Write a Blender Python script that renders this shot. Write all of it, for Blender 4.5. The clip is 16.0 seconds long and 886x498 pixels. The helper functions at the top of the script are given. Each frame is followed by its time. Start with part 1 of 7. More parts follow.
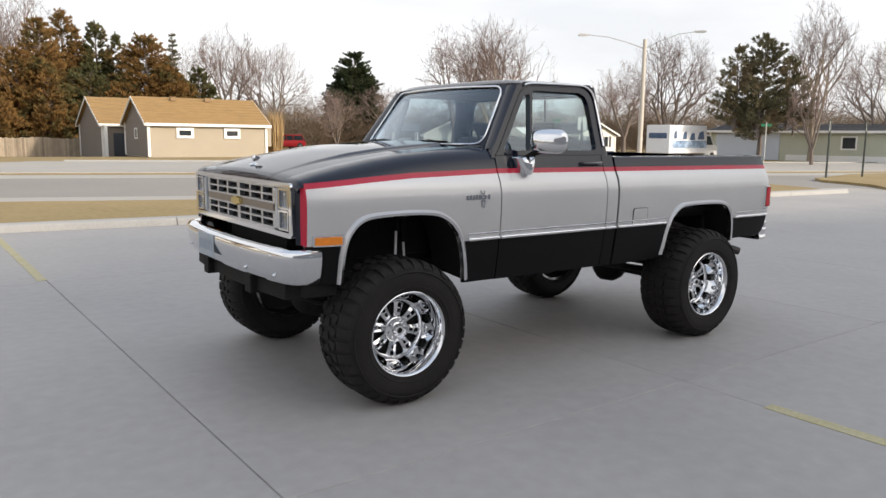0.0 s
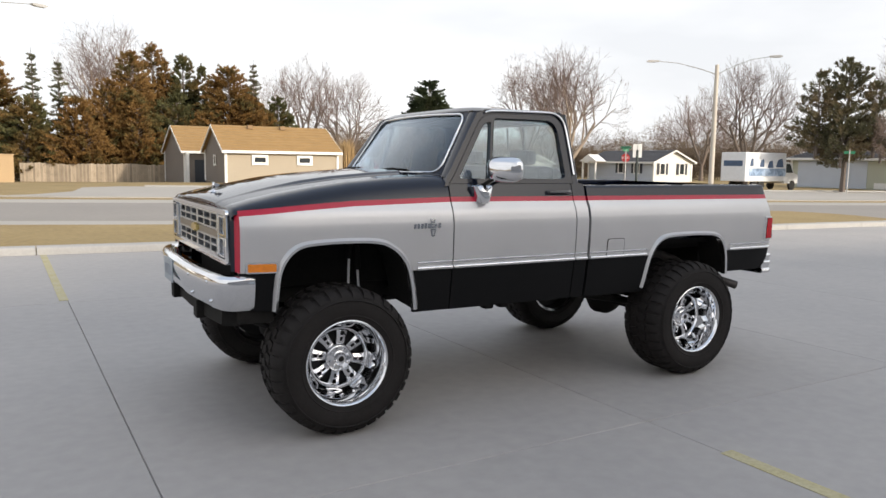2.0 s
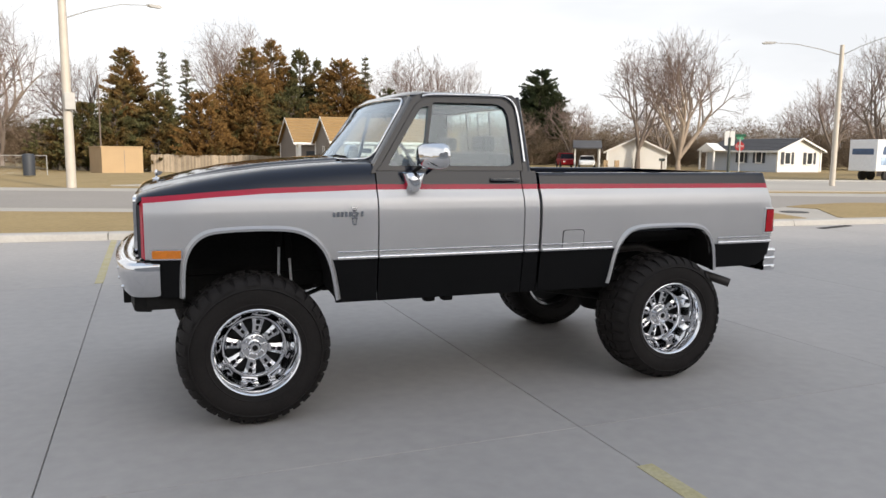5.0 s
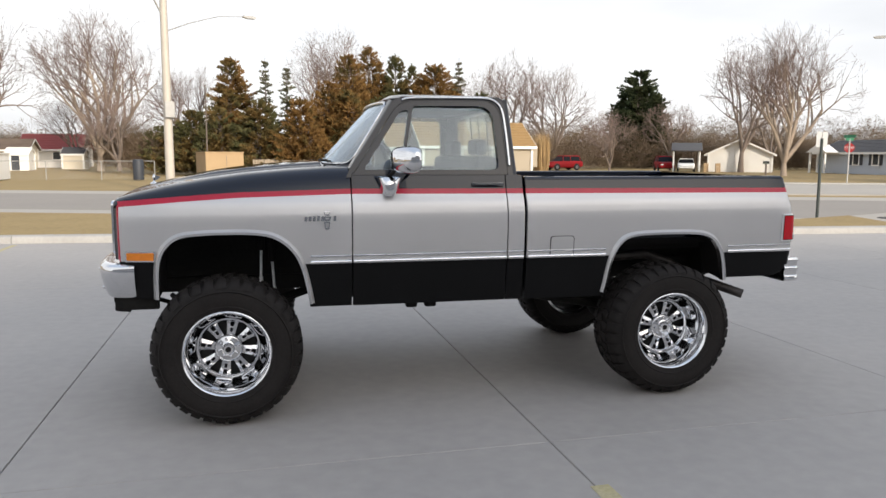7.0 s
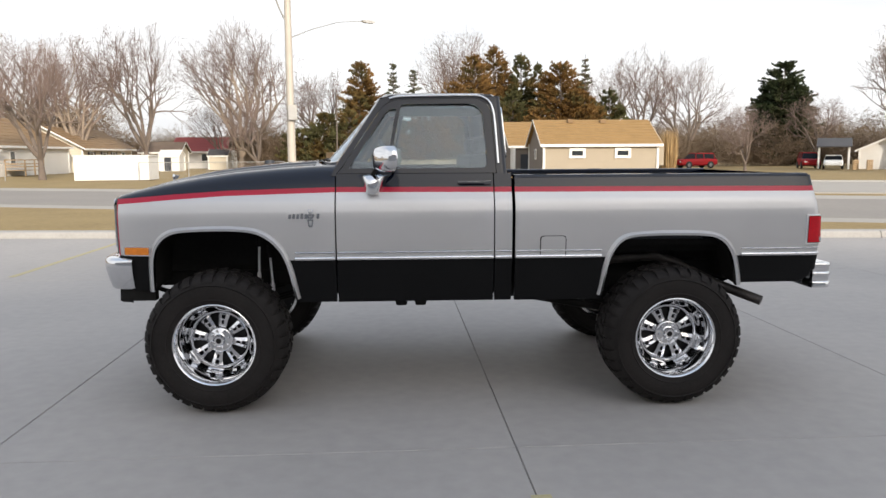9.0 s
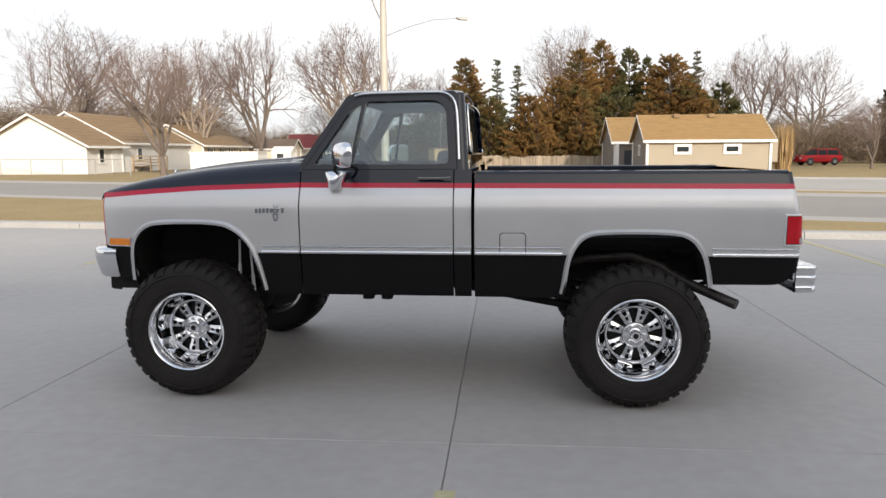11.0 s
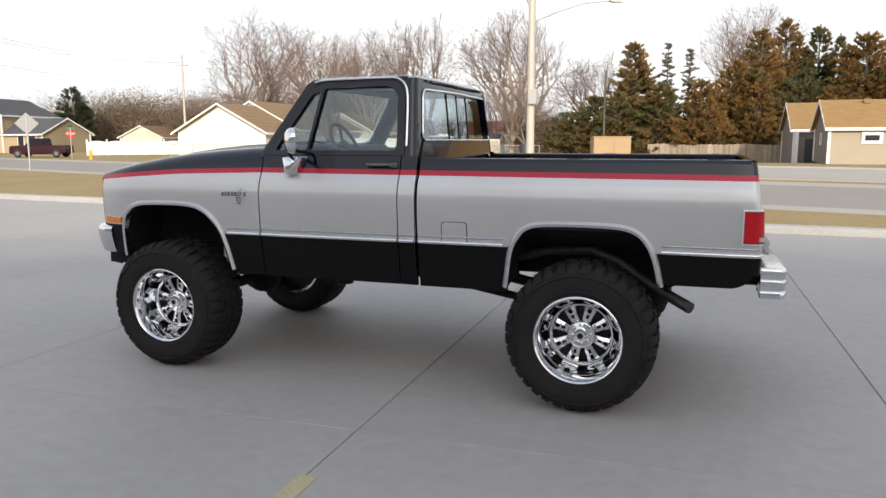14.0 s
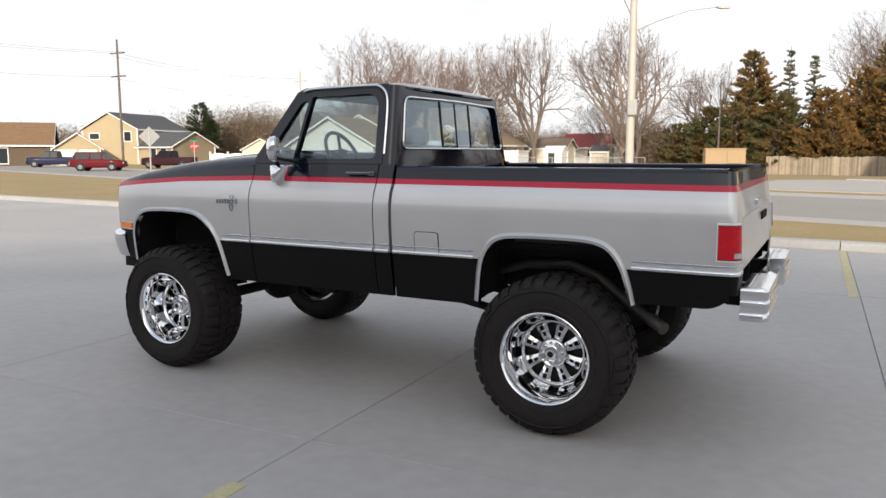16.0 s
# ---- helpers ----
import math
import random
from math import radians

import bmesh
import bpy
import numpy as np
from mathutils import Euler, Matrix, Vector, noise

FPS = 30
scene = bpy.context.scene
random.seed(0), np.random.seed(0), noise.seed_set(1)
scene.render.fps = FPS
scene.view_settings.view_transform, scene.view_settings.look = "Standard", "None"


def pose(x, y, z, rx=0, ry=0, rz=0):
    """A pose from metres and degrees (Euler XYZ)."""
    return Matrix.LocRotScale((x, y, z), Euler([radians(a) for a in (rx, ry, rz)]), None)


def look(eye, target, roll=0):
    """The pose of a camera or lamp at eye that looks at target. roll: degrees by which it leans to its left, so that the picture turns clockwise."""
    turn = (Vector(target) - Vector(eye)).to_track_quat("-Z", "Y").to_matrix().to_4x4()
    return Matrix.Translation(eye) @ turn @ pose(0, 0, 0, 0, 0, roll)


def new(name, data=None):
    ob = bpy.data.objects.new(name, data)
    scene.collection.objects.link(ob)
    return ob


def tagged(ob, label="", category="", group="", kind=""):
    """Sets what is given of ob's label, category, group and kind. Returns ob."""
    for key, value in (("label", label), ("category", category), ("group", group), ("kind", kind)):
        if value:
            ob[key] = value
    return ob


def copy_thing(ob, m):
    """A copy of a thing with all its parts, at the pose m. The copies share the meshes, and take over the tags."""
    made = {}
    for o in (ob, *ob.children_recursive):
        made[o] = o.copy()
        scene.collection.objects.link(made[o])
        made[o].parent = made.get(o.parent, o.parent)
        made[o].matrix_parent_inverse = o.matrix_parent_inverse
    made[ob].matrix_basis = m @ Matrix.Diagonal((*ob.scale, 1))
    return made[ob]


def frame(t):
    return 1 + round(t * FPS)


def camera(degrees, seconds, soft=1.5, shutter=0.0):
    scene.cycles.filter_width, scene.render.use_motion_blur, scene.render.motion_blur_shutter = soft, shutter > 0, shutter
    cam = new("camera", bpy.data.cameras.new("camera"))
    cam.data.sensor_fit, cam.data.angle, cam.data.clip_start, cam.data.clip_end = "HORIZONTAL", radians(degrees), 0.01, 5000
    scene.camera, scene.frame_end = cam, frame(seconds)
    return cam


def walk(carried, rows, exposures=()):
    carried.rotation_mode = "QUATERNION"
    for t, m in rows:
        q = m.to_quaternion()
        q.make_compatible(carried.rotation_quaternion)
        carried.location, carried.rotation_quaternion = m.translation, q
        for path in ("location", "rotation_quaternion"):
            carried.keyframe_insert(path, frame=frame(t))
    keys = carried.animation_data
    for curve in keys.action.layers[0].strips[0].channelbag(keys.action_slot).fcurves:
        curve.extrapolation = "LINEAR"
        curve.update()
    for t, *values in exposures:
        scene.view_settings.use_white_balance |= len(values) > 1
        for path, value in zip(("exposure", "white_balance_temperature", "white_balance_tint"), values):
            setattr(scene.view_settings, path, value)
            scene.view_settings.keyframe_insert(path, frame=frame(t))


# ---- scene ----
cam = camera(61.4, 16.0, soft=1.5)
PATH = [
    (0, (-3.905, -4.833, 1.655), (-2.759, -3.221, 1.358), 0.7),
    (0.5, (-3.768, -4.889, 1.666), (-2.653, -3.252, 1.389), 0.6),
    (1, (-3.604, -4.979, 1.67), (-2.526, -3.313, 1.423), 0.4),
    (1.5, (-3.375, -5.106, 1.665), (-2.351, -3.403, 1.437), 0.3),
    (2, (-3.168, -5.219, 1.672), (-2.192, -3.488, 1.443), 0.8),
    (2.5, (-2.964, -5.292, 1.661), (-2.031, -3.539, 1.424), 1.1),
    (3, (-2.79, -5.344, 1.662), (-1.891, -3.575, 1.413), 1.2),
    (3.5, (-2.589, -5.43, 1.658), (-1.738, -3.639, 1.404), 1.1),
    (6, (-1.586, -5.62, 1.66), (-1.013, -3.72, 1.404), 0.3),
    (6.5, (-1.401, -5.669, 1.665), (-0.892, -3.751, 1.411), 0.3),
    (7, (-1.186, -5.7, 1.663), (-0.75, -3.764, 1.414), 0.2),
    (7.5, (-0.995, -5.73, 1.664), (-0.627, -3.779, 1.42), -0.1),
    (8, (-0.721, -5.775, 1.665), (-0.45, -3.808, 1.422), -0.3),
    (8.5, (-0.49, -5.799, 1.666), (-0.306, -3.822, 1.42), -0.4),
    (9, (-0.238, -5.797, 1.656), (-0.15, -3.815, 1.405), -0.3),
    (9.5, (-0.023, -5.809, 1.648), (-0.019, -3.826, 1.39), -0.2),
    (12, (1.268, -5.785, 1.653), (0.931, -3.831, 1.391), -0.7),
    (12.5, (1.491, -5.71, 1.642), (1.086, -3.771, 1.373), -0.8),
    (13, (1.687, -5.618, 1.639), (1.21, -3.697, 1.354), -0.5),
    (13.5, (1.908, -5.534, 1.636), (1.347, -3.637, 1.344), -0.3),
    (14, (2.157, -5.418, 1.639), (1.506, -3.549, 1.349), -0.1),
    (14.5, (2.364, -5.304, 1.623), (1.644, -3.458, 1.351), -0.0),
    (15, (2.566, -5.177, 1.618), (1.776, -3.358, 1.363), 0.0),
    (15.5, (2.761, -5.049, 1.606), (1.895, -3.263, 1.359), -0.1),
    (16, (2.898, -4.962, 1.61), (1.972, -3.208, 1.353), -0.1),
]
walk(cam, [(t, look(eye, target, roll)) for t, eye, target, roll in PATH])

# ---- light: bright thin overcast, a low veiled sun behind the camera, kept off most of the lot by an added unseen hall ----
SUN_EL, SUN_AZ = 20.0, 158.0      # degrees; azimuth clockwise from +y
world = bpy.data.worlds.new("overcast_sky")
scene.world = world
world.use_nodes = True
wt = world.node_tree
wt.nodes.clear()
w_out = wt.nodes.new("ShaderNodeOutputWorld")
w_bg = wt.nodes.new("ShaderNodeBackground")
w_sky = wt.nodes.new("ShaderNodeTexSky")
w_sky.sky_type = "NISHITA"
w_sky.sun_disc = False
w_sky.sun_elevation = radians(SUN_EL)
w_sky.sun_rotation = radians(SUN_AZ)
w_sky.dust_density = 3.0
w_co = wt.nodes.new("ShaderNodeTexCoord")
w_map = wt.nodes.new("ShaderNodeMapping")
w_map.inputs["Scale"].default_value = (1.2, 1.2, 4.5)
w_noise = wt.nodes.new("ShaderNodeTexNoise")
w_noise.inputs["Scale"].default_value = 1.6
w_noise.inputs["Detail"].default_value = 5.0
w_noise.inputs["Roughness"].default_value = 0.5
w_ramp = wt.nodes.new("ShaderNodeValToRGB")
w_ramp.color_ramp.elements[0].position, w_ramp.color_ramp.elements[0].color = 0.36, (8.1, 8.2, 8.45, 1)
w_ramp.color_ramp.elements[1].position, w_ramp.color_ramp.elements[1].color = 0.62, (10.2, 10.2, 10.3, 1)
w_mix = wt.nodes.new("ShaderNodeMixRGB")
w_mix.inputs[0].default_value = 0.88
wt.links.new(w_co.outputs["Generated"], w_map.inputs[0])
wt.links.new(w_map.outputs[0], w_noise.inputs["Vector"])
wt.links.new(w_noise.outputs["Fac"], w_ramp.inputs[0])
wt.links.new(w_sky.outputs[0], w_mix.inputs[1])
wt.links.new(w_ramp.outputs[0], w_mix.inputs[2])
# the veil of cloud is brighter and warmer round the sun
w_dot = wt.nodes.new("ShaderNodeVectorMath"); w_dot.operation = "DOT_PRODUCT"
VEIL_EL = 30.0                     # the thin cloud is brightest above the low sun
w_dot.inputs[1].default_value = (math.sin(radians(SUN_AZ - 3)) * math.cos(radians(VEIL_EL)), math.cos(radians(SUN_AZ - 3)) * math.cos(radians(VEIL_EL)), math.sin(radians(VEIL_EL)))
w_max = wt.nodes.new("ShaderNodeMath"); w_max.operation = "MAXIMUM"; w_max.inputs[1].default_value = 0.0
w_pow = wt.nodes.new("ShaderNodeMath"); w_pow.operation = "POWER"; w_pow.inputs[1].default_value = 13.0
w_glow = wt.nodes.new("ShaderNodeMixRGB"); w_glow.blend_type = "ADD"
w_glow.inputs[2].default_value = (13.0, 11.9, 10.6, 1)
wt.links.new(w_co.outputs["Generated"], w_dot.inputs[0])
wt.links.new(w_dot.outputs["Value"], w_max.inputs[0])
wt.links.new(w_max.outputs[0], w_pow.inputs[0])
wt.links.new(w_pow.outputs[0], w_glow.inputs[0])
w_sep = wt.nodes.new("ShaderNodeSeparateXYZ")
w_high = wt.nodes.new("ShaderNodeMapRange"); w_high.interpolation_type = "SMOOTHSTEP"
w_high.inputs["From Min"].default_value, w_high.inputs["From Max"].default_value = 0.44, 0.82
w_open = wt.nodes.new("ShaderNodeMixRGB")
w_open.inputs[2].default_value = (5.0, 5.8, 7.2, 1)
wt.links.new(w_co.outputs["Generated"], w_sep.inputs[0])
wt.links.new(w_sep.outputs["Z"], w_high.inputs["Value"])
wt.links.new(w_high.outputs[0], w_open.inputs[0])
wt.links.new(w_mix.outputs[0], w_open.inputs[1])
wt.links.new(w_open.outputs[0], w_glow.inputs[1])
wt.links.new(w_glow.outputs[0], w_bg.inputs[0])
w_bg.inputs[1].default_value = 0.123
wt.links.new(w_bg.outputs[0], w_out.inputs[0])

sun = new("sun", bpy.data.lights.new("sun", "SUN"))
sun.data.energy = 4.5
sun.data.angle = radians(3)
sun.data.color = (1.0, 0.89, 0.75)
_d = Vector((math.sin(radians(SUN_AZ)) * math.cos(radians(SUN_EL)), math.cos(radians(SUN_AZ)) * math.cos(radians(SUN_EL)), math.sin(radians(SUN_EL))))
sun.matrix_world = look(_d * 50, (0, 0, 0))

# ---- materials ----
def mat(name, color, rough=0.6, metal=0.0, var=0.12, scale=8.0, fine=60.0, bump=0.0, bscale=80.0, island=0.0, obrand=0.0, coat=0.0, spec=0.5, tint=None):
    """A surface with variation at two scales; island or obrand: how far pieces differ from one another."""
    m = bpy.data.materials.new(name)
    m.use_nodes = True
    n, l = m.node_tree.nodes, m.node_tree.links
    b = n["Principled BSDF"]
    b.inputs["Roughness"].default_value = rough
    b.inputs["Metallic"].default_value = metal
    b.inputs["Specular IOR Level"].default_value = spec
    if coat:
        b.inputs["Coat Weight"].default_value = coat
        b.inputs["Coat Roughness"].default_value = 0.04
    co = n.new("ShaderNodeTexCoord")
    big, small = n.new("ShaderNodeTexNoise"), n.new("ShaderNodeTexNoise")
    big.inputs["Scale"].default_value, big.inputs["Detail"].default_value = scale, 4
    small.inputs["Scale"].default_value, small.inputs["Detail"].default_value = fine, 3
    l.new(co.outputs["Object"], big.inputs["Vector"])
    l.new(co.outputs["Object"], small.inputs["Vector"])
    add = n.new("ShaderNodeMath"); add.operation = "ADD"
    l.new(big.outputs["Fac"], add.inputs[0]); l.new(small.outputs["Fac"], add.inputs[1])
    rng = n.new("ShaderNodeMapRange")
    rng.inputs["From Min"].default_value, rng.inputs["From Max"].default_value = 0.6, 1.4
    rng.inputs["To Min"].default_value, rng.inputs["To Max"].default_value = 1 - var, 1 + var
    l.new(add.outputs[0], rng.inputs["Value"])
    val = rng.outputs[0]
    if island or obrand:
        if island:
            src = n.new("ShaderNodeNewGeometry").outputs["Random Per Island"]
        else:
            src = n.new("ShaderNodeObjectInfo").outputs["Random"]
        r2 = n.new("ShaderNodeMapRange")
        k = island or obrand
        r2.inputs["To Min"].default_value, r2.inputs["To Max"].default_value = 1 - k, 1 + k
        l.new(src, r2.inputs["Value"])
        mu = n.new("ShaderNodeMath"); mu.operation = "MULTIPLY"
        l.new(val, mu.inputs[0]); l.new(r2.outputs[0], mu.inputs[1])
        val = mu.outputs[0]
    base = n.new("ShaderNodeMixRGB")
    base.inputs[1].default_value = (*color, 1)
    base.inputs[2].default_value = (*(tint or color), 1)
    if tint:
        if island:
            l.new(src, base.inputs[0])
        else:
            l.new(big.outputs["Fac"], base.inputs[0])
    else:
        base.inputs[0].default_value = 0.0
    sc = n.new("ShaderNodeVectorMath"); sc.operation = "SCALE"
    l.new(base.outputs[0], sc.inputs[0]); l.new(val, sc.inputs["Scale"])
    l.new(sc.outputs[0], b.inputs["Base Color"])
    if bump:
        bn, bp = n.new("ShaderNodeTexNoise"), n.new("ShaderNodeBump")
        bn.inputs["Scale"].default_value, bn.inputs["Detail"].default_value = bscale, 4
        l.new(co.outputs["Object"], bn.inputs["Vector"])
        bp.inputs["Strength"].default_value, bp.inputs["Distance"].default_value = bump, 0.01
        l.new(bn.outputs["Fac"], bp.inputs["Height"])
        l.new(bp.outputs[0], b.inputs["Normal"])
    return m


def glass(name, color=(0.8, 0.86, 0.86), base=0.075, rough=0.02):
    """Thin glazing: a clear sheet that reflects by its gloss."""
    m = bpy.data.materials.new(name)
    m.use_nodes = True
    n, l = m.node_tree.nodes, m.node_tree.links
    n.clear()
    out, mix = n.new("ShaderNodeOutputMaterial"), n.new("ShaderNodeMixShader")
    tr, gl = n.new("ShaderNodeBsdfTransparent"), n.new("ShaderNodeBsdfGlossy")
    lw = n.new("ShaderNodeLayerWeight")
    p5 = n.new("ShaderNodeMath"); p5.operation = "POWER"; p5.inputs[1].default_value = 3.0
    sc = n.new("ShaderNodeMath"); sc.operation = "MULTIPLY_ADD"; sc.inputs[1].default_value = 0.85; sc.inputs[2].default_value = base
    l.new(lw.outputs["Facing"], p5.inputs[0]); l.new(p5.outputs[0], sc.inputs[0])
    tr.inputs[0].default_value = (*color, 1)
    gl.inputs["Roughness"].default_value = rough
    gl.inputs["Color"].default_value = (0.80, 0.90, 1.0, 1)
    l.new(sc.outputs[0], mix.inputs[0]); l.new(tr.outputs[0], mix.inputs[1]); l.new(gl.outputs[0], mix.inputs[2])
    l.new(mix.outputs[0], out.inputs[0])
    return m


def foliage(name, warm, cool, share):
    """Needles that turn from one colour to the other in patches of a metre or two, each spray a little its own."""
    m = bpy.data.materials.new(name)
    m.use_nodes = True
    n, l = m.node_tree.nodes, m.node_tree.links
    b = n["Principled BSDF"]
    b.inputs["Roughness"].default_value = 0.9
    b.inputs["Specular IOR Level"].default_value = 0.15
    co, ge, ob = n.new("ShaderNodeTexCoord"), n.new("ShaderNodeNewGeometry"), n.new("ShaderNodeObjectInfo")
    big = n.new("ShaderNodeTexNoise")
    big.inputs["Scale"].default_value, big.inputs["Detail"].default_value = 0.42, 4
    l.new(co.outputs["Object"], big.inputs["Vector"])
    step = n.new("ShaderNodeMapRange")
    step.inputs["From Min"].default_value, step.inputs["From Max"].default_value = 1 - share - 0.08, 1 - share + 0.08
    add = n.new("ShaderNodeMath"); add.operation = "MULTIPLY_ADD"; add.inputs[1].default_value = 0.10; add.inputs[2].default_value = -0.05
    l.new(ob.outputs["Random"], add.inputs[0])
    both = n.new("ShaderNodeMath"); both.operation = "ADD"
    l.new(big.outputs["Fac"], both.inputs[0]); l.new(add.outputs[0], both.inputs[1])
    l.new(both.outputs[0], step.inputs["Value"])
    mix = n.new("ShaderNodeMixRGB")
    mix.inputs[1].default_value, mix.inputs[2].default_value = (*warm, 1), (*cool, 1)
    l.new(step.outputs[0], mix.inputs[0])
    own = n.new("ShaderNodeMapRange")
    own.inputs["To Min"].default_value, own.inputs["To Max"].default_value = 0.72, 1.35
    l.new(ge.outputs["Random Per Island"], own.inputs["Value"])
    sc = n.new("ShaderNodeVectorMath"); sc.operation = "SCALE"
    l.new(mix.outputs[0], sc.inputs[0]); l.new(own.outputs[0], sc.inputs["Scale"])
    l.new(sc.outputs[0], b.inputs["Base Color"])
    return m


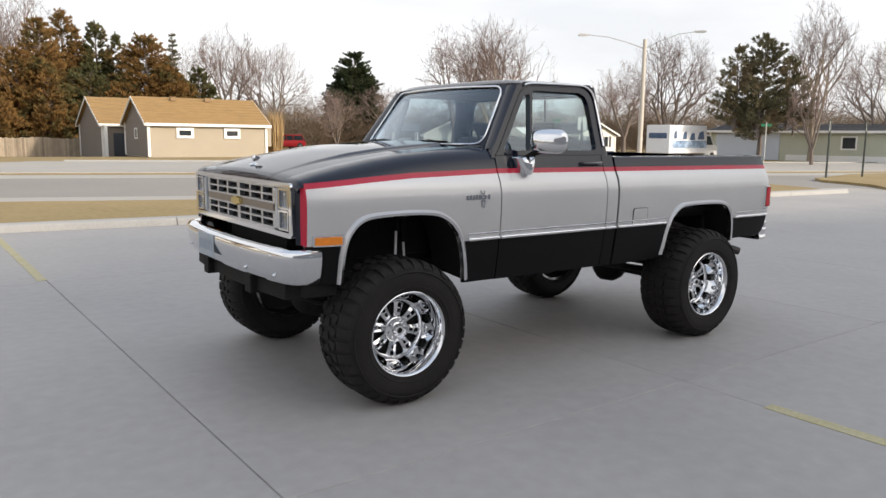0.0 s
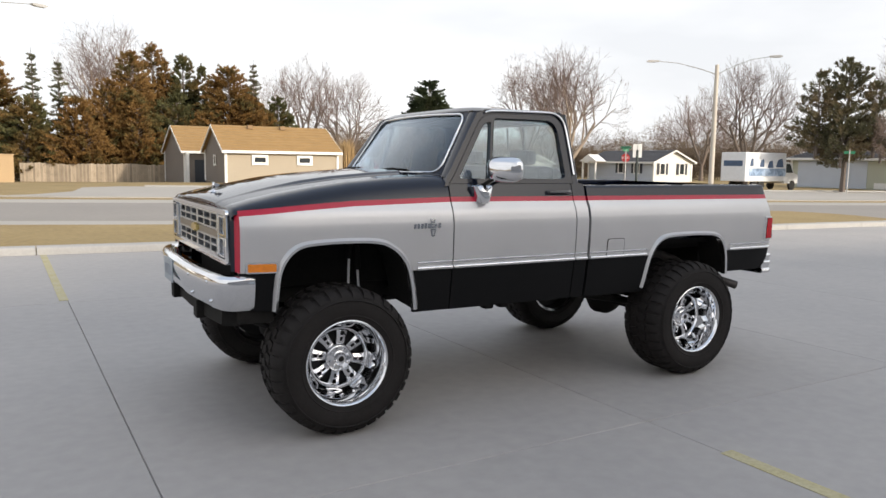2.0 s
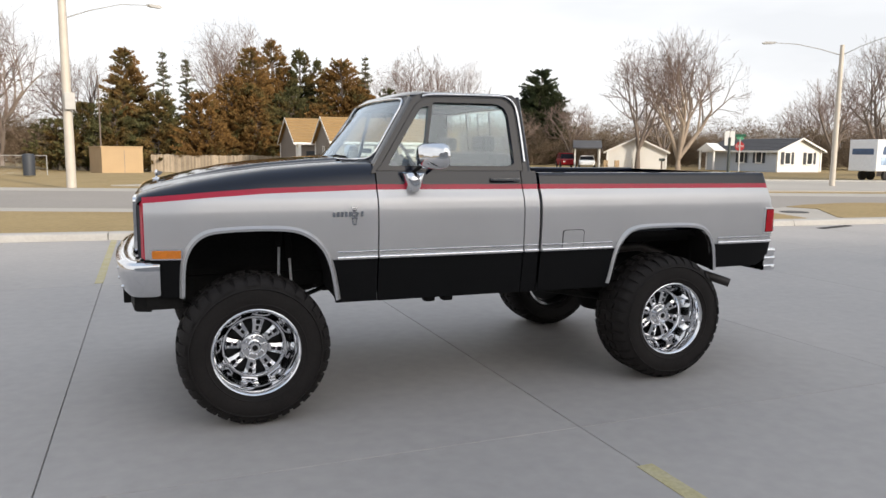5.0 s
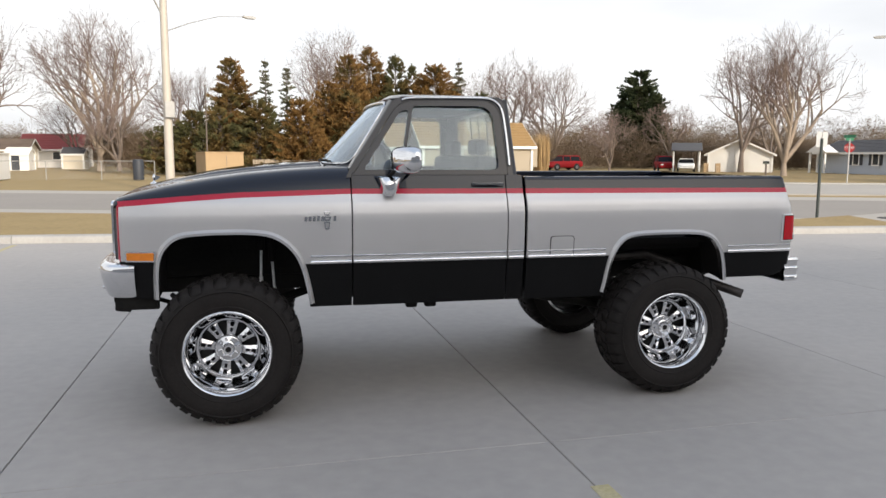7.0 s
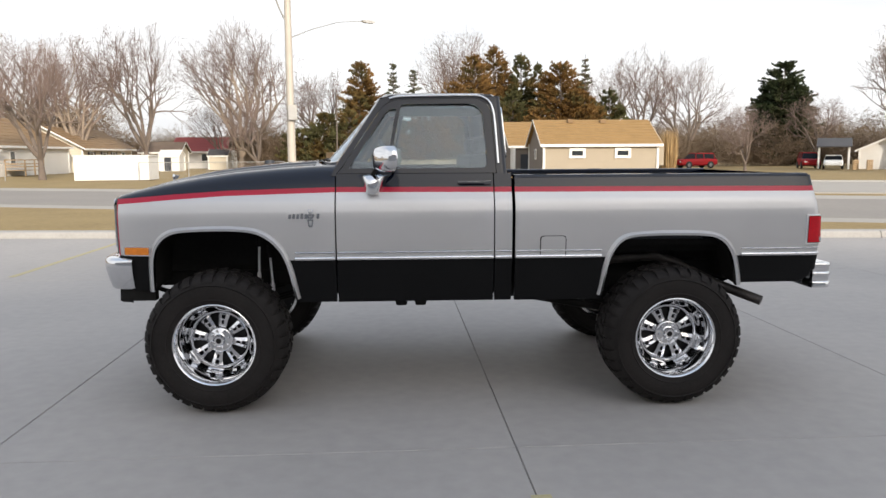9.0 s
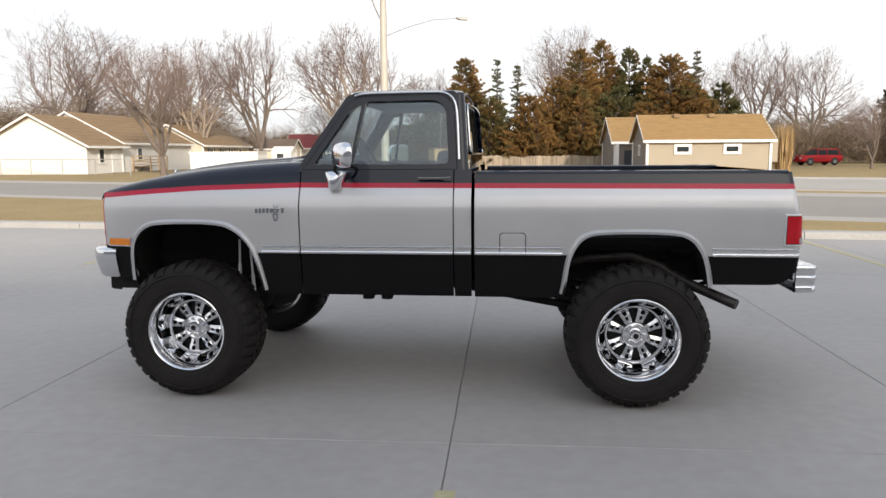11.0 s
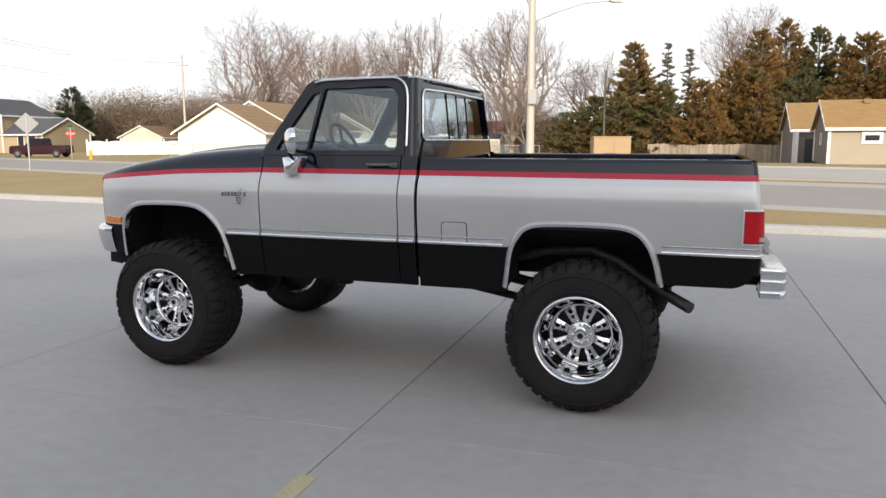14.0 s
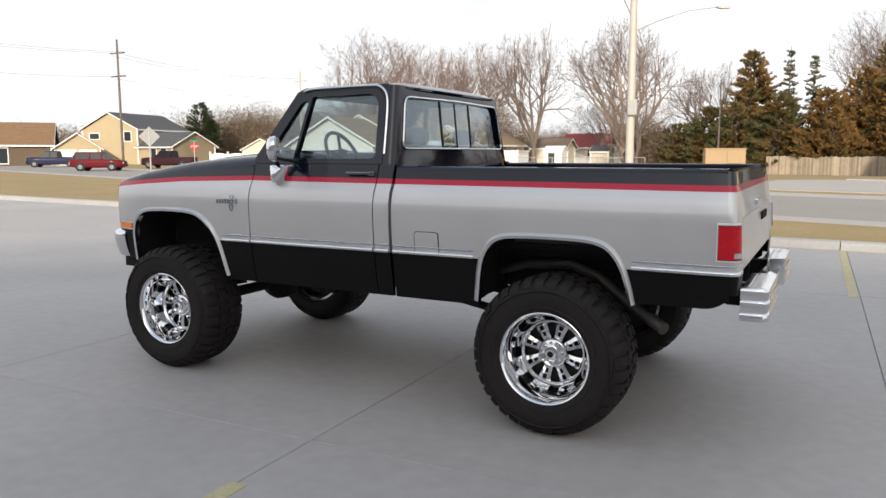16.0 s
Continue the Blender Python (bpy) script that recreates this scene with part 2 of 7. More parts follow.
M = dict(
    concrete=mat("concrete_paving", (0.334, 0.317, 0.304), 0.66, var=0.10, scale=0.45, fine=9, bump=0.10, bscale=150, obrand=0.03, tint=(0.368, 0.343, 0.318)),
    facade=mat("grey_metal_facade", (0.36, 0.36, 0.37), 0.7, var=0.08, scale=1, fine=12),
    joint=mat("joint_filler", (0.235, 0.232, 0.225), 0.9, var=0.3, scale=3),
    kerb=mat("kerb_concrete", (0.37, 0.358, 0.338), 0.85, var=0.12, scale=1.2, fine=20, bump=0.2, obrand=0.04),
    yellow=mat("worn_yellow_paint", (0.50, 0.42, 0.17), 0.75, var=0.2, scale=5, fine=40, tint=(0.36, 0.34, 0.27)),
    grass=mat("dormant_grass", (0.31, 0.215, 0.085), 0.95, var=0.25, scale=0.5, fine=8, bump=0.5, bscale=30, tint=(0.255, 0.19, 0.085)),
    road=mat("road_concrete", (0.272, 0.248, 0.220), 0.85, var=0.10, scale=0.25, fine=6, obrand=0.03),
    road2=mat("pale_road_concrete", (0.375, 0.348, 0.308), 0.85, var=0.08, scale=0.25, fine=6, obrand=0.03),
    beige=mat("beige_siding", (0.37, 0.318, 0.245), 0.8, var=0.05, scale=0.8, fine=10),
    taupe=mat("taupe_siding", (0.20, 0.175, 0.155), 0.8, var=0.06, scale=0.8, fine=10),
    tanroof=mat("tan_shingles", (0.285, 0.175, 0.068), 0.9, var=0.14, scale=1.5, fine=14, bump=0.4, bscale=20),
    brownroof=mat("brown_shingles", (0.25, 0.165, 0.088), 0.9, var=0.16, scale=1.5, fine=14, bump=0.4, bscale=20),
    greyroof=mat("grey_shingles", (0.075, 0.075, 0.08), 0.9, var=0.16, scale=1.5, fine=14, bump=0.4, bscale=20),
    darkroof=mat("weathered_brown_shingles", (0.15, 0.112, 0.085), 0.9, var=0.16, scale=1.5, fine=14, bump=0.4, bscale=20),
    redroof=mat("red_roof", (0.21, 0.040, 0.035), 0.8, var=0.14, scale=1.5, fine=14),
    white=mat("white_trim_paint", (0.78, 0.77, 0.74), 0.6, var=0.04, scale=2),
    cream=mat("cream_siding", (0.62, 0.56, 0.45), 0.75, var=0.05, scale=0.8, fine=10),
    offwhite=mat("off_white_siding", (0.72, 0.70, 0.66), 0.75, var=0.05, scale=0.8, fine=10),
    greysid=mat("grey_siding", (0.46, 0.50, 0.56), 0.75, var=0.06, scale=0.8, fine=10),
    ochre=mat("ochre_siding", (0.44, 0.35, 0.215), 0.8, var=0.06, scale=0.8, fine=10),
    olive=mat("shaded_olive_siding", (0.24, 0.195, 0.125), 0.8, var=0.06, scale=0.8, fine=10),
    umber=mat("shaded_brown_siding", (0.115, 0.080, 0.050), 0.8, var=0.06, scale=0.8, fine=10),
    umberroof=mat("orange_brown_shingles", (0.20, 0.118, 0.062), 0.9, var=0.16, scale=1.5, fine=14, bump=0.4, bscale=20),
    green=mat("pale_green_siding", (0.46, 0.47, 0.37), 0.8, var=0.06, scale=0.8, fine=10),
    paledoor=mat("pale_garage_door", (0.50, 0.54, 0.60), 0.6, var=0.05, scale=1),
    pane=mat("dark_window_glass", (0.03, 0.035, 0.04), 0.08, var=0.2, scale=3),
    shutter=mat("dark_shutter", (0.03, 0.035, 0.045), 0.6),
    fence=mat("weathered_fence_boards", (0.32, 0.262, 0.195), 0.9, var=0.22, scale=2, fine=20, obrand=0.30),
    tan=mat("tan_board_shed", (0.41, 0.29, 0.165), 0.85, var=0.08, scale=1, fine=12),
    timber=mat("dry_tall_grass", (0.43, 0.295, 0.145), 0.9, var=0.15, scale=3, fine=20, island=0.3),
    galv=mat("galvanised_steel", (0.46, 0.45, 0.43), 0.5, 0.6, var=0.1, scale=4),
    palepole=mat("pale_painted_pole", (0.48, 0.435, 0.375), 0.6, 0.1, var=0.1, scale=2),
    wood=mat("weathered_pole_wood", (0.145, 0.118, 0.10), 0.9, var=0.2, scale=3, fine=30),
    bark=mat("grey_brown_bark", (0.165, 0.132, 0.110), 0.95, var=0.2, scale=2, fine=20),
    twig=mat("bare_twigs", (0.20, 0.148, 0.128), 0.95, var=0.15, scale=1, island=0.25),
    bark_pale=mat("pale_bark", (0.29, 0.235, 0.185), 0.95, var=0.2, scale=2, fine=20),
    needle=foliage("rust_brown_needles", (0.190, 0.108, 0.037), (0.098, 0.088, 0.036), 0.44),
    needle2=foliage("olive_green_needles", (0.160, 0.104, 0.038), (0.090, 0.090, 0.039), 0.54),
    needle3=foliage("dark_green_needles", (0.052, 0.060, 0.028), (0.032, 0.046, 0.022), 0.5),
    needle4=foliage("grey_green_needles", (0.140, 0.120, 0.066), (0.085, 0.092, 0.056), 0.5),
    pineneedle=foliage("pine_needles", (0.180, 0.138, 0.080), (0.108, 0.104, 0.060), 0.5),
    brush=mat("far_brush", (0.215, 0.150, 0.108), 0.95, var=0.3, scale=0.07, fine=0.5, island=0.3, tint=(0.155, 0.122, 0.078)),
    signred=mat("red_sign_face", (0.45, 0.03, 0.03), 0.5),
    signgreen=mat("green_sign_face", (0.03, 0.20, 0.10), 0.5),
    signgrey=mat("sign_back_aluminium", (0.34, 0.34, 0.335), 0.55, 0.3),
    redpaint=mat("red_car_paint", (0.115, 0.004, 0.010), 0.55, spec=0.12, coat=0.08),
    bluepaint=mat("dark_blue_car_paint", (0.014, 0.018, 0.050), 0.55, spec=0.15, coat=0.1),
    whitepaint=mat("white_car_paint", (0.72, 0.73, 0.74), 0.5, spec=0.3, coat=0.25),
    vanblue=mat("blue_van_graphic", (0.10, 0.22, 0.42), 0.4, var=0.5, scale=1.5, fine=6, tint=(0.45, 0.52, 0.60)),
    vandark=mat("dark_blue_van_marks", (0.06, 0.10, 0.18), 0.5, var=0.3, scale=3),
    maroon=mat("maroon_car_paint", (0.032, 0.008, 0.013), 0.55, spec=0.12, coat=0.08),
    redbright=mat("bright_red_car_paint", (0.30, 0.010, 0.014), 0.55, spec=0.15, coat=0.1),
    darkpost=mat("dark_green_post", (0.05, 0.06, 0.055), 0.6, 0.2),
    hydrant=mat("yellow_hydrant_paint", (0.55, 0.40, 0.05), 0.5),
    cardark=mat("dark_car_glass", (0.010, 0.012, 0.016), 0.35, spec=0.10),
    clearfar=mat("clear_car_lamp", (0.55, 0.56, 0.56), 0.3),
    cast_iron=mat("worn_cast_iron", (0.06, 0.055, 0.05), 0.6, 0.4, var=0.25, scale=6),
    darkrim=mat("dull_car_rim", (0.16, 0.16, 0.165), 0.5, 0.5),
    rubber_far=mat("car_tyre", (0.02, 0.02, 0.02), 0.8),
)


# ---- mesh helpers ----
def part(name, bm, material, parent=None, label="", smooth=False):
    """Links a bmesh as one mesh object; material: one or a list for its slots."""
    me = bpy.data.meshes.new(name)
    bm.normal_update()
    bm.to_mesh(me)
    bm.free()
    for m in (material if isinstance(material, (list, tuple)) else [material]):
        me.materials.append(m)
    if smooth:
        me.polygons.foreach_set("use_smooth", [True] * len(me.polygons))
        me.set_sharp_from_angle(angle=radians(smooth if smooth is not True else 35))
    ob = new(name, me)
    if parent:
        ob.parent = parent
    if label:
        ob["label"] = label
    return ob


def empty(name, m, label, category, group="", kind=""):
    ob = new(name)
    ob.matrix_basis = m
    return tagged(ob, label, category, group, kind)


def box(bm, x0, x1, y0, y1, z0, z1, bevel=0.0, m=0, mtx=None):
    co = [(x, y, z) for x in (x0, x1) for y in (y0, y1) for z in (z0, z1)]
    v = [bm.verts.new(mtx @ Vector(c) if mtx else c) for c in co]
    fs = []
    for q in ((0, 1, 3, 2), (4, 6, 7, 5), (0, 4, 5, 1), (2, 3, 7, 6), (0, 2, 6, 4), (1, 5, 7, 3)):
        f = bm.faces.new([v[i] for i in q])
        f.material_index = m
        fs.append(f)
    if bevel:
        es = {e for f in fs for e in f.edges}
        bmesh.ops.bevel(bm, geom=list(es), offset=bevel, segments=2, affect="EDGES", profile=0.6, material=-1)
    return v


def boxm(x0, x1, y0, y1, z0, z1, bevel=0.0):
    bm = bmesh.new()
    box(bm, x0, x1, y0, y1, z0, z1, bevel)
    return bm


def tube(bm, pts, r, sides=8, cap=True, m=0):
    """A tube along points; r: one radius or one per point."""
    pts = [Vector(p) for p in pts]
    rs = r if isinstance(r, (list, tuple)) else [r] * len(pts)
    rings = []
    ref = None
    for i, p in enumerate(pts):
        d = (pts[min(i + 1, len(pts) - 1)] - pts[max(i - 1, 0)]).normalized()
        if ref is None:
            ref = d.orthogonal().normalized()
        else:
            ref = (ref - d * ref.dot(d))
            ref = ref.normalized() if ref.length > 1e-6 else d.orthogonal().normalized()
        b = d.cross(ref)
        rings.append([bm.verts.new(p + (ref * math.cos(a) + b * math.sin(a)) * rs[i]) for a in (2 * math.pi * k / sides for k in range(sides))])
    for a, b in zip(rings, rings[1:]):
        for k in range(sides):
            f = bm.faces.new((a[k], a[(k + 1) % sides], b[(k + 1) % sides], b[k]))
            f.material_index = m
    if cap:
        bm.faces.new(rings[0][::-1]).material_index = m
        bm.faces.new(rings[-1]).material_index = m
    return rings


def revolve(bm, profile, n=48, axis="y", closed=False, m=0, centre=(0, 0, 0)):
    """Turns (radius, along) pairs about an axis."""
    c = Vector(centre)
    rings = []
    for k in range(n):
        a = 2 * math.pi * k / n
        ring = []
        for r, h in profile:
            s, t = r * math.cos(a), r * math.sin(a)
            p = {"y": (s, h, t), "z": (s, t, h), "x": (h, s, t)}[axis]
            ring.append(bm.verts.new(c + Vector(p)))
        rings.append(ring)
    np_ = len(profile)
    for k in range(n):
        a, b = rings[k], rings[(k + 1) % n]
        for j in range(np_ if closed else np_ - 1):
            f = bm.faces.new((a[j], a[(j + 1) % np_], b[(j + 1) % np_], b[j]))
            f.material_index = m
    return rings


def plate(bm, outer, holes, thick, place, m=0):
    """A flat plate with holes: outlines in (a, b); place(a, b, d) gives the point at depth d."""
    tmp = bmesh.new()
    loops = []
    for lp in [outer] + list(holes):
        vs = [tmp.verts.new((a, b, 0)) for a, b in lp]
        for i in range(len(vs)):
            tmp.edges.new((vs[i], vs[(i + 1) % len(vs)]))
        loops.append(len(vs))
    tmp.verts.index_update()
    bmesh.ops.triangle_fill(tmp, use_beauty=True, use_dissolve=False, edges=tmp.edges[:])
    tmp.verts.index_update()
    co = [(v.co.x, v.co.y) for v in tmp.verts]
    tris = [[v.index for v in f.verts] for f in tmp.faces]
    tmp.free()
    f0 = [bm.verts.new(place(a, b, 0)) for a, b in co]
    f1 = [bm.verts.new(place(a, b, thick)) for a, b in co]
    for t in tris:
        for vs in ((f0[t[0]], f0[t[1]], f0[t[2]]), (f1[t[2]], f1[t[1]], f1[t[0]])):
            bm.faces.new(vs).material_index = m
    i = 0
    for n in loops:
        for k in range(n):
            a, b = i + k, i + (k + 1) % n
            bm.faces.new((f0[a], f0[b], f1[b], f1[a])).material_index = m
        i += n
    bmesh.ops.recalc_face_normals(bm, faces=bm.faces[:])


def rounded(pts, radii, seg=5):
    """A closed outline with its corners rounded."""
    out = []
    n = len(pts)
    for i in range(n):
        p, a, b = Vector(pts[i]), Vector(pts[i - 1]), Vector(pts[(i + 1) % n])
        r = radii[i] if isinstance(radii, (list, tuple)) else radii
        if r <= 0:
            out.append(tuple(p))
            continue
        d1, d2 = (a - p).normalized(), (b - p).normalized()
        s, e = p + d1 * r, p + d2 * r
        for k in range(seg + 1):
            t = k / seg
            q = s * (1 - t) ** 2 + p * 2 * t * (1 - t) + e * t * t
            out.append(tuple(q))
    return out


def lerp_table(tab, x):
    if x <= tab[0][0]:
        return tab[0][1]
    for (x0, y0), (x1, y1) in zip(tab, tab[1:]):
        if x <= x1:
            return y0 + (y1 - y0) * (x - x0) / (x1 - x0)
    return tab[-1][1]

# ---- ground, lot, kerbs and roads ----
ROAD_TURN = radians(-18.4)
RU, RV = Vector((math.cos(ROAD_TURN), math.sin(ROAD_TURN), 0)), Vector((-math.sin(ROAD_TURN), math.cos(ROAD_TURN), 0))


def along(u, v, z=0.0):
    """A place by metres along and across the street."""
    return RU * u + RV * v + Vector((0, 0, z))


def prism(bm, pts, z0, z1):
    lo = [bm.verts.new((p[0], p[1], z0)) for p in pts]
    hi = [bm.verts.new((p[0], p[1], z1)) for p in pts]
    bm.faces.new(lo[::-1])
    bm.faces.new(hi)
    n = len(pts)
    for i in range(n):
        bm.faces.new((lo[i], lo[(i + 1) % n], hi[(i + 1) % n], hi[i]))
    bmesh.ops.recalc_face_normals(bm, faces=bm.faces[:])
    return bm


def setting(name, bm, material, label, category):
    return tagged(part(name, bm, material), label, category, kind="structure")


def kerb_y(x):
    return 9.05 - 0.08 * x


def dip(x, y):
    """The gardens beyond the beige house lie a little lower."""
    a = min(1.0, max(0.0, (y - 53) / 14)) * min(1.0, max(0.0, (120 - y) / 30))
    b = min(1.0, max(0.0, (x + 26) / 12)) * min(1.0, max(0.0, (30 - x) / 12))
    return -0.06 - 0.50 * a * a * (3 - 2 * a) * b


gbm = bmesh.new()
gx = [-1800, -300, -60] + list(range(-28, 34, 3)) + [60, 300, 1800]
gy = [-1800, -300, 0, 44, 50] + list(range(53, 72, 3)) + [80, 90, 100, 120, 300, 1800]
gv = [[gbm.verts.new((x, y, dip(x, y))) for x in gx] for y in gy]
for a, b in zip(gv, gv[1:]):
    for i in range(len(gx) - 1):
        gbm.faces.new((a[i], a[i + 1], b[i + 1], b[i]))
setting("ground", gbm, M["grass"], "flat tan dormant grass ground to the horizon", "ground")

# bed under the slabs, seen in the joints
lot = setting("parking_lot", prism(bmesh.new(), [(-60, -40), (60, -40), (60, kerb_y(60)), (-60, kerb_y(-60))], -0.05, -0.012), M["joint"], "broad pale grey concrete parking lot with dark joints", "pavement")

# verge between lot and street, with its kerb
setting("verge", prism(bmesh.new(), [(12.6, kerb_y(12.6) + 0.3), (13.0, 8.7), (13.75, 11.33), tuple(along(6.6, 12.9)[:2]), tuple(along(-75, 12.9)[:2]), (-75, kerb_y(-75) + 0.3)], -0.05, 0.11), M["grass"], "strip of tan dormant grass beside the street", "grass")
setting("verge", prism(bmesh.new(), [(20.3, kerb_y(20.3) + 0.3), (20.9, 8.7), (21.3, 9.8), (21.4, 11.0), (21.0, 12.2), (20.2, 12.9), (19.2, 13.1), (17.0, 12.7), (15.7, 12.1), (16.0, 11.2), (14.1, 8.8), (14.0, kerb_y(14.0) + 0.3)], -0.05, 0.11), M["grass"], "small bed of tan dormant grass beside a concrete apron", "grass")
setting("apron", prism(bmesh.new(), [(12.6, kerb_y(12.6) + 0.3), (14.0, kerb_y(14.0) + 0.3), (14.1, 8.8), (16.0, 11.2), (15.7, 12.1), (13.75, 11.33), (13.0, 8.7)], -0.05, 0.095), M["road2"], "pale concrete apron through the grass verge", "pavement")
cov = empty("manhole_cover", pose(14.35, 10.45, 0.095), "dark round iron manhole cover in a concrete apron", "manhole cover")
bm = bmesh.new()
revolve(bm, [(0.30, 0.0), (0.30, 0.012), (0.36, 0.012), (0.38, 0.0)], 28, "z")
part("rim", bm, M["rubber_far"], cov)
bm = bmesh.new()
revolve(bm, [(0.0, 0.008), (0.295, 0.008), (0.295, 0.0)], 28, "z")
part("lid", bm, M["cast_iron"], cov)
dr_ = empty("storm_drain", pose(12.66, 7.56, 0.002, 0, 0, 15.4), "dark iron storm drain grate in the lot edge", "drain")
part("grate_frame", boxm(-0.64, 0.64, -0.10, 0.10, 0.0, 0.006), M["rubber_far"], dr_)
for k in range(16):
    part("grate_bar", boxm(-0.60 + k * 0.08, -0.565 + k * 0.08, -0.085, 0.085, 0.006, 0.012), M["cast_iron"], dr_)

setting("verge", prism(bmesh.new(), [(24.1, 7.6), (25.4, 8.7), (26.2, 10.0), (26.7, 11.3), (28.0, 12.3), (33.9, 13.7), (60, 11.5), (60, 4.6), (24.5, 7.4)], -0.05, 0.09), M["grass"], "tan dormant grass beside the entrance drive", "grass")

# street lanes with paler gutters, lawns beyond and a pale drive
def strip(name, u0, u1, v0, v1, z, material, label, category):
    return setting(name, prism(bmesh.new(), [tuple(along(u, v)[:2]) for u, v in ((u0, v0), (u1, v0), (u1, v1), (u0, v1))], -0.055, z), material, label, category)


strip("street", -300, 300, 15.5, 24.4, -0.008, M["road"], "wide grey concrete street", "road")
strip("gutter", -300, 300, 12.9, 15.5, -0.006, M["road2"], "pale concrete gutter of the street", "road")
strip("gutter", -300, 300, 24.4, 26.7, -0.006, M["road2"], "pale concrete gutter of the street", "road")
drive = [along(-14.5, 29.6), along(-13.2, 31.0), along(-12.5, 34.5), along(-13.5, 40.0), along(-12.0, 42.3), along(60, 42.6), along(60, 29.0), along(-11.0, 29.0)]
strip("far_kerb", -10.5, 60, 42.0, 42.4, 0.08, M["kerb"], "pale concrete kerb before the houses", "kerb")
setting("side_drive", prism(bmesh.new(), [tuple(p[:2]) for p in drive], -0.055, -0.002), M["road2"], "pale concrete drive before the houses", "road")
setting("entrance_drive", prism(bmesh.new(), [(12.6, 8.2), (24, 7.0), (24, 9.0), (19.0, 9.6), (16.2, 11.2), (13.2, 9.6)], -0.055, -0.004), M["road2"], "pale concrete drive entrance to the lot", "road")

# unseen hall added far behind the camera, so its gable shades the near part of the lot
gb = empty("garage_building", pose(0, -34, 0), "unseen plain grey gabled hall added behind the lot to shade it", "building")
bm = bmesh.new()
# stretched to the left to darken what the truck's side reflects
plate(bm, [(-52, 0), (44, 0), (44, 12.4), (16.5, 17.0), (-12, 9.9), (-52, 8.6)], [], 24.0, lambda a, b, d: Vector((a, -d, b)))
part("main_hall", bm, M["facade"], gb)
for x in (4.0, 16.0, 28.0):
    part("roller_door", boxm(x - 2.2, x + 2.2, -0.04, 0.06, 0.0, 4.2), M["paledoor"], gb)

# ---- lifted pickup truck ----
M.update(
    black=mat("black_paint", (0.0040, 0.0062, 0.0150), 0.5, var=0.1, scale=2, coat=1.0, spec=0.0),
    silver=mat("silver_paint", (0.590, 0.580, 0.579), 0.42, 0.60, var=0.055, scale=2, fine=400, coat=0.5),
    red=mat("red_stripe_paint", (0.46, 0.006, 0.034), 0.4, var=0.05, coat=0.6, spec=0.2),
    # lower black has its gloss cut so the sills stay darker than above
    satin=mat("dulled_black_lower_body", (0.006, 0.006, 0.0065), 0.45, var=0.15, scale=3, spec=0.12),
    under=mat("black_underbody", (0.013, 0.012, 0.011), 0.7, spec=0.15, var=0.3, scale=5, fine=40),
    chrome=mat("chrome", (0.75, 0.755, 0.77), 0.05, 1.0, var=0.03, scale=6),
    chrome2=mat("satin_bright_trim", (0.76, 0.765, 0.775), 0.16, 1.0, var=0.05, scale=6),
    rubber=mat("tyre_rubber", (0.018, 0.0155, 0.0145), 0.72, spec=0.2, var=0.25, scale=8, fine=60, bump=0.15),
    barrel=mat("dull_shaded_chrome", (0.22, 0.22, 0.225), 0.2, 0.9, var=0.2, scale=10),
    brake=mat("dark_brake_drum", (0.02, 0.02, 0.02), 0.6, 0.3),
    amber=mat("amber_lens", (0.75, 0.22, 0.015), 0.2, var=0.08, scale=30, coat=0.5),
    redlens=mat("red_lens", (0.50, 0.003, 0.012), 0.25, var=0.12, scale=30, coat=0.35, spec=0.25),
    clearlens=mat("clear_headlamp_lens", (0.46, 0.48, 0.50), 0.12, 0.3, var=0.2, scale=40, fine=120, coat=0.8),
    lamp=mat("dark_headlamp_glass", (0.17, 0.185, 0.20), 0.10, 0.35, var=0.45, scale=14, fine=90, coat=0.8),
    grillebar=mat("grey_grille_metal", (0.50, 0.51, 0.53), 0.30, 0.85, var=0.08, scale=9),
    bezel=mat("bright_lamp_bezel", (0.88, 0.88, 0.88), 0.35, 0.6, var=0.04, scale=6),
    badge=mat("dull_bright_badge", (0.47, 0.48, 0.50), 0.2, 1.0, var=0.08),
    gold=mat("gold_emblem", (0.55, 0.42, 0.16), 0.3, 0.7),
    bronze=mat("grille_centre_band", (0.22, 0.185, 0.15), 0.35, 0.5),
    cloth=mat("grey_blue_seat_cloth", (0.055, 0.060, 0.072), 0.9, var=0.12, scale=12, fine=90),
    dash=mat("dark_dashboard", (0.03, 0.032, 0.038), 0.6, var=0.1),
    pipe=mat("heat_stained_exhaust", (0.06, 0.052, 0.048), 0.5, 0.5, var=0.3, scale=12),
    shock=mat("white_shock_absorber", (0.85, 0.85, 0.85), 0.35, 0.0),
    plate=mat("number_plate", (0.33, 0.37, 0.40), 0.4),
    platebar=mat("plate_marks", (0.30, 0.33, 0.38), 0.5),
    glass=glass("tinted_window_glass", (0.72, 0.80, 0.80), 0.11),
    glass2=glass("windscreen_glass", (0.66, 0.74, 0.76), 0.075),
)
M["black"].node_tree.nodes["Principled BSDF"].inputs["Coat IOR"].default_value = 1.50
truck = empty("pickup_truck", pose(0, 0, 0), "lifted black and silver pickup truck with chrome wheels", "truck")
SIDE = [(0.68, 0.95), (0.80, 0.972), (0.985, 0.997), (1.10, 1.010), (1.24, 1.013), (1.288, 1.0115), (1.303, 1.0085), (1.36, 0.9945), (1.385, 0.982), (1.412, 0.966), (1.50, 0.938), (1.54, 0.925)]
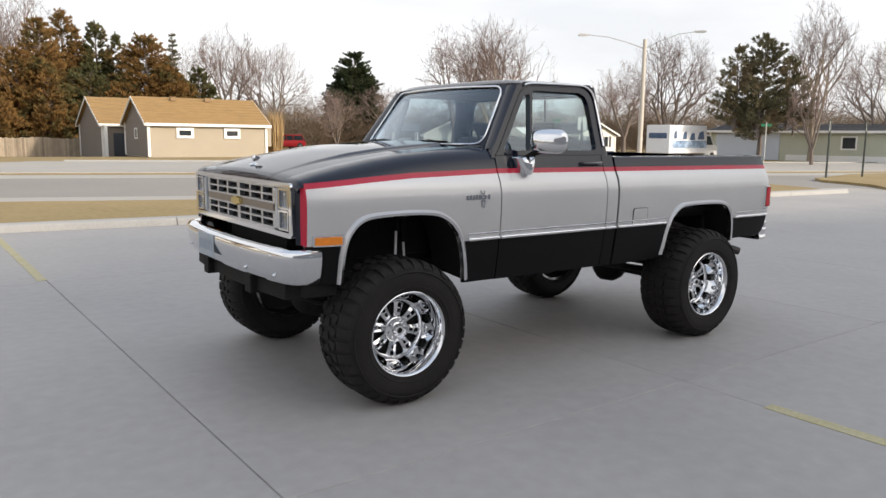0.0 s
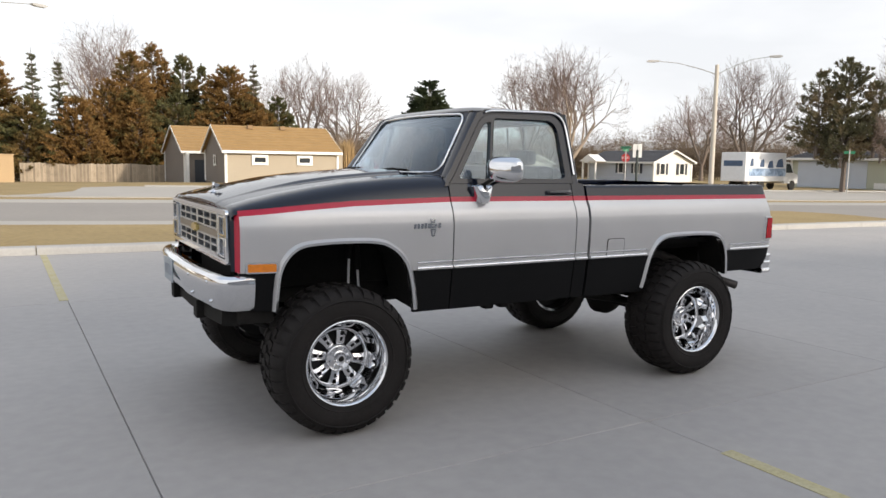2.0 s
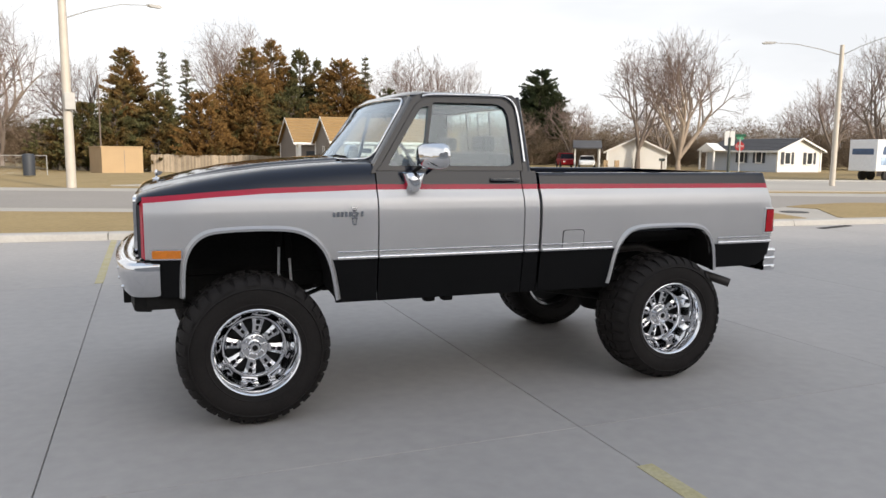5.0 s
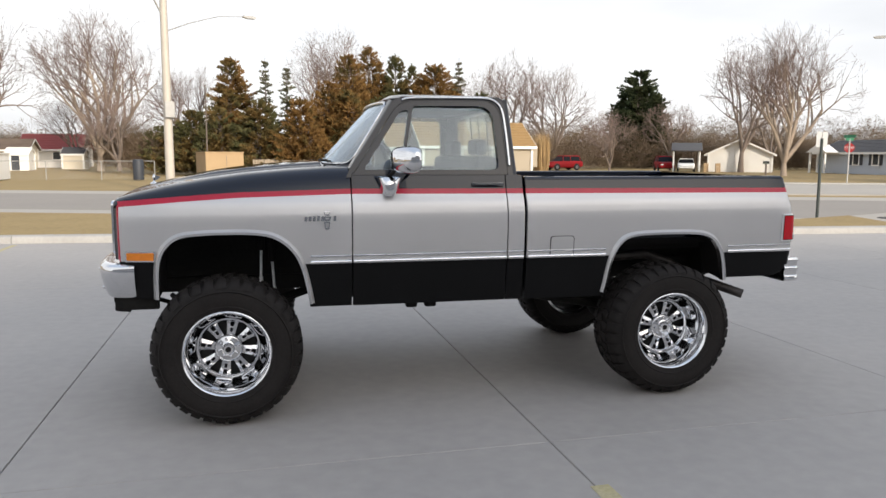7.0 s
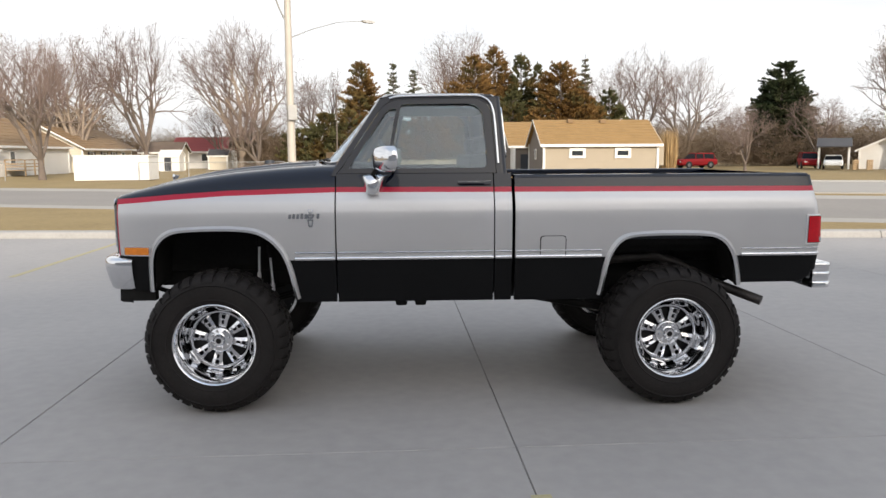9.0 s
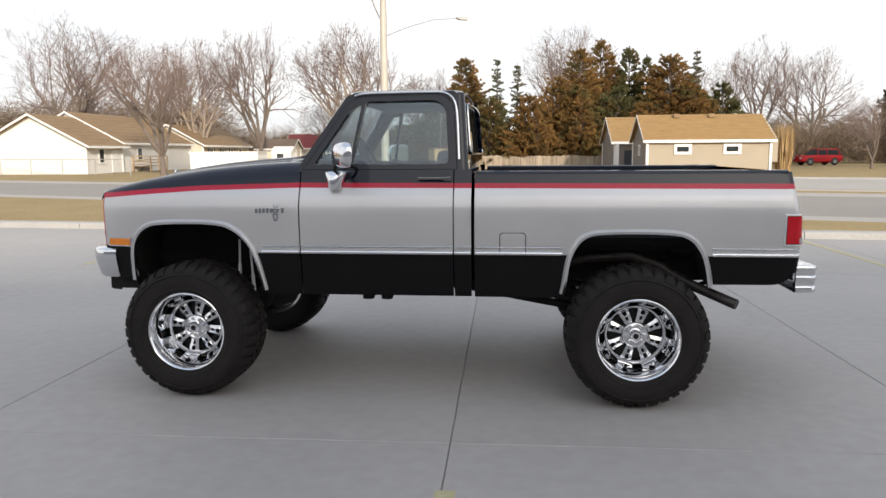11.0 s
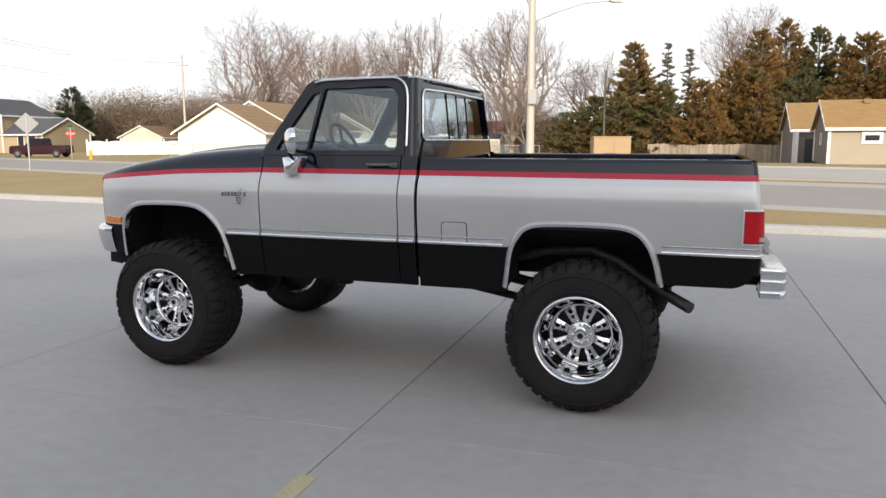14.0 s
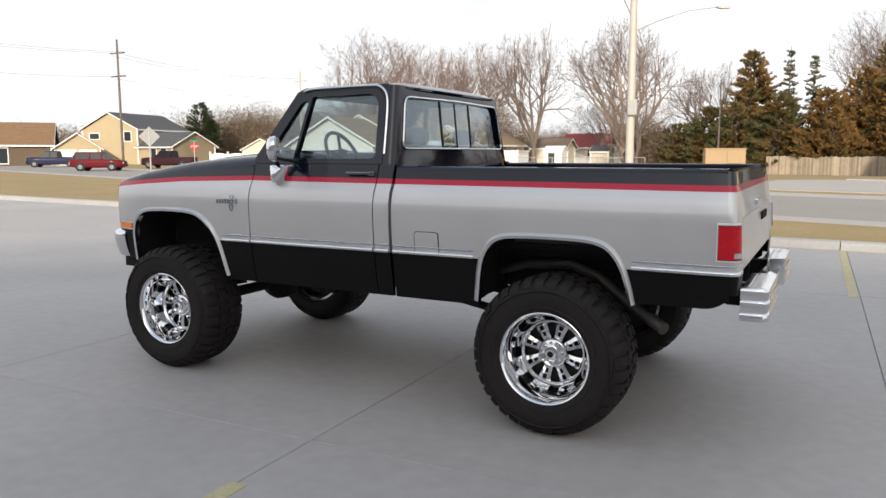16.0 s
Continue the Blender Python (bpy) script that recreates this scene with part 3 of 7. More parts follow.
HOOD = [(-2.14, 1.398), (-2.08, 1.418), (-2.0, 1.440), (-1.83, 1.478), (-1.6, 1.518), (-1.38, 1.548), (-1.1, 1.573), (-0.86, 1.588), (-0.7, 1.592)]
STRIPE_T = [(-2.10, 1.384), (-1.75, 1.412), (-1.4, 1.434), (-0.72, 1.452), (0.4, 1.447), (2.5, 1.440)]
ARCH_F = [(-1.890, 0.79), (-1.884, 0.95), (-1.868, 1.04), (-1.835, 1.105), (-1.785, 1.15), (-1.72, 1.173), (-1.6, 1.182), (-1.47, 1.184), (-1.34, 1.181), (-1.235, 1.168), (-1.165, 1.138), (-1.105, 1.09), (-1.055, 1.02), (-1.02, 0.92), (-0.995, 0.80), (-0.982, 0.725)]
ARCH_R = [(1.025, 0.725), (1.038, 0.80), (1.055, 0.92), (1.08, 1.005), (1.125, 1.075), (1.185, 1.112), (1.28, 1.126), (1.475, 1.130), (1.67, 1.126), (1.77, 1.110), (1.835, 1.07), (1.885, 0.995), (1.915, 0.90), (1.935, 0.80), (1.938, 0.785)]


def smooth_line(pts, k=3):
    """A denser run of points on a rounded line through pts."""
    out = []
    for i in range(len(pts) - 1):
        p0, p1, p2, p3 = (Vector(pts[min(max(j, 0), len(pts) - 1)]) for j in (i - 1, i, i + 1, i + 2))
        for m in range(k):
            t = m / k
            q = 0.5 * (2 * p1 + (p2 - p0) * t + (2 * p0 - 5 * p1 + 4 * p2 - p3) * t * t + (3 * p1 - p0 - 3 * p2 + p3) * t ** 3)
            out.append((q.x, q.y))
    return out + [tuple(pts[-1])]


ARCH_F, ARCH_R = smooth_line(ARCH_F), smooth_line(ARCH_R)
REAR_END = [(0.7, 2.45), (0.85, 2.470), (1.0, 2.480), (1.25, 2.464), (1.40, 2.446), (1.515, 2.430)]


def side_at(x, z):
    y = lerp_table(SIDE, z)
    if x < -1.80:
        y -= 0.06 * ((-1.80 - x) / 0.32) ** 2
    if x > 2.30:
        y -= 0.010 * ((x - 2.30) / 0.17) ** 2
    return y


def rear_x(x, z):
    return x + (lerp_table(REAR_END, z) - 2.46) * (x - 2.2) / 0.26


def stripe_t(x):
    return lerp_table(STRIPE_T, x)


def side_panel(name, xs, low, s, top=None, fender=False, label=""):
    """One outer body panel; s: -1 for the driver's side, 1 for the other."""
    bm = bmesh.new()
    cols = []
    for x in xs:
        lo, st = low(x), stripe_t(x)
        sb = st - 0.033
        edge = 0.985 if x > -1.5 else 1.024
        zs = [0.68, 0.78, 0.86, 0.93, edge, 1.06, 1.14, 1.24, 1.288] + [min(z, sb - 0.004 * k) for z, k in ((1.303, 5), (1.33, 4), (1.36, 3), (1.375, 2), (1.388, 1))] + [sb, st]
        pts = []
        for z in zs:
            zz = max(z, lo)
            pts.append((x, side_at(x, zz), zz))
        if fender:
            h = lerp_table(HOOD, x)
            y0 = pts[-1][1]
            k = y0 - 0.745
            for f, g in ((0.10, 0.40), (0.26, 0.70), (0.46, 0.90), (0.72, 0.985), (1.0, 1.0)):
                pts.append((x, y0 - k * f, st + (h - st) * g))
        else:
            for z in (st + 0.02, st + 0.045, top):
                pts.append((x, side_at(x, z), z))
        row = []
        for px, py, pz in pts:
            if px > 2.2:
                px = px + (lerp_table(REAR_END, pz) - 2.46) * (px - 2.2) / 0.26
            row.append(bm.verts.new((px, s * py, pz)))
        cols.append(row)
    n = len(cols[0])
    for i, (a, b) in enumerate(zip(cols, cols[1:])):
        xm = 0.5 * (xs[i] + xs[i + 1])
        for j in range(n - 1):
            q = (a[j], b[j], b[j + 1], a[j + 1])
            if (q[0].co - q[3].co).length < 1e-5 and (q[1].co - q[2].co).length < 1e-5:
                continue
            f = bm.faces.new(q)
            f.material_index = 3 if j < 4 else 1 if j < 14 else 2 if j == 14 else 0
            if fender and xm < -2.098 and 4 <= j <= 14:
                f.material_index = 2
    bmesh.ops.remove_doubles(bm, verts=bm.verts[:], dist=1e-5)
    bmesh.ops.dissolve_degenerate(bm, edges=bm.edges[:], dist=1e-5)
    bmesh.ops.recalc_face_normals(bm, faces=bm.faces[:])
    ce = sum((f.calc_center_median().y * f.normal.y for f in bm.faces))
    if ce < 0:
        bmesh.ops.reverse_faces(bm, faces=bm.faces[:])
    # turned-in edges give the sheet its thickness
    ed = [e for e in bm.edges if e.is_boundary]
    r = bmesh.ops.extrude_edge_only(bm, edges=ed)
    for v in r["geom"]:
        if isinstance(v, bmesh.types.BMVert):
            v.co.y -= s * 0.03
    return part(name, bm, [M["black"], M["silver"], M["red"], M["satin"]], truck, label, smooth=28)


def span(a, b, n):
    return [a + (b - a) * i / n for i in range(n + 1)]


FX = sorted(set(span(-2.105, -1.90, 10) + [-2.098, -2.080] + [p[0] for p in ARCH_F] + span(-0.97, -0.719, 5) + span(-1.7, -1.25, 10)))
BX = sorted(set(span(0.447, 1.02, 8) + [p[0] for p in ARCH_R] + span(1.95, 2.425, 16) + span(1.2, 1.75, 8)))


def low_f(x):
    if x < -1.890:
        return 0.795
    return lerp_table(ARCH_F, x) if x < -0.982 else 0.702


def low_b(x):
    if x < 1.025:
        return 0.698
    return lerp_table(ARCH_R, x) if x < 1.938 else 0.80 + 0.005 * (x - 1.94) + (0.085 * ((x - 2.32) / 0.14) ** 2 if x > 2.32 else 0.0)


for s in (-1, 1):
    side_panel("front_fender", FX, low_f, s, fender=True)
    door = side_panel("door", span(-0.710, 0.306, 10), lambda x: 0.70, s, top=1.535)
    side_panel("cab_corner", span(0.314, 0.425, 3), lambda x: 0.70, s, top=1.535)
    side_panel("bedside", BX, low_b, s, top=1.512)

    # wheel-arch lips and bright sill trim
    for arch in (ARCH_F, ARCH_R):
        cx = sum(p[0] for p in arch) / len(arch)
        outer = []
        for i, (x, z) in enumerate(arch):
            a, b = Vector(arch[max(i - 1, 0)]), Vector(arch[min(i + 1, len(arch) - 1)])
            t = (b - a).normalized()
            nrm = Vector((-t.y, t.x))
            outer.append((x + nrm.x * 0.028, z + nrm.y * 0.028))
        inner = [(x + 0.004 * (1 if x < cx else -1), z - 0.004) for x, z in arch]
        bm = bmesh.new()
        rows = []
        for (ix, iz), (ox, oz) in zip(inner, outer):
            mx, mz = (ix + ox) / 2, (iz + oz) / 2
            rows.append([bm.verts.new((ix, s * (side_at(ix, iz) - 0.03), iz)), bm.verts.new((ix, s * (side_at(ix, iz) + 0.016), iz)),
                         bm.verts.new((mx, s * (side_at(mx, mz) + 0.022), mz)), bm.verts.new((ox, s * (side_at(ox, oz) + 0.006), oz)), bm.verts.new((ox, s * (side_at(ox, oz) - 0.004), oz))])
        for a, b in zip(rows, rows[1:]):
            for j in range(4):
                f = bm.faces.new((a[j], b[j], b[j + 1], a[j + 1]))
                # inner edge takes brighter metal, a thin highlight put into the material
                f.material_index = 1 if j >= 2 else 0
        bmesh.ops.recalc_face_normals(bm, faces=bm.faces[:])
        part("arch_lip", bm, [M["chrome2"], M["silver"]], truck, "silver wheel-arch lip with a bright-metal edge highlight", smooth=50)
    for x0, x1 in ((-0.978, -0.722), (-0.708, 0.303), (0.318, 0.422), (0.452, 1.012), (1.948, 2.462)):
        for z, r in ((0.994, 0.0135), (1.032, 0.007)):
            bm = bmesh.new()
            seg = max(2, int((x1 - x0) / 0.12))
            run = [(x, s * (side_at(x, 1.0) + 0.003), z) for x in span(x0, min(x1, 2.435), seg)]
            if x1 > 2.45:
                run += [(2.437 + 0.040 * math.sin(t), s * (side_at(2.43, 1.0) - 0.036 + 0.039 * math.cos(t)), z) for t in span(0.3, math.pi / 2, 4)] + [(2.478, s * 0.86, z)]
            tube(bm, run, r, 8)
            # the upper strip is dulled to stand for the soft shading of a crease
            part("sill_trim", bm, M["chrome2" if z < 1.0 else "badge"], truck, "thin bright trim strip" if z < 1.0 else "thin strip dulled to read as crease shading", smooth=60)

    # dark wheel housings behind the outer panels
    for arch, deep in ((ARCH_F, 0.60), (ARCH_R, 0.72)):
        bm = bmesh.new()
        rows = [[bm.verts.new((x, s * (side_at(x, z) - 0.025), z)), bm.verts.new((x, s * deep, z + 0.03))] for x, z in arch]
        for a, b in zip(rows, rows[1:]):
            bm.faces.new((a[0], b[0], b[1], a[1]))
        part("wheel_housing", bm, M["under"], truck)


# cab sides above the belt line
def tumble(s, extra=0.0):
    def put(a, b, d):
        return Vector((a, s * (0.927 - (b - 1.53) * 0.255 + extra - d), b))
    return put


DOOR_OUT = rounded([(-0.706, 1.538), (-0.672, 1.575), (-0.400, 1.985), (-0.315, 2.016), (0.235, 2.024), (0.298, 1.965), (0.328, 1.538)], [0.0, 0.02, 0.05, 0.03, 0.05, 0.05, 0.0])
VENT = rounded([(-0.630, 1.570), (-0.390, 1.570), (-0.318, 1.962), (-0.378, 1.948)], [0.02, 0.01, 0.02, 0.02])
MAIN = rounded([(-0.372, 1.570), (0.272, 1.570), (0.250, 1.935), (0.195, 1.990), (-0.288, 1.986)], [0.01, 0.045, 0.05, 0.05, 0.02])
for s in (-1, 1):
    bm = bmesh.new()
    cut = [((a - -0.18) * 1.008 - 0.18, (b - 1.53) * 1.006 + 1.53) for a, b in DOOR_OUT]
    cut = [(-0.711, 1.522)] + [p for p in cut] + [(0.333, 1.522)]
    # roof side, pillars: ring left open below the door
    ring = [(-0.745, 1.52), (-0.715, 1.585), (-0.425, 2.018), (-0.36, 2.045), (0.30, 2.052), (0.322, 2.03), (0.331, 1.98), (0.366, 1.52)] + cut[::-1]
    plate(bm, ring, [], 0.06, tumble(s))
    part("cab_pillar", bm, M["black"], truck, smooth=30)
    dr = [o for o in truck.children if o.name.startswith("door") and o.data.vertices[0].co.y * s > 0][0]
    bm = bmesh.new()
    plate(bm, DOOR_OUT, [VENT, MAIN], 0.045, tumble(s, 0.002))
    part("window_frame", bm, M["black"], dr, smooth=30)
    for hole in (VENT, MAIN):
        bm = bmesh.new()
        bm.faces.new([bm.verts.new(tumble(s, -0.022)(a, b, 0)) for a, b in hole])
        g = part("window_glass", bm, M["glass"], dr)
        g.visible_shadow = False
    # bright drip moulding over the door and down the rear pillar
    bm = bmesh.new()
    put = tumble(s, 0.010)
    path = [(-0.365, 2.022), (-0.30, 2.036), (-0.1, 2.041), (0.15, 2.043), (0.235, 2.038), (0.29, 2.005), (0.316, 1.95), (0.328, 1.85), (0.336, 1.72), (0.342, 1.60)]
    tube(bm, [put(a, b, 0) for a, b in smooth_line(path)], 0.0080, 8)
    part("drip_moulding", bm, M["chrome"], truck, "bright drip moulding", smooth=60)
    # handle
    bm = bmesh.new()
    yb = s * side_at(0.18, 1.478)
    box(bm, 0.085, 0.275, yb + s * 0.012, yb + s * 0.034, 1.470, 1.488, 0.006)
    box(bm, 0.245, 0.292, yb - s * 0.004, yb + s * 0.020, 1.462, 1.490, 0.006)
    box(bm, 0.075, 0.10, yb - s * 0.004, yb + s * 0.02, 1.470, 1.488, 0.004)
    part("door_handle", bm, M["barrel"], dr, "dull chrome pull handle", smooth=40)
    # mirror: folded bracket, arm and rounded head
    bm = bmesh.new()
    rows = []
    for z, x0, x1, out in ((1.404, -0.505, -0.445, 0.985), (1.410, -0.522, -0.428, 1.000), (1.440, -0.534, -0.412, 1.008), (1.490, -0.556, -0.384, 1.000), (1.520, -0.572, -0.366, 0.988), (1.530, -0.568, -0.370, 0.965)):
        rows.append([bm.verts.new((x0 + (x1 - x0) * k / 10, s * (0.915 + (out - 0.915) * (1 - abs(k / 5 - 1) ** 3.5) + (0.02 if 0 < k < 10 else 0.0)), z)) for k in range(11)])
    for a, b in zip(rows, rows[1:]):
        for k in range(10):
            bm.faces.new((a[k], a[k + 1], b[k + 1], b[k]))
    bm.faces.new(rows[0]); bm.faces.new(rows[-1][::-1])
    bmesh.ops.recalc_face_normals(bm, faces=bm.faces[:])
    brk = part("mirror_bracket", bm, M["chrome"], dr, "rounded chrome mirror bracket", smooth=50)
    head = Vector((-0.385, s * 1.10, 1.634))
    across, back_ = Vector((0.55, s * 0.835, 0)), Vector((0.835, -s * 0.55, 0))     # the head is swung in towards the driver
    bm = bmesh.new()
    tube(bm, [(-0.48, s * 0.96, 1.52), (-0.46, s * 1.01, 1.55), head - across * 0.05 - back_ * 0.03 - Vector((0, 0, 0.05))], 0.013, 8)
    tube(bm, [(-0.34, s * 0.925, 1.545), (-0.35, s * 0.98, 1.555), head - across * 0.02 - Vector((0, 0, 0.06))], 0.010, 8)
    part("mirror_arm", bm, M["under"], brk, "black mirror arm", smooth=60)
    bm = bmesh.new()
    secs = []
    N = 20
    for d, k in ((-0.054, 0.30), (-0.050, 0.55), (-0.041, 0.78), (-0.026, 0.93), (-0.008, 1.0), (0.008, 1.0), (0.011, 0.95)):
        sec = []
        for i in range(N):
            a = 2 * math.pi * i / N
            c, q = math.cos(a), math.sin(a)
            sec.append(bm.verts.new(head + back_ * d + across * (0.128 * k * math.copysign(abs(c) ** 0.6, c)) + Vector((0, 0, 0.084 * k * math.copysign(abs(q) ** 0.6, q)))))
        secs.append(sec)
    for a, b in zip(secs, secs[1:]):
        for k in range(N):
            bm.faces.new((a[k], a[(k + 1) % N], b[(k + 1) % N], b[k]))
    bm.faces.new(secs[0]); bm.faces.new(secs[-1])
    bmesh.ops.recalc_face_normals(bm, faces=bm.faces[:])
    part("mirror_head", bm, M["chrome"], brk, "rounded chrome mirror head", smooth=50)
    bm = bmesh.new()
    rim = [head + across * (0.118 * math.copysign(abs(math.cos(a)) ** 0.6, math.cos(a))) + Vector((0, 0, 0.075 * math.copysign(abs(math.sin(a)) ** 0.6, math.sin(a)))) for a in (2 * math.pi * k / 20 for k in range(20))]
    lo, hi = [bm.verts.new(p + back_ * 0.006) for p in rim], [bm.verts.new(p + back_ * 0.0145) for p in rim]
    bm.faces.new(lo); bm.faces.new(hi)
    for k in range(20):
        bm.faces.new((lo[k], lo[(k + 1) % 20], hi[(k + 1) % 20], hi[k]))
    bmesh.ops.recalc_face_normals(bm, faces=bm.faces[:])
    part("mirror_glass", bm, M["chrome"], brk, "silvered mirror glass")


# roof
bm = bmesh.new()
rows = []
for i in range(15):
    u = -1 + 2 * i / 14
    row = []
    for j in range(17):
        v = -1 + 2 * j / 16
        w = math.copysign(abs(v) ** 0.8, v)
        y = 0.799 * w
        x0, x1 = -0.458 + 0.075 * abs(w) ** 7, 0.388 - 0.052 * abs(w) ** 7
        x = 0.5 * (x0 + x1) + 0.5 * (x1 - x0) * math.copysign(abs(u) ** 0.8, u)
        k = max(0.0, 1 - abs(u) ** (6 if u < 0 else 4.5)) ** 0.5 * max(0.0, 1 - abs(w) ** 4.5) ** 0.5
        row.append(bm.verts.new((x, y, 2.036 + 0.042 * k)))
    rows.append(row)
for a, b in zip(rows, rows[1:]):
    for j in range(16):
        bm.faces.new((a[j], b[j], b[j + 1], a[j + 1]))
r = bmesh.ops.extrude_edge_only(bm, edges=[e for e in bm.edges if e.is_boundary])
for v in r["geom"]:
    if isinstance(v, bmesh.types.BMVert):
        v.co.z -= 0.014
bmesh.ops.recalc_face_normals(bm, faces=bm.faces[:])
part("roof", bm, M["black"], truck, smooth=45)
part("headliner", boxm(-0.40, 0.36, -0.76, 0.76, 1.985, 1.992), M["dash"], truck)


def screen(u, v, out=0.0):
    """A point of the curved windscreen; u across, v up."""
    bx, tx = -0.885 + 0.19 * abs(u) ** 2.2, -0.468 + 0.045 * abs(u) ** 2.2
    w = 0.805 + (0.70 - 0.805) * v
    z = 1.578 + (2.020 - 1.578) * v + 0.014 * (1 - u * u) * v
    return Vector((bx + (tx - bx) * v - out * 0.75, u * w, z + out * 0.65))


def sheet(u0, u1, v0, v1, nu, nv, f):
    bm = bmesh.new()
    g = [[bm.verts.new(f(u0 + (u1 - u0) * i / nu, v0 + (v1 - v0) * j / nv)) for j in range(nv + 1)] for i in range(nu + 1)]
    for i in range(nu):
        for j in range(nv):
            bm.faces.new((g[i][j], g[i + 1][j], g[i + 1][j + 1], g[i][j + 1]))
    bmesh.ops.recalc_face_normals(bm, faces=bm.faces[:])
    return bm


ws_ = part("windscreen", sheet(-0.985, 0.985, 0.02, 0.985, 20, 6, screen), M["glass2"], truck, "curved tinted windscreen", smooth=True)
ws_.visible_shadow = False
bm = bmesh.new()
def dense(pts, step=0.06):
    out = []
    for p, q in zip(pts, pts[1:] + pts[:1]):
        n = max(1, int(math.hypot(q[0] - p[0], q[1] - p[1]) / step))
        out += [(p[0] + (q[0] - p[0]) * i / n, p[1] + (q[1] - p[1]) * i / n) for i in range(n)]
    return out


RIM = dense(rounded([(-0.765, 0.025), (0.765, 0.025), (0.765, 0.535), (-0.765, 0.535)], 0.085, 6))
OUTER = dense([(-0.79, 0.0), (0.79, 0.0), (0.79, 0.552), (-0.79, 0.552)])
pts = [screen(a / 0.79, b / 0.552, 0.010) for a, b in RIM]
edge_bm = bmesh.new()
plate(edge_bm, OUTER, [RIM], 0.012, lambda a, b, d: screen(a / 0.79, b / 0.552, 0.007 - d))
part("screen_border", edge_bm, M["black"], truck, smooth=40)
tube(bm, pts + pts[:2], 0.009, 6, cap=False)
part("windscreen_moulding", bm, M["chrome"], truck, "bright windscreen moulding", smooth=60)
for s in (-1, 1):
    bm = bmesh.new()
    g = []
    for i in range(9):
        v = i / 8
        p = screen(s * 0.975, v)
        z = p.z
        x = -0.715 + (-0.425 + 0.715) * min(1, max(0, (z - 1.585) / 0.433))
        q = Vector((x, s * (0.927 - (z - 1.53) * 0.255 - 0.003), z))
        mid = (p + q) / 2 + Vector((-0.016, s * 0.012, 0.004))
        g.append([bm.verts.new(c) for c in (p, mid, q)])
    for a, b in zip(g, g[1:]):
        for j in range(2):
            bm.faces.new((a[j], b[j], b[j + 1], a[j + 1]))
    bmesh.ops.recalc_face_normals(bm, faces=bm.faces[:])
    part("front_pillar", bm, M["black"], truck, smooth=50)
part("screen_header", sheet(-1, 1, 0, 1, 20, 2, lambda u, v: screen(u * 0.985, 0.972).lerp(Vector((-0.43 + 0.02 * (1 - v), u * 0.76, 2.036)), v)), M["black"], truck, smooth=True)

# hood with a raised centre, cowl and wipers
def hood_z(x, y):
    a = abs(y)
    t = min(1.0, max(0.0, (0.56 - a) / 0.05))
    t = t * t * (3 - 2 * t)
    fade = min(1.0, max(0.15, (x + 2.10) / 0.5))
    return lerp_table(HOOD, x) + 0.024 * (1 - (a / 0.742) ** 2) + 0.016 * t * fade


HX = [-2.138, -2.132, -2.12, -2.10, -2.07] + span(-2.02, -0.88, 16)
HY = sorted(set([round(v, 4) for v in span(-0.742, 0.742, 18)] + [s * k for s in (-1, 1) for k in (0.50, 0.515, 0.53, 0.545, 0.565)]))
bm = bmesh.new()
g = [[bm.verts.new((x, y, hood_z(x, y) - (0.03 if i == 0 else 0.011 if i == 1 else 0.003 if i == 2 else 0))) for y in HY] for i, x in enumerate(HX)]
for i in range(len(HX) - 1):
    for j in range(len(HY) - 1):
        bm.faces.new((g[i][j], g[i][j + 1], g[i + 1][j + 1], g[i + 1][j]))
r = bmesh.ops.extrude_edge_only(bm, edges=[e for e in bm.edges if e.is_boundary])
for v in r["geom"]:
    if isinstance(v, bmesh.types.BMVert):
        v.co.z -= 0.03
bmesh.ops.recalc_face_normals(bm, faces=bm.faces[:])
part("hood", bm, M["black"], truck, smooth=24)
part("cowl", sheet(-1, 1, 0, 1, 20, 3, lambda u, v: Vector((-0.872 - 0.02 * (1 - u * u), u * 0.76, hood_z(-0.88, u * 0.70) - 0.006)).lerp(screen(u, 0.0) + Vector((0.01, 0, -0.01)), v)), M["black"], truck, smooth=True)
for y0, y1 in ((-0.52, -0.05), (0.12, 0.62)):
    bm = bmesh.new()
    a, b = screen(y0 / 0.8, 0.05, 0.012), screen(y1 / 0.8, 0.035, 0.02)
    piv = Vector((-0.865, y1 - 0.02, 1.602))
    tube(bm, [piv, (piv + a) / 2 + Vector((-0.02, 0, 0.02)), a + Vector((-0.01, 0, 0.015))], [0.012, 0.007, 0.005], 6)
    tube(bm, [screen((y0 - 0.16) / 0.8, 0.035, 0.012), a, screen((y0 + 0.22) / 0.8, 0.10, 0.012)], 0.008, 5)
    part("wiper", bm, M["under"], truck, "black wiper arm and blade")
bm = bmesh.new()
revolve(bm, [(0.0, 0.0), (0.030, 0.0), (0.026, 0.008), (0.010, 0.012), (0.006, 0.020), (0.011, 0.034), (0.012, 0.046), (0.007, 0.060), (0.0, 0.070)], 12, "z", centre=(-2.03, 0, hood_z(-2.03, 0) - 0.002))
plate(bm, [(-2.032, 0.020), (-2.020, 0.058), (-1.985, 0.048), (-2.005, 0.026)], [], 0.008, lambda a, b, d: Vector((a, d - 0.004, hood_z(-2.03, 0) + b)))
part("hood_ornament", bm, M["chrome"], truck, "small chrome hood ornament", smooth=40)

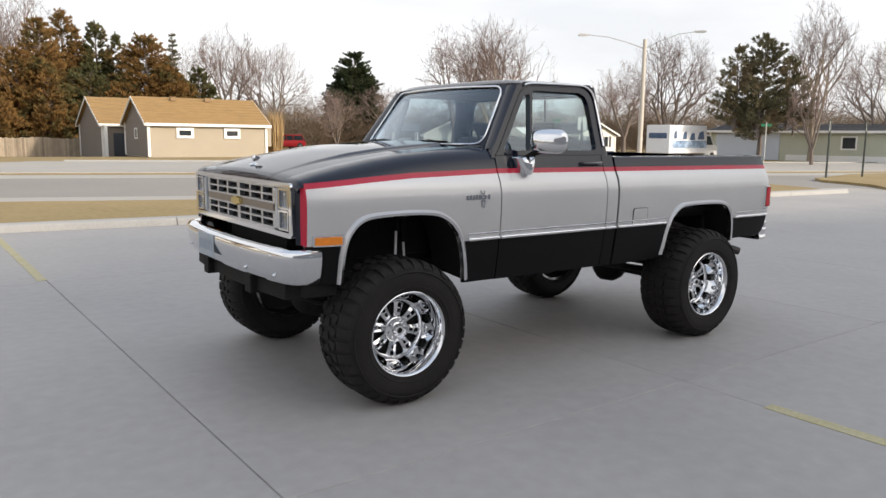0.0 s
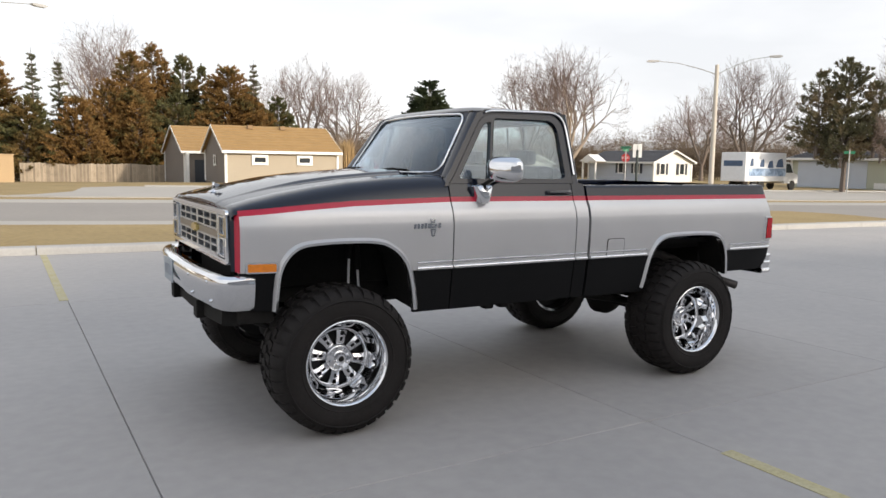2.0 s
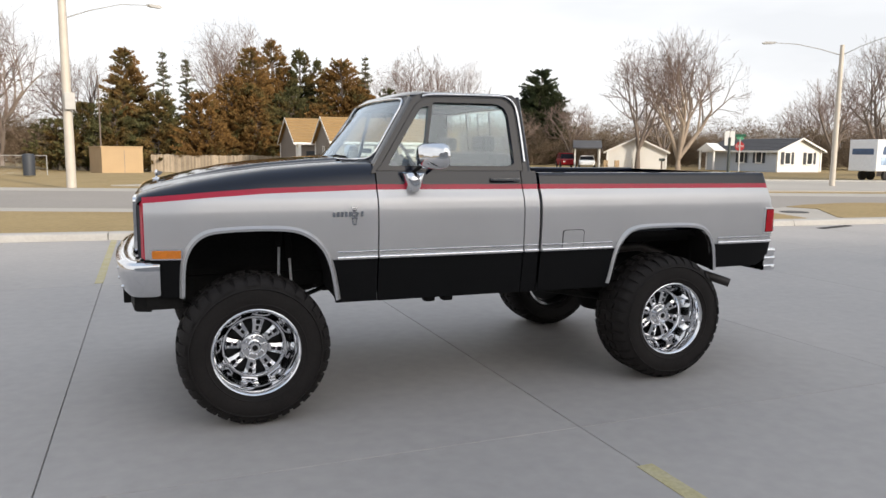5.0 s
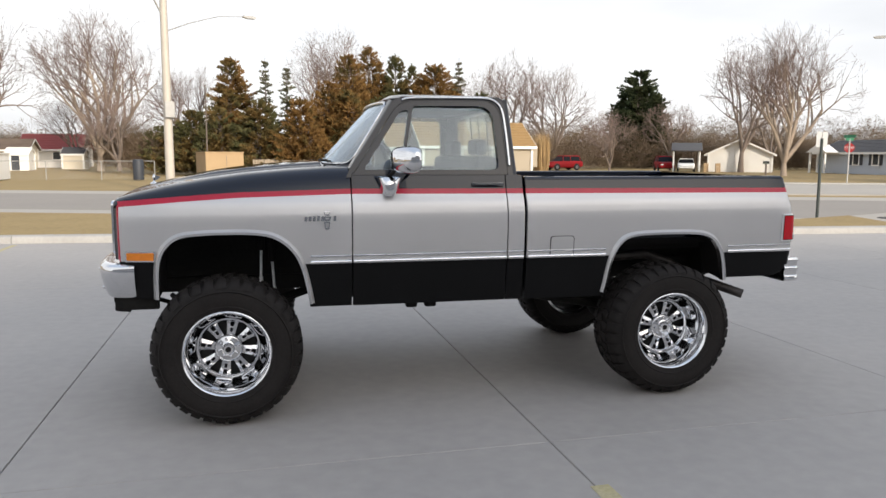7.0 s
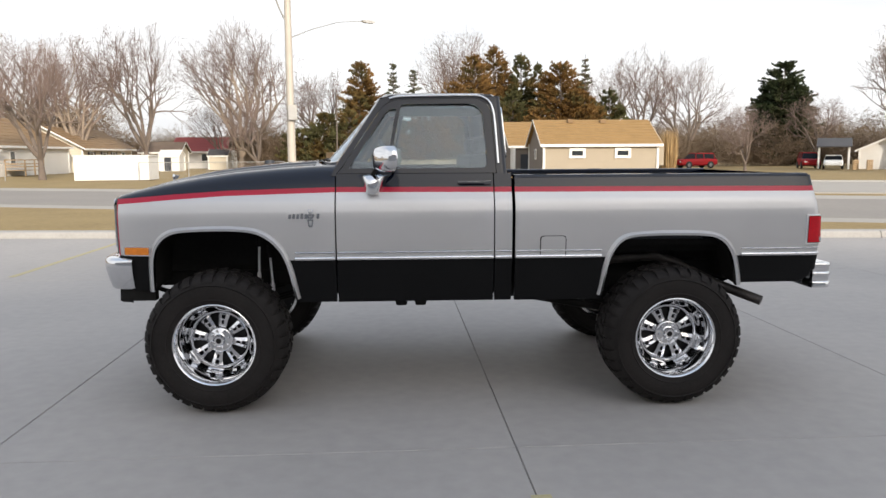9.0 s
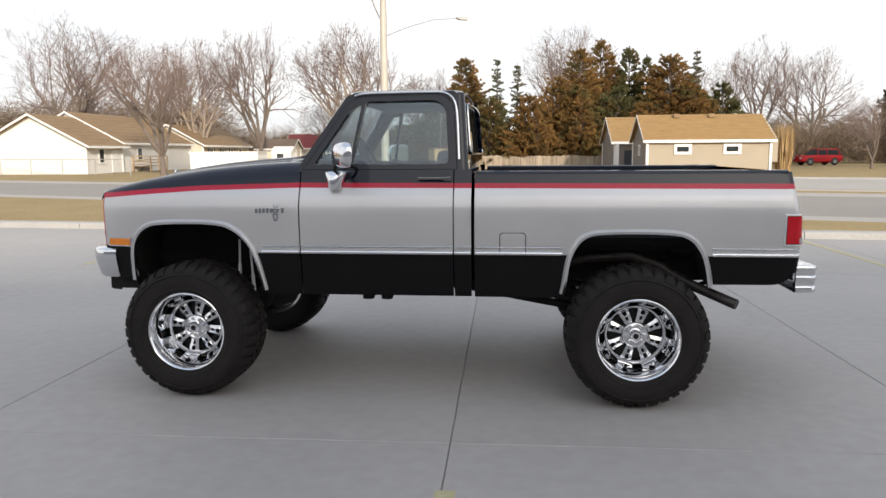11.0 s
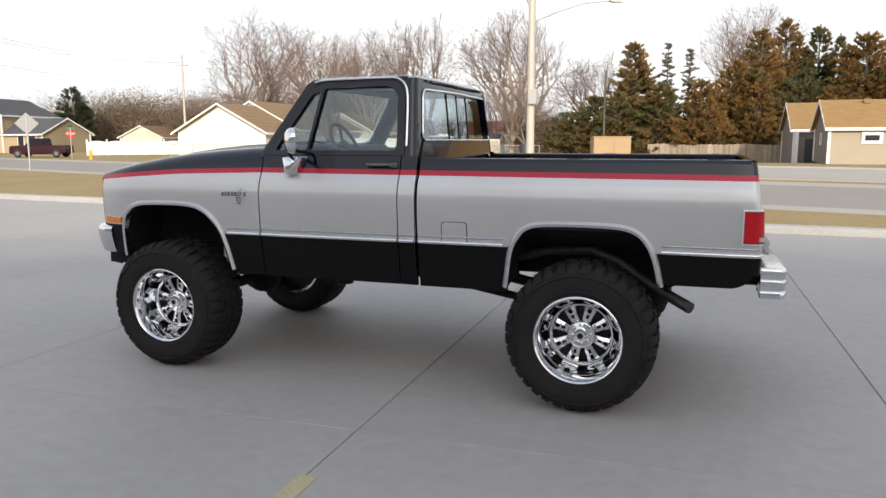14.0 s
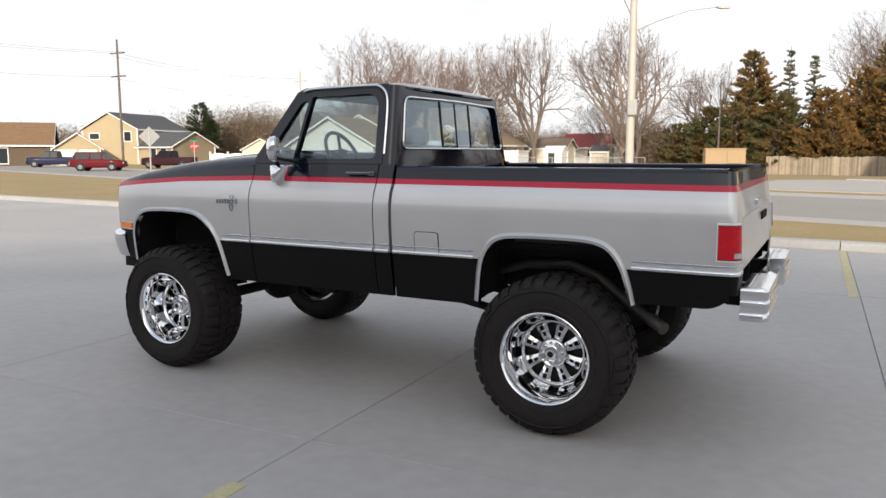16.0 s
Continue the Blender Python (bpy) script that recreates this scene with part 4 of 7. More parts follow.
# front: grille, lamps, bumper
GX = -2.135
bm = bmesh.new()
plate(bm, rounded([(-0.872, 1.062), (0.872, 1.062), (0.862, 1.382), (-0.862, 1.382)], 0.03), [rounded([(-0.835, 1.092), (0.835, 1.092), (0.830, 1.354), (-0.830, 1.354)], 0.015)], 0.07, lambda a, b, d: Vector((GX - 0.02 + d, a, b)))
grille = part("grille", bm, M["chrome"], truck, "chrome grille surround", smooth=30)
part("grille_backing", boxm(-2.075, -2.06, -0.86, 0.86, 1.06, 1.38), M["under"], grille)
for z0, z1, mt in ((1.340, 1.356, "grillebar"), (1.292, 1.306, "grillebar"), (1.245, 1.259, "grillebar"), (1.188, 1.202, "grillebar"), (1.143, 1.156, "grillebar"), (1.090, 1.108, "grillebar")):
    part("grille_bar", boxm(GX - 0.012, GX + 0.03, -0.612, 0.612, z0, z1, 0.003), M[mt], grille)
for k, y in enumerate((-0.60, -0.405, -0.21, 0.0, 0.21, 0.405, 0.60)):
    w = 0.026 if k in (0, 3, 6) else 0.015
    for z0, z1 in ((1.10, 1.20), (1.25, 1.35)):
        part("grille_upright", boxm(GX - 0.009, GX + 0.028, y - w, y + w, z0, z1, 0.002), M["grillebar"], grille)
part("grille_band", boxm(GX - 0.014, GX + 0.02, -0.60, 0.60, 1.2025, 1.2445, 0.004), M["bronze"], grille, "bronze grille band")
bm = bmesh.new()
plate(bm, [(-0.085, 1.207), (-0.032, 1.207), (-0.032, 1.196), (0.032, 1.196), (0.032, 1.207), (0.085, 1.207), (0.070, 1.240), (0.032, 1.240), (0.032, 1.251), (-0.032, 1.251), (-0.032, 1.240), (-0.070, 1.240)], [], 0.02, lambda a, b, d: Vector((GX - 0.034 + d, a, b)))
part("emblem", bm, M["gold"], grille, "plain gold emblem")
for s in (-1, 1):
    part("lamp_surround", boxm(GX - 0.004, GX + 0.05, *sorted((s * 0.622, s * 0.832)), 1.094, 1.352, 0.004), M["grillebar"], grille)
    part("parking_lamp", boxm(GX - 0.022, GX + 0.02, *sorted((s * 0.632, s * 0.678)), 1.105, 1.342, 0.012), M["clearlens"], grille, "slim clear parking lamp")
    for z0, z1 in ((1.108, 1.212), (1.234, 1.340)):
        hl = part("headlight", boxm(GX - 0.010, GX + 0.02, *sorted((s * 0.700, s * 0.822)), z0, z1, 0.014), M["lamp"], grille, "rectangular sealed-beam headlight", smooth=40)
        bm = bmesh.new()
        y0, y1 = sorted((s * 0.692, s * 0.830))
        plate(bm, rounded([(y0, z0 - 0.007), (y1, z0 - 0.007), (y1, z1 + 0.007), (y0, z1 + 0.007)], 0.01, 3), [rounded([(y0 + 0.012, z0 + 0.004), (y1 - 0.012, z0 + 0.004), (y1 - 0.012, z1 - 0.004), (y0 + 0.012, z1 - 0.004)], 0.008, 3)], 0.03, lambda a, b, d: Vector((GX - 0.022 + d, a, b)))
        part("bezel", bm, M["chrome"], hl)
    # amber side marker in a bright bezel
    bm = bmesh.new()
    plate(bm, rounded([(-2.072, 1.022), (-1.892, 1.022), (-1.892, 1.086), (-2.072, 1.086)], 0.008, 3), [], 0.02, lambda a, b, d: Vector((a, s * (side_at(a, 1.05) + 0.010 - d), b)))
    mk_ = part("side_marker", bm, M["chrome2"], truck, "amber side marker in a bright bezel")
    bm = bmesh.new()
    plate(bm, rounded([(-2.060, 1.031), (-1.903, 1.031), (-1.903, 1.077), (-2.060, 1.077)], 0.006, 3), [], 0.03, lambda a, b, d: Vector((a, s * (side_at(a, 1.05) + 0.018 - d), b)))
    part("lens", bm, M["amber"], mk_, "amber lens")
    # fender nose turned in behind the grille
    bm = bmesh.new()
    cols = []
    for z in span(1.03, 1.37, 6):
        cols.append([bm.verts.new((-2.105, s * (side_at(-2.105, z)), z)), bm.verts.new((-2.118, s * 0.912, z)), bm.verts.new((-2.138, s * 0.892, z)), bm.verts.new((-2.128, s * 0.862, z))])
    for a, b in zip(cols, cols[1:]):
        for j in range(3):
            bm.faces.new((a[j], b[j], b[j + 1], a[j + 1])).material_index = 1 if j == 0 else 0
    bmesh.ops.recalc_face_normals(bm, faces=bm.faces[:])
    part("fender_nose", bm, [M["black"], M["red"]], truck, smooth=50)
    # rounded leading edge of the fender's top
    st, h = stripe_t(-2.105), lerp_table(HOOD, -2.105)
    y0 = side_at(-2.105, st)
    edge = [(side_at(-2.105, 1.365), 1.365), (y0, st)] + [(y0 - (y0 - 0.745) * p, st + (h - st) * q) for p, q in ((0.10, 0.40), (0.26, 0.70), (0.46, 0.90), (0.72, 0.985), (1.0, 1.0))]
    bm = bmesh.new()
    g = [[bm.verts.new((x, s * (y - dy), z - dz)) for y, z in edge] for x, dy, dz in ((-2.104, 0, 0), (-2.122, 0.006, 0.006), (-2.134, 0.016, 0.018), (-2.138, 0.030, 0.040))]
    for a, b in zip(g, g[1:]):
        for j in range(len(edge) - 1):
            bm.faces.new((a[j], b[j], b[j + 1], a[j + 1]))
    bmesh.ops.recalc_face_normals(bm, faces=bm.faces[:])
    part("fender_cap", bm, M["black"], truck, smooth=60)
part("header_panel", sheet(-1, 1, 0, 1, 16, 2, lambda u, v: Vector((-2.128, u * 0.875, 1.384)).lerp(Vector((-2.136, u * 0.80, hood_z(-2.13, u * 0.74) - 0.022)), v)), M["black"], truck)


def bar_along(name, path, prof, material, label, parent=None, z=0.0, smooth=30, arch=0.0):
    """A pressed bar: profile of (out, up) carried along a plan path symmetric in y."""
    bm = bmesh.new()
    rows = []
    for i, (x, y) in enumerate(path):
        a, b = Vector(path[max(i - 1, 0)]), Vector(path[min(i + 1, len(path) - 1)])
        t = (b - a).normalized()
        nx, ny = t.y, -t.x
        rows.append([bm.verts.new((x + nx * o, y + ny * o, u + z)) for o, u in prof])
    for a, b in zip(rows, rows[1:]):
        for j in range(len(prof)):
            k = (j + 1) % len(prof)
            bm.faces.new((a[j], a[k], b[k], b[j]))
    bm.faces.new(rows[0]); bm.faces.new(rows[-1][::-1])
    bmesh.ops.recalc_face_normals(bm, faces=bm.faces[:])
    return part(name, bm, material, parent or truck, label, smooth=smooth)


half = [(-2.02, 0.965), (-2.09, 0.965), (-2.15, 0.950), (-2.19, 0.915), (-2.215, 0.86), (-2.24, 0.74), (-2.265, 0.50), (-2.278, 0.2)]
fb_path = [(x, y) for x, y in half] + [(x, -y) for x, y in half[::-1]]
fb = bar_along("front_bumper", fb_path, [(-0.09, 1.000), (-0.03, 1.012), (0.0, 1.006), (0.016, 0.992), (0.022, 0.972), (0.018, 0.93), (0.004, 0.87), (-0.014, 0.815), (-0.028, 0.800), (-0.05, 0.80)], M["chrome"], "chrome front bumper")
for y in (-0.78, -0.42, 0.42, 0.78):
    for z in (0.962, 0.845):
        x = lerp_table(sorted((abs(b), a) for a, b in half), abs(y))
        bm = bmesh.new()
        revolve(bm, [(0.0, -0.008), (0.007, -0.007), (0.011, 0.0), (0.011, 0.012)], 10, "x", centre=(x - (0.020 if z > 0.9 else 0.002), y, z))
        part("bumper_bolt", bm, M["chrome"], fb, smooth=50)
pl = part("number_plate", boxm(-2.306, -2.298, 0.06, 0.37, 0.835, 0.99, 0.003), M["plate"], truck, "pale number plate with plain marks")
for k in range(6):
    part("plate_mark", boxm(-2.3085, -2.3065, 0.085 + k * 0.045, 0.115 + k * 0.045, 0.88, 0.95), M["platebar"], pl)
bar_along("front_valance", [(-2.08, 0.84), (-2.17, 0.80), (-2.20, 0.5), (-2.21, 0.0), (-2.20, -0.5), (-2.17, -0.80), (-2.08, -0.84)], [(0, 0.80), (0.004, 0.70), (-0.01, 0.69), (-0.03, 0.80)], M["under"], "black valance under the bumper")
for y in (-0.40, 0.40):
    part("tow_bracket", boxm(-2.25, -2.10, y - 0.05, y + 0.05, 0.68, 0.80, 0.01), M["under"], truck)
for s in (-1, 1):
    part("bumper_filler", boxm(-2.10, -1.90, *sorted((s * 0.86, s * 0.925)), 0.72, 0.80), M["under"], truck)

# badges: plain bright shapes
for s in (-1, 1):
    rnd = random.Random(5)
    bd = None
    for k in range(8):
        if k in (5, 6):
            continue
        x = -1.012 + k * 0.0255
        bm = bmesh.new()
        h = rnd.uniform(0.020, 0.034)
        plate(bm, rounded([(x, 1.254), (x + 0.017, 1.254), (x + 0.019, 1.254 + h), (x + 0.003, 1.254 + h)], 0.004, 2), [], 0.012, lambda a, b, d: Vector((a, s * (side_at(a, b) + 0.006 - d), b)))
        o = part("badge" if bd is None else "badge_piece", bm, M["badge"], bd or truck, "dull script badge as plain shapes" if bd is None else "")
        bd = bd or o
    for z0, z1, w in ((1.200, 1.250, 0.020), (1.254, 1.282, 0.028), (1.286, 1.316, 0.020)):
        bm = bmesh.new()
        plate(bm, rounded([(-0.872 - w * 0.6, z0), (-0.872 + w * 0.6, z0), (-0.872 + w, z1), (-0.872 - w, z1)], 0.006, 2), [rounded([(-0.872 - w * 0.3, z0 + 0.010), (-0.872 + w * 0.3, z0 + 0.010), (-0.872 + w * 0.5, z1 - 0.008), (-0.872 - w * 0.5, z1 - 0.008)], 0.003, 2)], 0.012, lambda a, b, d: Vector((a, s * (side_at(a, b) + 0.007 - d), b)))
        part("badge_piece", bm, M["badge"], bd)

# fuel flap on the driver's side
bm = bmesh.new()
o1 = rounded([(0.608, 0.985), (0.780, 0.985), (0.780, 1.130), (0.608, 1.130)], [0, 0, 0.025, 0.025], 4)
i1 = rounded([(0.614, 0.985), (0.774, 0.985), (0.774, 1.124), (0.614, 1.124)], [0, 0, 0.022, 0.022], 4)
plate(bm, o1, [], 0.012, lambda a, b, d: Vector((a, -(side_at(a, b) + 0.0015 - d), b)))
ff = part("fuel_flap", bm, M["under"], truck, "silver fuel flap with a dark seam")
bm = bmesh.new()
plate(bm, [(a, b + 0.002) for a, b in i1], [], 0.012, lambda a, b, d: Vector((a, -(side_at(a, b) + 0.0045 - d), b)))
part("flap", bm, M["silver"], ff)

# rear wall of the cab with a three-part sliding window
def back(a, b, d):
    return Vector((0.432 - (b - 1.52) * 0.095 - d - 0.02 * (abs(a) / 0.8) ** 3, a, b))


RW = rounded([(-0.785, 1.640), (0.785, 1.640), (0.712, 1.966), (0.0, 1.974), (-0.712, 1.966)], [0.05, 0.05, 0.06, 0, 0.06], 6)
bm = bmesh.new()
plate(bm, [(-0.885, 1.30), (0.885, 1.30), (0.887, 1.53), (0.7672, 2.0), (0.757, 2.04), (-0.757, 2.04), (-0.7672, 2.0), (-0.887, 1.53)], [RW], 0.04, back)
part("cab_back", bm, M["black"], truck, smooth=30)
for s in (-1, 1):
    # rounded rear corner of the cab
    bm = bmesh.new()
    cols = []
    for z in span(1.44, 2.04, 8):
        yc = 0.927 - (z - 1.53) * 0.255 - 0.040
        e = back(yc, z, 0).x - 0.040
        cols.append([bm.verts.new((e + 0.040 * math.cos(t), s * (yc + 0.040 * math.sin(t)), z)) for t in span(0, math.pi / 2, 7)])
    for a, b in zip(cols, cols[1:]):
        for j in range(len(a) - 1):
            bm.faces.new((a[j], b[j], b[j + 1], a[j + 1]))
    bmesh.ops.recalc_face_normals(bm, faces=bm.faces[:])
    part("cab_corner_post", bm, M["black"], truck, smooth=60)
bm = bmesh.new()
pts = [back(a * 1.012, 1.804 + (b - 1.804) * 1.03, -0.006) for a, b in RW]
tube(bm, pts + pts[:2], 0.007, 6, cap=False)
part("rear_window_moulding", bm, M["chrome"], truck, "bright rear window moulding", smooth=60)
for a0, a1 in ((-0.785, -0.235), (-0.225, -0.005), (0.005, 0.225), (0.235, 0.785)):
    k = 0.95
    c = [(max(a0, -0.785), 1.64), (min(a1, 0.785), 1.64), (min(a1, 0.712), 1.972), (max(a0, -0.712), 1.972)]
    bm = bmesh.new()
    bm.faces.new([bm.verts.new(back(a, b, 0.02)) for a, b in c])
    g_ = part("rear_window", bm, M["glass"], truck, "tinted sliding rear window pane")
    g_.visible_shadow = False
for a in (-0.23, 0.0, 0.23):
    bm = bmesh.new()
    w = 0.007 if a else 0.004
    plate(bm, [(a - w, 1.645), (a + w, 1.645), (a + w, 1.963), (a - w, 1.963)], [], 0.008, lambda p, q, d: back(p, q, d + 0.014))
    part("window_divider", bm, M["under"], truck)

# bed: rails, inner walls, floor, tailgate
for s in (-1, 1):
    bm = bmesh.new()
    prof = [(0.938, 1.505), (0.928, 1.520), (0.90, 1.524), (0.83, 1.524), (0.815, 1.515), (0.812, 1.47), (0.82, 1.08)]
    rows = [[bm.verts.new((x, s * y, z)) for y, z in prof] for x in span(0.45, 2.405, 10)]
    for a, b in zip(rows, rows[1:]):
        for j in range(len(prof) - 1):
            bm.faces.new((a[j], b[j], b[j + 1], a[j + 1]))
    bmesh.ops.recalc_face_normals(bm, faces=bm.faces[:])
    part("bed_rail", bm, M["black"], truck, smooth=50)
    # dark boxes stand in for the shade inside the open pockets
    for x in (0.62, 1.42, 2.22):
        part("stake_pocket", boxm(x - 0.045, x + 0.045, *sorted((s * 0.845, s * 0.905)), 1.49, 1.5255), M["under"], truck)
part("bed_floor", boxm(0.45, 2.42, -0.83, 0.83, 1.04, 1.08), M["under"], truck)
part("bed_front", boxm(0.448, 0.475, -0.90, 0.90, 0.95, 1.50), M["black"], truck)


def gate(a, b, d):
    return Vector((lerp_table(REAR_END, b) + 0.006 - d, a, b))


bm = bmesh.new()
levels = [(1.000, 1), (1.035, 1), (1.06, 1), (1.20, 1), (1.255, 1), (1.27, 1), (1.30, 1), (1.405, 2), (1.44, 0), (1.50, 0), (1.515, 0)]
g = []
for z, _ in levels:
    rec = -0.012 if 1.05 < z < 1.26 else (-0.006 if 1.29 < z < 1.45 else 0.0)
    g.append([bm.verts.new(gate(y, z, -rec if abs(y) < 0.74 else 0)) for y in span(-0.795, 0.795, 14)])
for i in range(len(levels) - 1):
    for j in range(14):
        f = bm.faces.new((g[i][j], g[i][j + 1], g[i + 1][j + 1], g[i + 1][j]))
        f.material_index = levels[i][1] if levels[i][1] != 0 else 0
r = bmesh.ops.extrude_edge_only(bm, edges=[e for e in bm.edges if e.is_boundary])
for v in r["geom"]:
    if isinstance(v, bmesh.types.BMVert):
        v.co.x -= 0.05
bmesh.ops.recalc_face_normals(bm, faces=bm.faces[:])
tg = part("tailgate", bm, [M["black"], M["silver"], M["red"]], truck, "black and silver tailgate", smooth=25)
part("gate_handle", boxm(2.455, 2.478, -0.11, 0.11, 1.288, 1.33, 0.006), M["chrome"], tg, "chrome handle")
for k in range(4):
    part("gate_badge", boxm(2.464, 2.474, 0.34 + k * 0.085, 0.40 + k * 0.085, 1.17, 1.22, 0.003), M["under"], tg)
for s in (-1, 1):
    # rear corner post between bedside and tailgate, with the wrap-round tail lamp
    bm = bmesh.new()
    cols = []
    zs = (0.88, 0.985, 1.05, 1.15, 1.26, 1.318, stripe_t(2.4) - 0.033, stripe_t(2.4), 1.48, 1.512)
    for z in zs:
        e, yo = rear_x(2.425, z), side_at(2.425, z)
        q = lerp_table(REAR_END, z) + 0.006 - e
        cols.append([bm.verts.new((e + q * math.sin(t), s * (yo - 0.036 + 0.036 * math.cos(t)), z)) for t in span(0, math.pi / 2, 5)] + [bm.verts.new((e + q, s * 0.797, z))])
    for i, (a, b) in enumerate(zip(cols, cols[1:])):
        for j in range(6):
            f = bm.faces.new((a[j], b[j], b[j + 1], a[j + 1]))
            f.material_index = 3 if i == 0 else 1 if i < 6 else 2 if i == 6 else 0
    bmesh.ops.recalc_face_normals(bm, faces=bm.faces[:])
    part("rear_post", bm, [M["black"], M["silver"], M["red"], M["satin"]], truck, smooth=50)

    def lamp(a, b, d):
        # (a: distance round the corner, b: height)
        o, xe = 0.008 - d, rear_x(2.425, b)
        x = 2.352 + a
        if x <= xe:
            return Vector((x, s * (side_at(x, b) + o), b))
        yo, t = side_at(2.425, b) - 0.036, min(math.pi / 2, (x - xe) / 0.036)
        return Vector((xe + (0.036 + o) * math.sin(t), s * (yo + (0.036 + o) * math.cos(t) - max(0.0, x - xe - 0.0566)), b))

    def band(name, a0, a1, z0, z1, out, material, parent, label=""):
        bm = bmesh.new()
        cs = []
        for a in span(a0, a1, 10):
            cs.append([bm.verts.new(lamp(a, z, d)) for z, d in ((z0, 0.01), (z0 + 0.004, -out), (z1 - 0.004, -out), (z1, 0.01))])
        for p, q in zip(cs, cs[1:]):
            for j in range(3):
                bm.faces.new((p[j], q[j], q[j + 1], p[j + 1]))
        bm.faces.new(cs[0]); bm.faces.new(cs[-1][::-1])
        bmesh.ops.recalc_face_normals(bm, faces=bm.faces[:])
        return part(name, bm, material, parent, label, smooth=40)
    tl = band("tail_lamp", 0.022, 0.158, 1.055, 1.255, 0.006, M["bezel"], truck, "red tail lamp in a bright bezel")
    # dark band drawn for the shaded gap between bezel and lens
    band("gasket", 0.029, 0.151, 1.062, 1.248, 0.008, M["under"], tl)
    band("lens", 0.032, 0.148, 1.066, 1.244, 0.011, M["redlens"], tl, "ribbed red lens")
    band("reverse_lens", 0.102, 0.138, 1.074, 1.108, 0.013, M["clearlens"], tl, "clear reversing lens")

# rear step bumper with a dropped centre
rb = part("rear_bumper", boxm(2.49, 2.58, -0.86, 0.86, 0.80, 0.87, 0.01), M["chrome"], truck, "chrome step bumper")
for s in (-1, 1):
    # three rolled ribs carried round the outer corner
    prof = [(-0.10, 0.978), (-0.022, 0.984), (-0.006, 0.980), (0.0, 0.970), (0.0, 0.960), (-0.004, 0.950), (-0.008, 0.944), (-0.009, 0.912), (-0.004, 0.908), (0.0, 0.900), (0.0, 0.886),
            (-0.004, 0.876), (-0.008, 0.870), (-0.009, 0.838), (-0.004, 0.834), (0.0, 0.826), (0.0, 0.800), (-0.008, 0.788), (-0.03, 0.784), (-0.10, 0.786)]
    plan = [(2.650, 0.34), (2.650, 0.60), (2.650, 0.84)] + [(2.595 + 0.055 * math.cos(a), 0.865 + 0.055 * math.sin(a)) for a in span(0.15, math.pi / 2, 6)] + [(2.56, 0.920), (2.510, 0.920)]
    bm = bmesh.new()
    rows = []
    for i, p in enumerate(plan):
        a, b = Vector(plan[max(i - 1, 0)]), Vector(plan[min(i + 1, len(plan) - 1)])
        t = (b - a).normalized()
        nx, ny = t.y, -t.x
        row = []
        for o, z in ((o_, 0.742 + (z_ - 0.784) * 0.88) for o_, z_ in prof):
            q = max(o, -0.05) if i > 2 else o
            row.append(bm.verts.new((max(p[0] + nx * q, 2.505) - 0.022, s * (p[1] + ny * q), z)))
        rows.append(row)
    for a, b in zip(rows, rows[1:]):
        for j in range(len(prof) - 1):
            bm.faces.new((a[j], b[j], b[j + 1], a[j + 1]))
    bm.faces.new(rows[0])
    bm.faces.new([r_[0] for r_ in rows] + [bm.verts.new((2.488, s * 0.34, 0.9127))])
    bm.faces.new([r_[-1] for r_ in rows] + [bm.verts.new((2.488, s * 0.34, 0.7438))])
    bmesh.ops.recalc_face_normals(bm, faces=bm.faces[:])
    part("bumper_step", bm, M["chrome2"], rb, "ribbed chrome bumper step", smooth=35)
    part("tread_rib", boxm(2.513, 2.525, *sorted((s * 0.40, s * 0.85)), 0.913, 0.920, 0.003), M["chrome2"], rb)
    part("bumper_bracket", boxm(2.38, 2.50, *sorted((s * 0.50, s * 0.58)), 0.76, 0.88), M["under"], truck)
part("plate_recess", boxm(2.56, 2.60, -0.34, 0.34, 0.70, 0.86, 0.01), M["chrome"], rb)

# interior
part("dashboard", boxm(-0.80, -0.52, -0.80, 0.80, 1.36, 1.60, 0.04), M["dash"], truck)
seat = part("bench_seat", boxm(-0.25, 0.30, -0.72, 0.72, 1.12, 1.30, 0.05), M["cloth"], truck, "grey-blue cloth bench seat")
part("seat_back", boxm(0.17, 0.33, -0.72, 0.72, 1.28, 1.66, 0.05), M["cloth"], seat)
for y in (-0.38, 0.38):
    part("headrest", boxm(0.22, 0.31, y - 0.13, y + 0.13, 1.665, 1.78, 0.035), M["cloth"], seat)
bm = bmesh.new()
c0, tilt = Vector((-0.36, -0.38, 1.60)), Matrix.Rotation(radians(62), 3, "Y")
ring = [c0 + tilt @ Vector((0.175 * math.cos(a), 0.175 * math.sin(a), 0)) for a in span(0, 2 * math.pi, 28)]
tube(bm, ring, 0.014, 6, cap=False)
for a in (0.3, 2.84, 4.71):
    tube(bm, [c0 + tilt @ Vector((0, 0, -0.02)), c0 + tilt @ Vector((0.165 * math.cos(a), 0.165 * math.sin(a), 0))], 0.012, 6)
tube(bm, [c0 + tilt @ Vector((0, 0, 0.01)), c0 + tilt @ Vector((0, 0, -0.3))], [0.045, 0.03], 8)
part("steering_wheel", bm, M["dash"], truck, "dark steering wheel", smooth=50)
for s in (-1, 1):
    part("door_card", boxm(-0.66, 0.30, *sorted((s * 0.84, s * 0.88)), 0.85, 1.565), M["dash"], truck)
part("firewall", boxm(-0.86, -0.80, -0.88, 0.88, 0.80, 1.56), M["under"], truck)
part("cab_floor", boxm(-0.97, 0.44, -0.90, 0.90, 0.745, 0.80), M["under"], truck)
part("cab_rear_panel", boxm(0.36, 0.40, -0.90, 0.90, 0.78, 1.50), M["under"], truck)
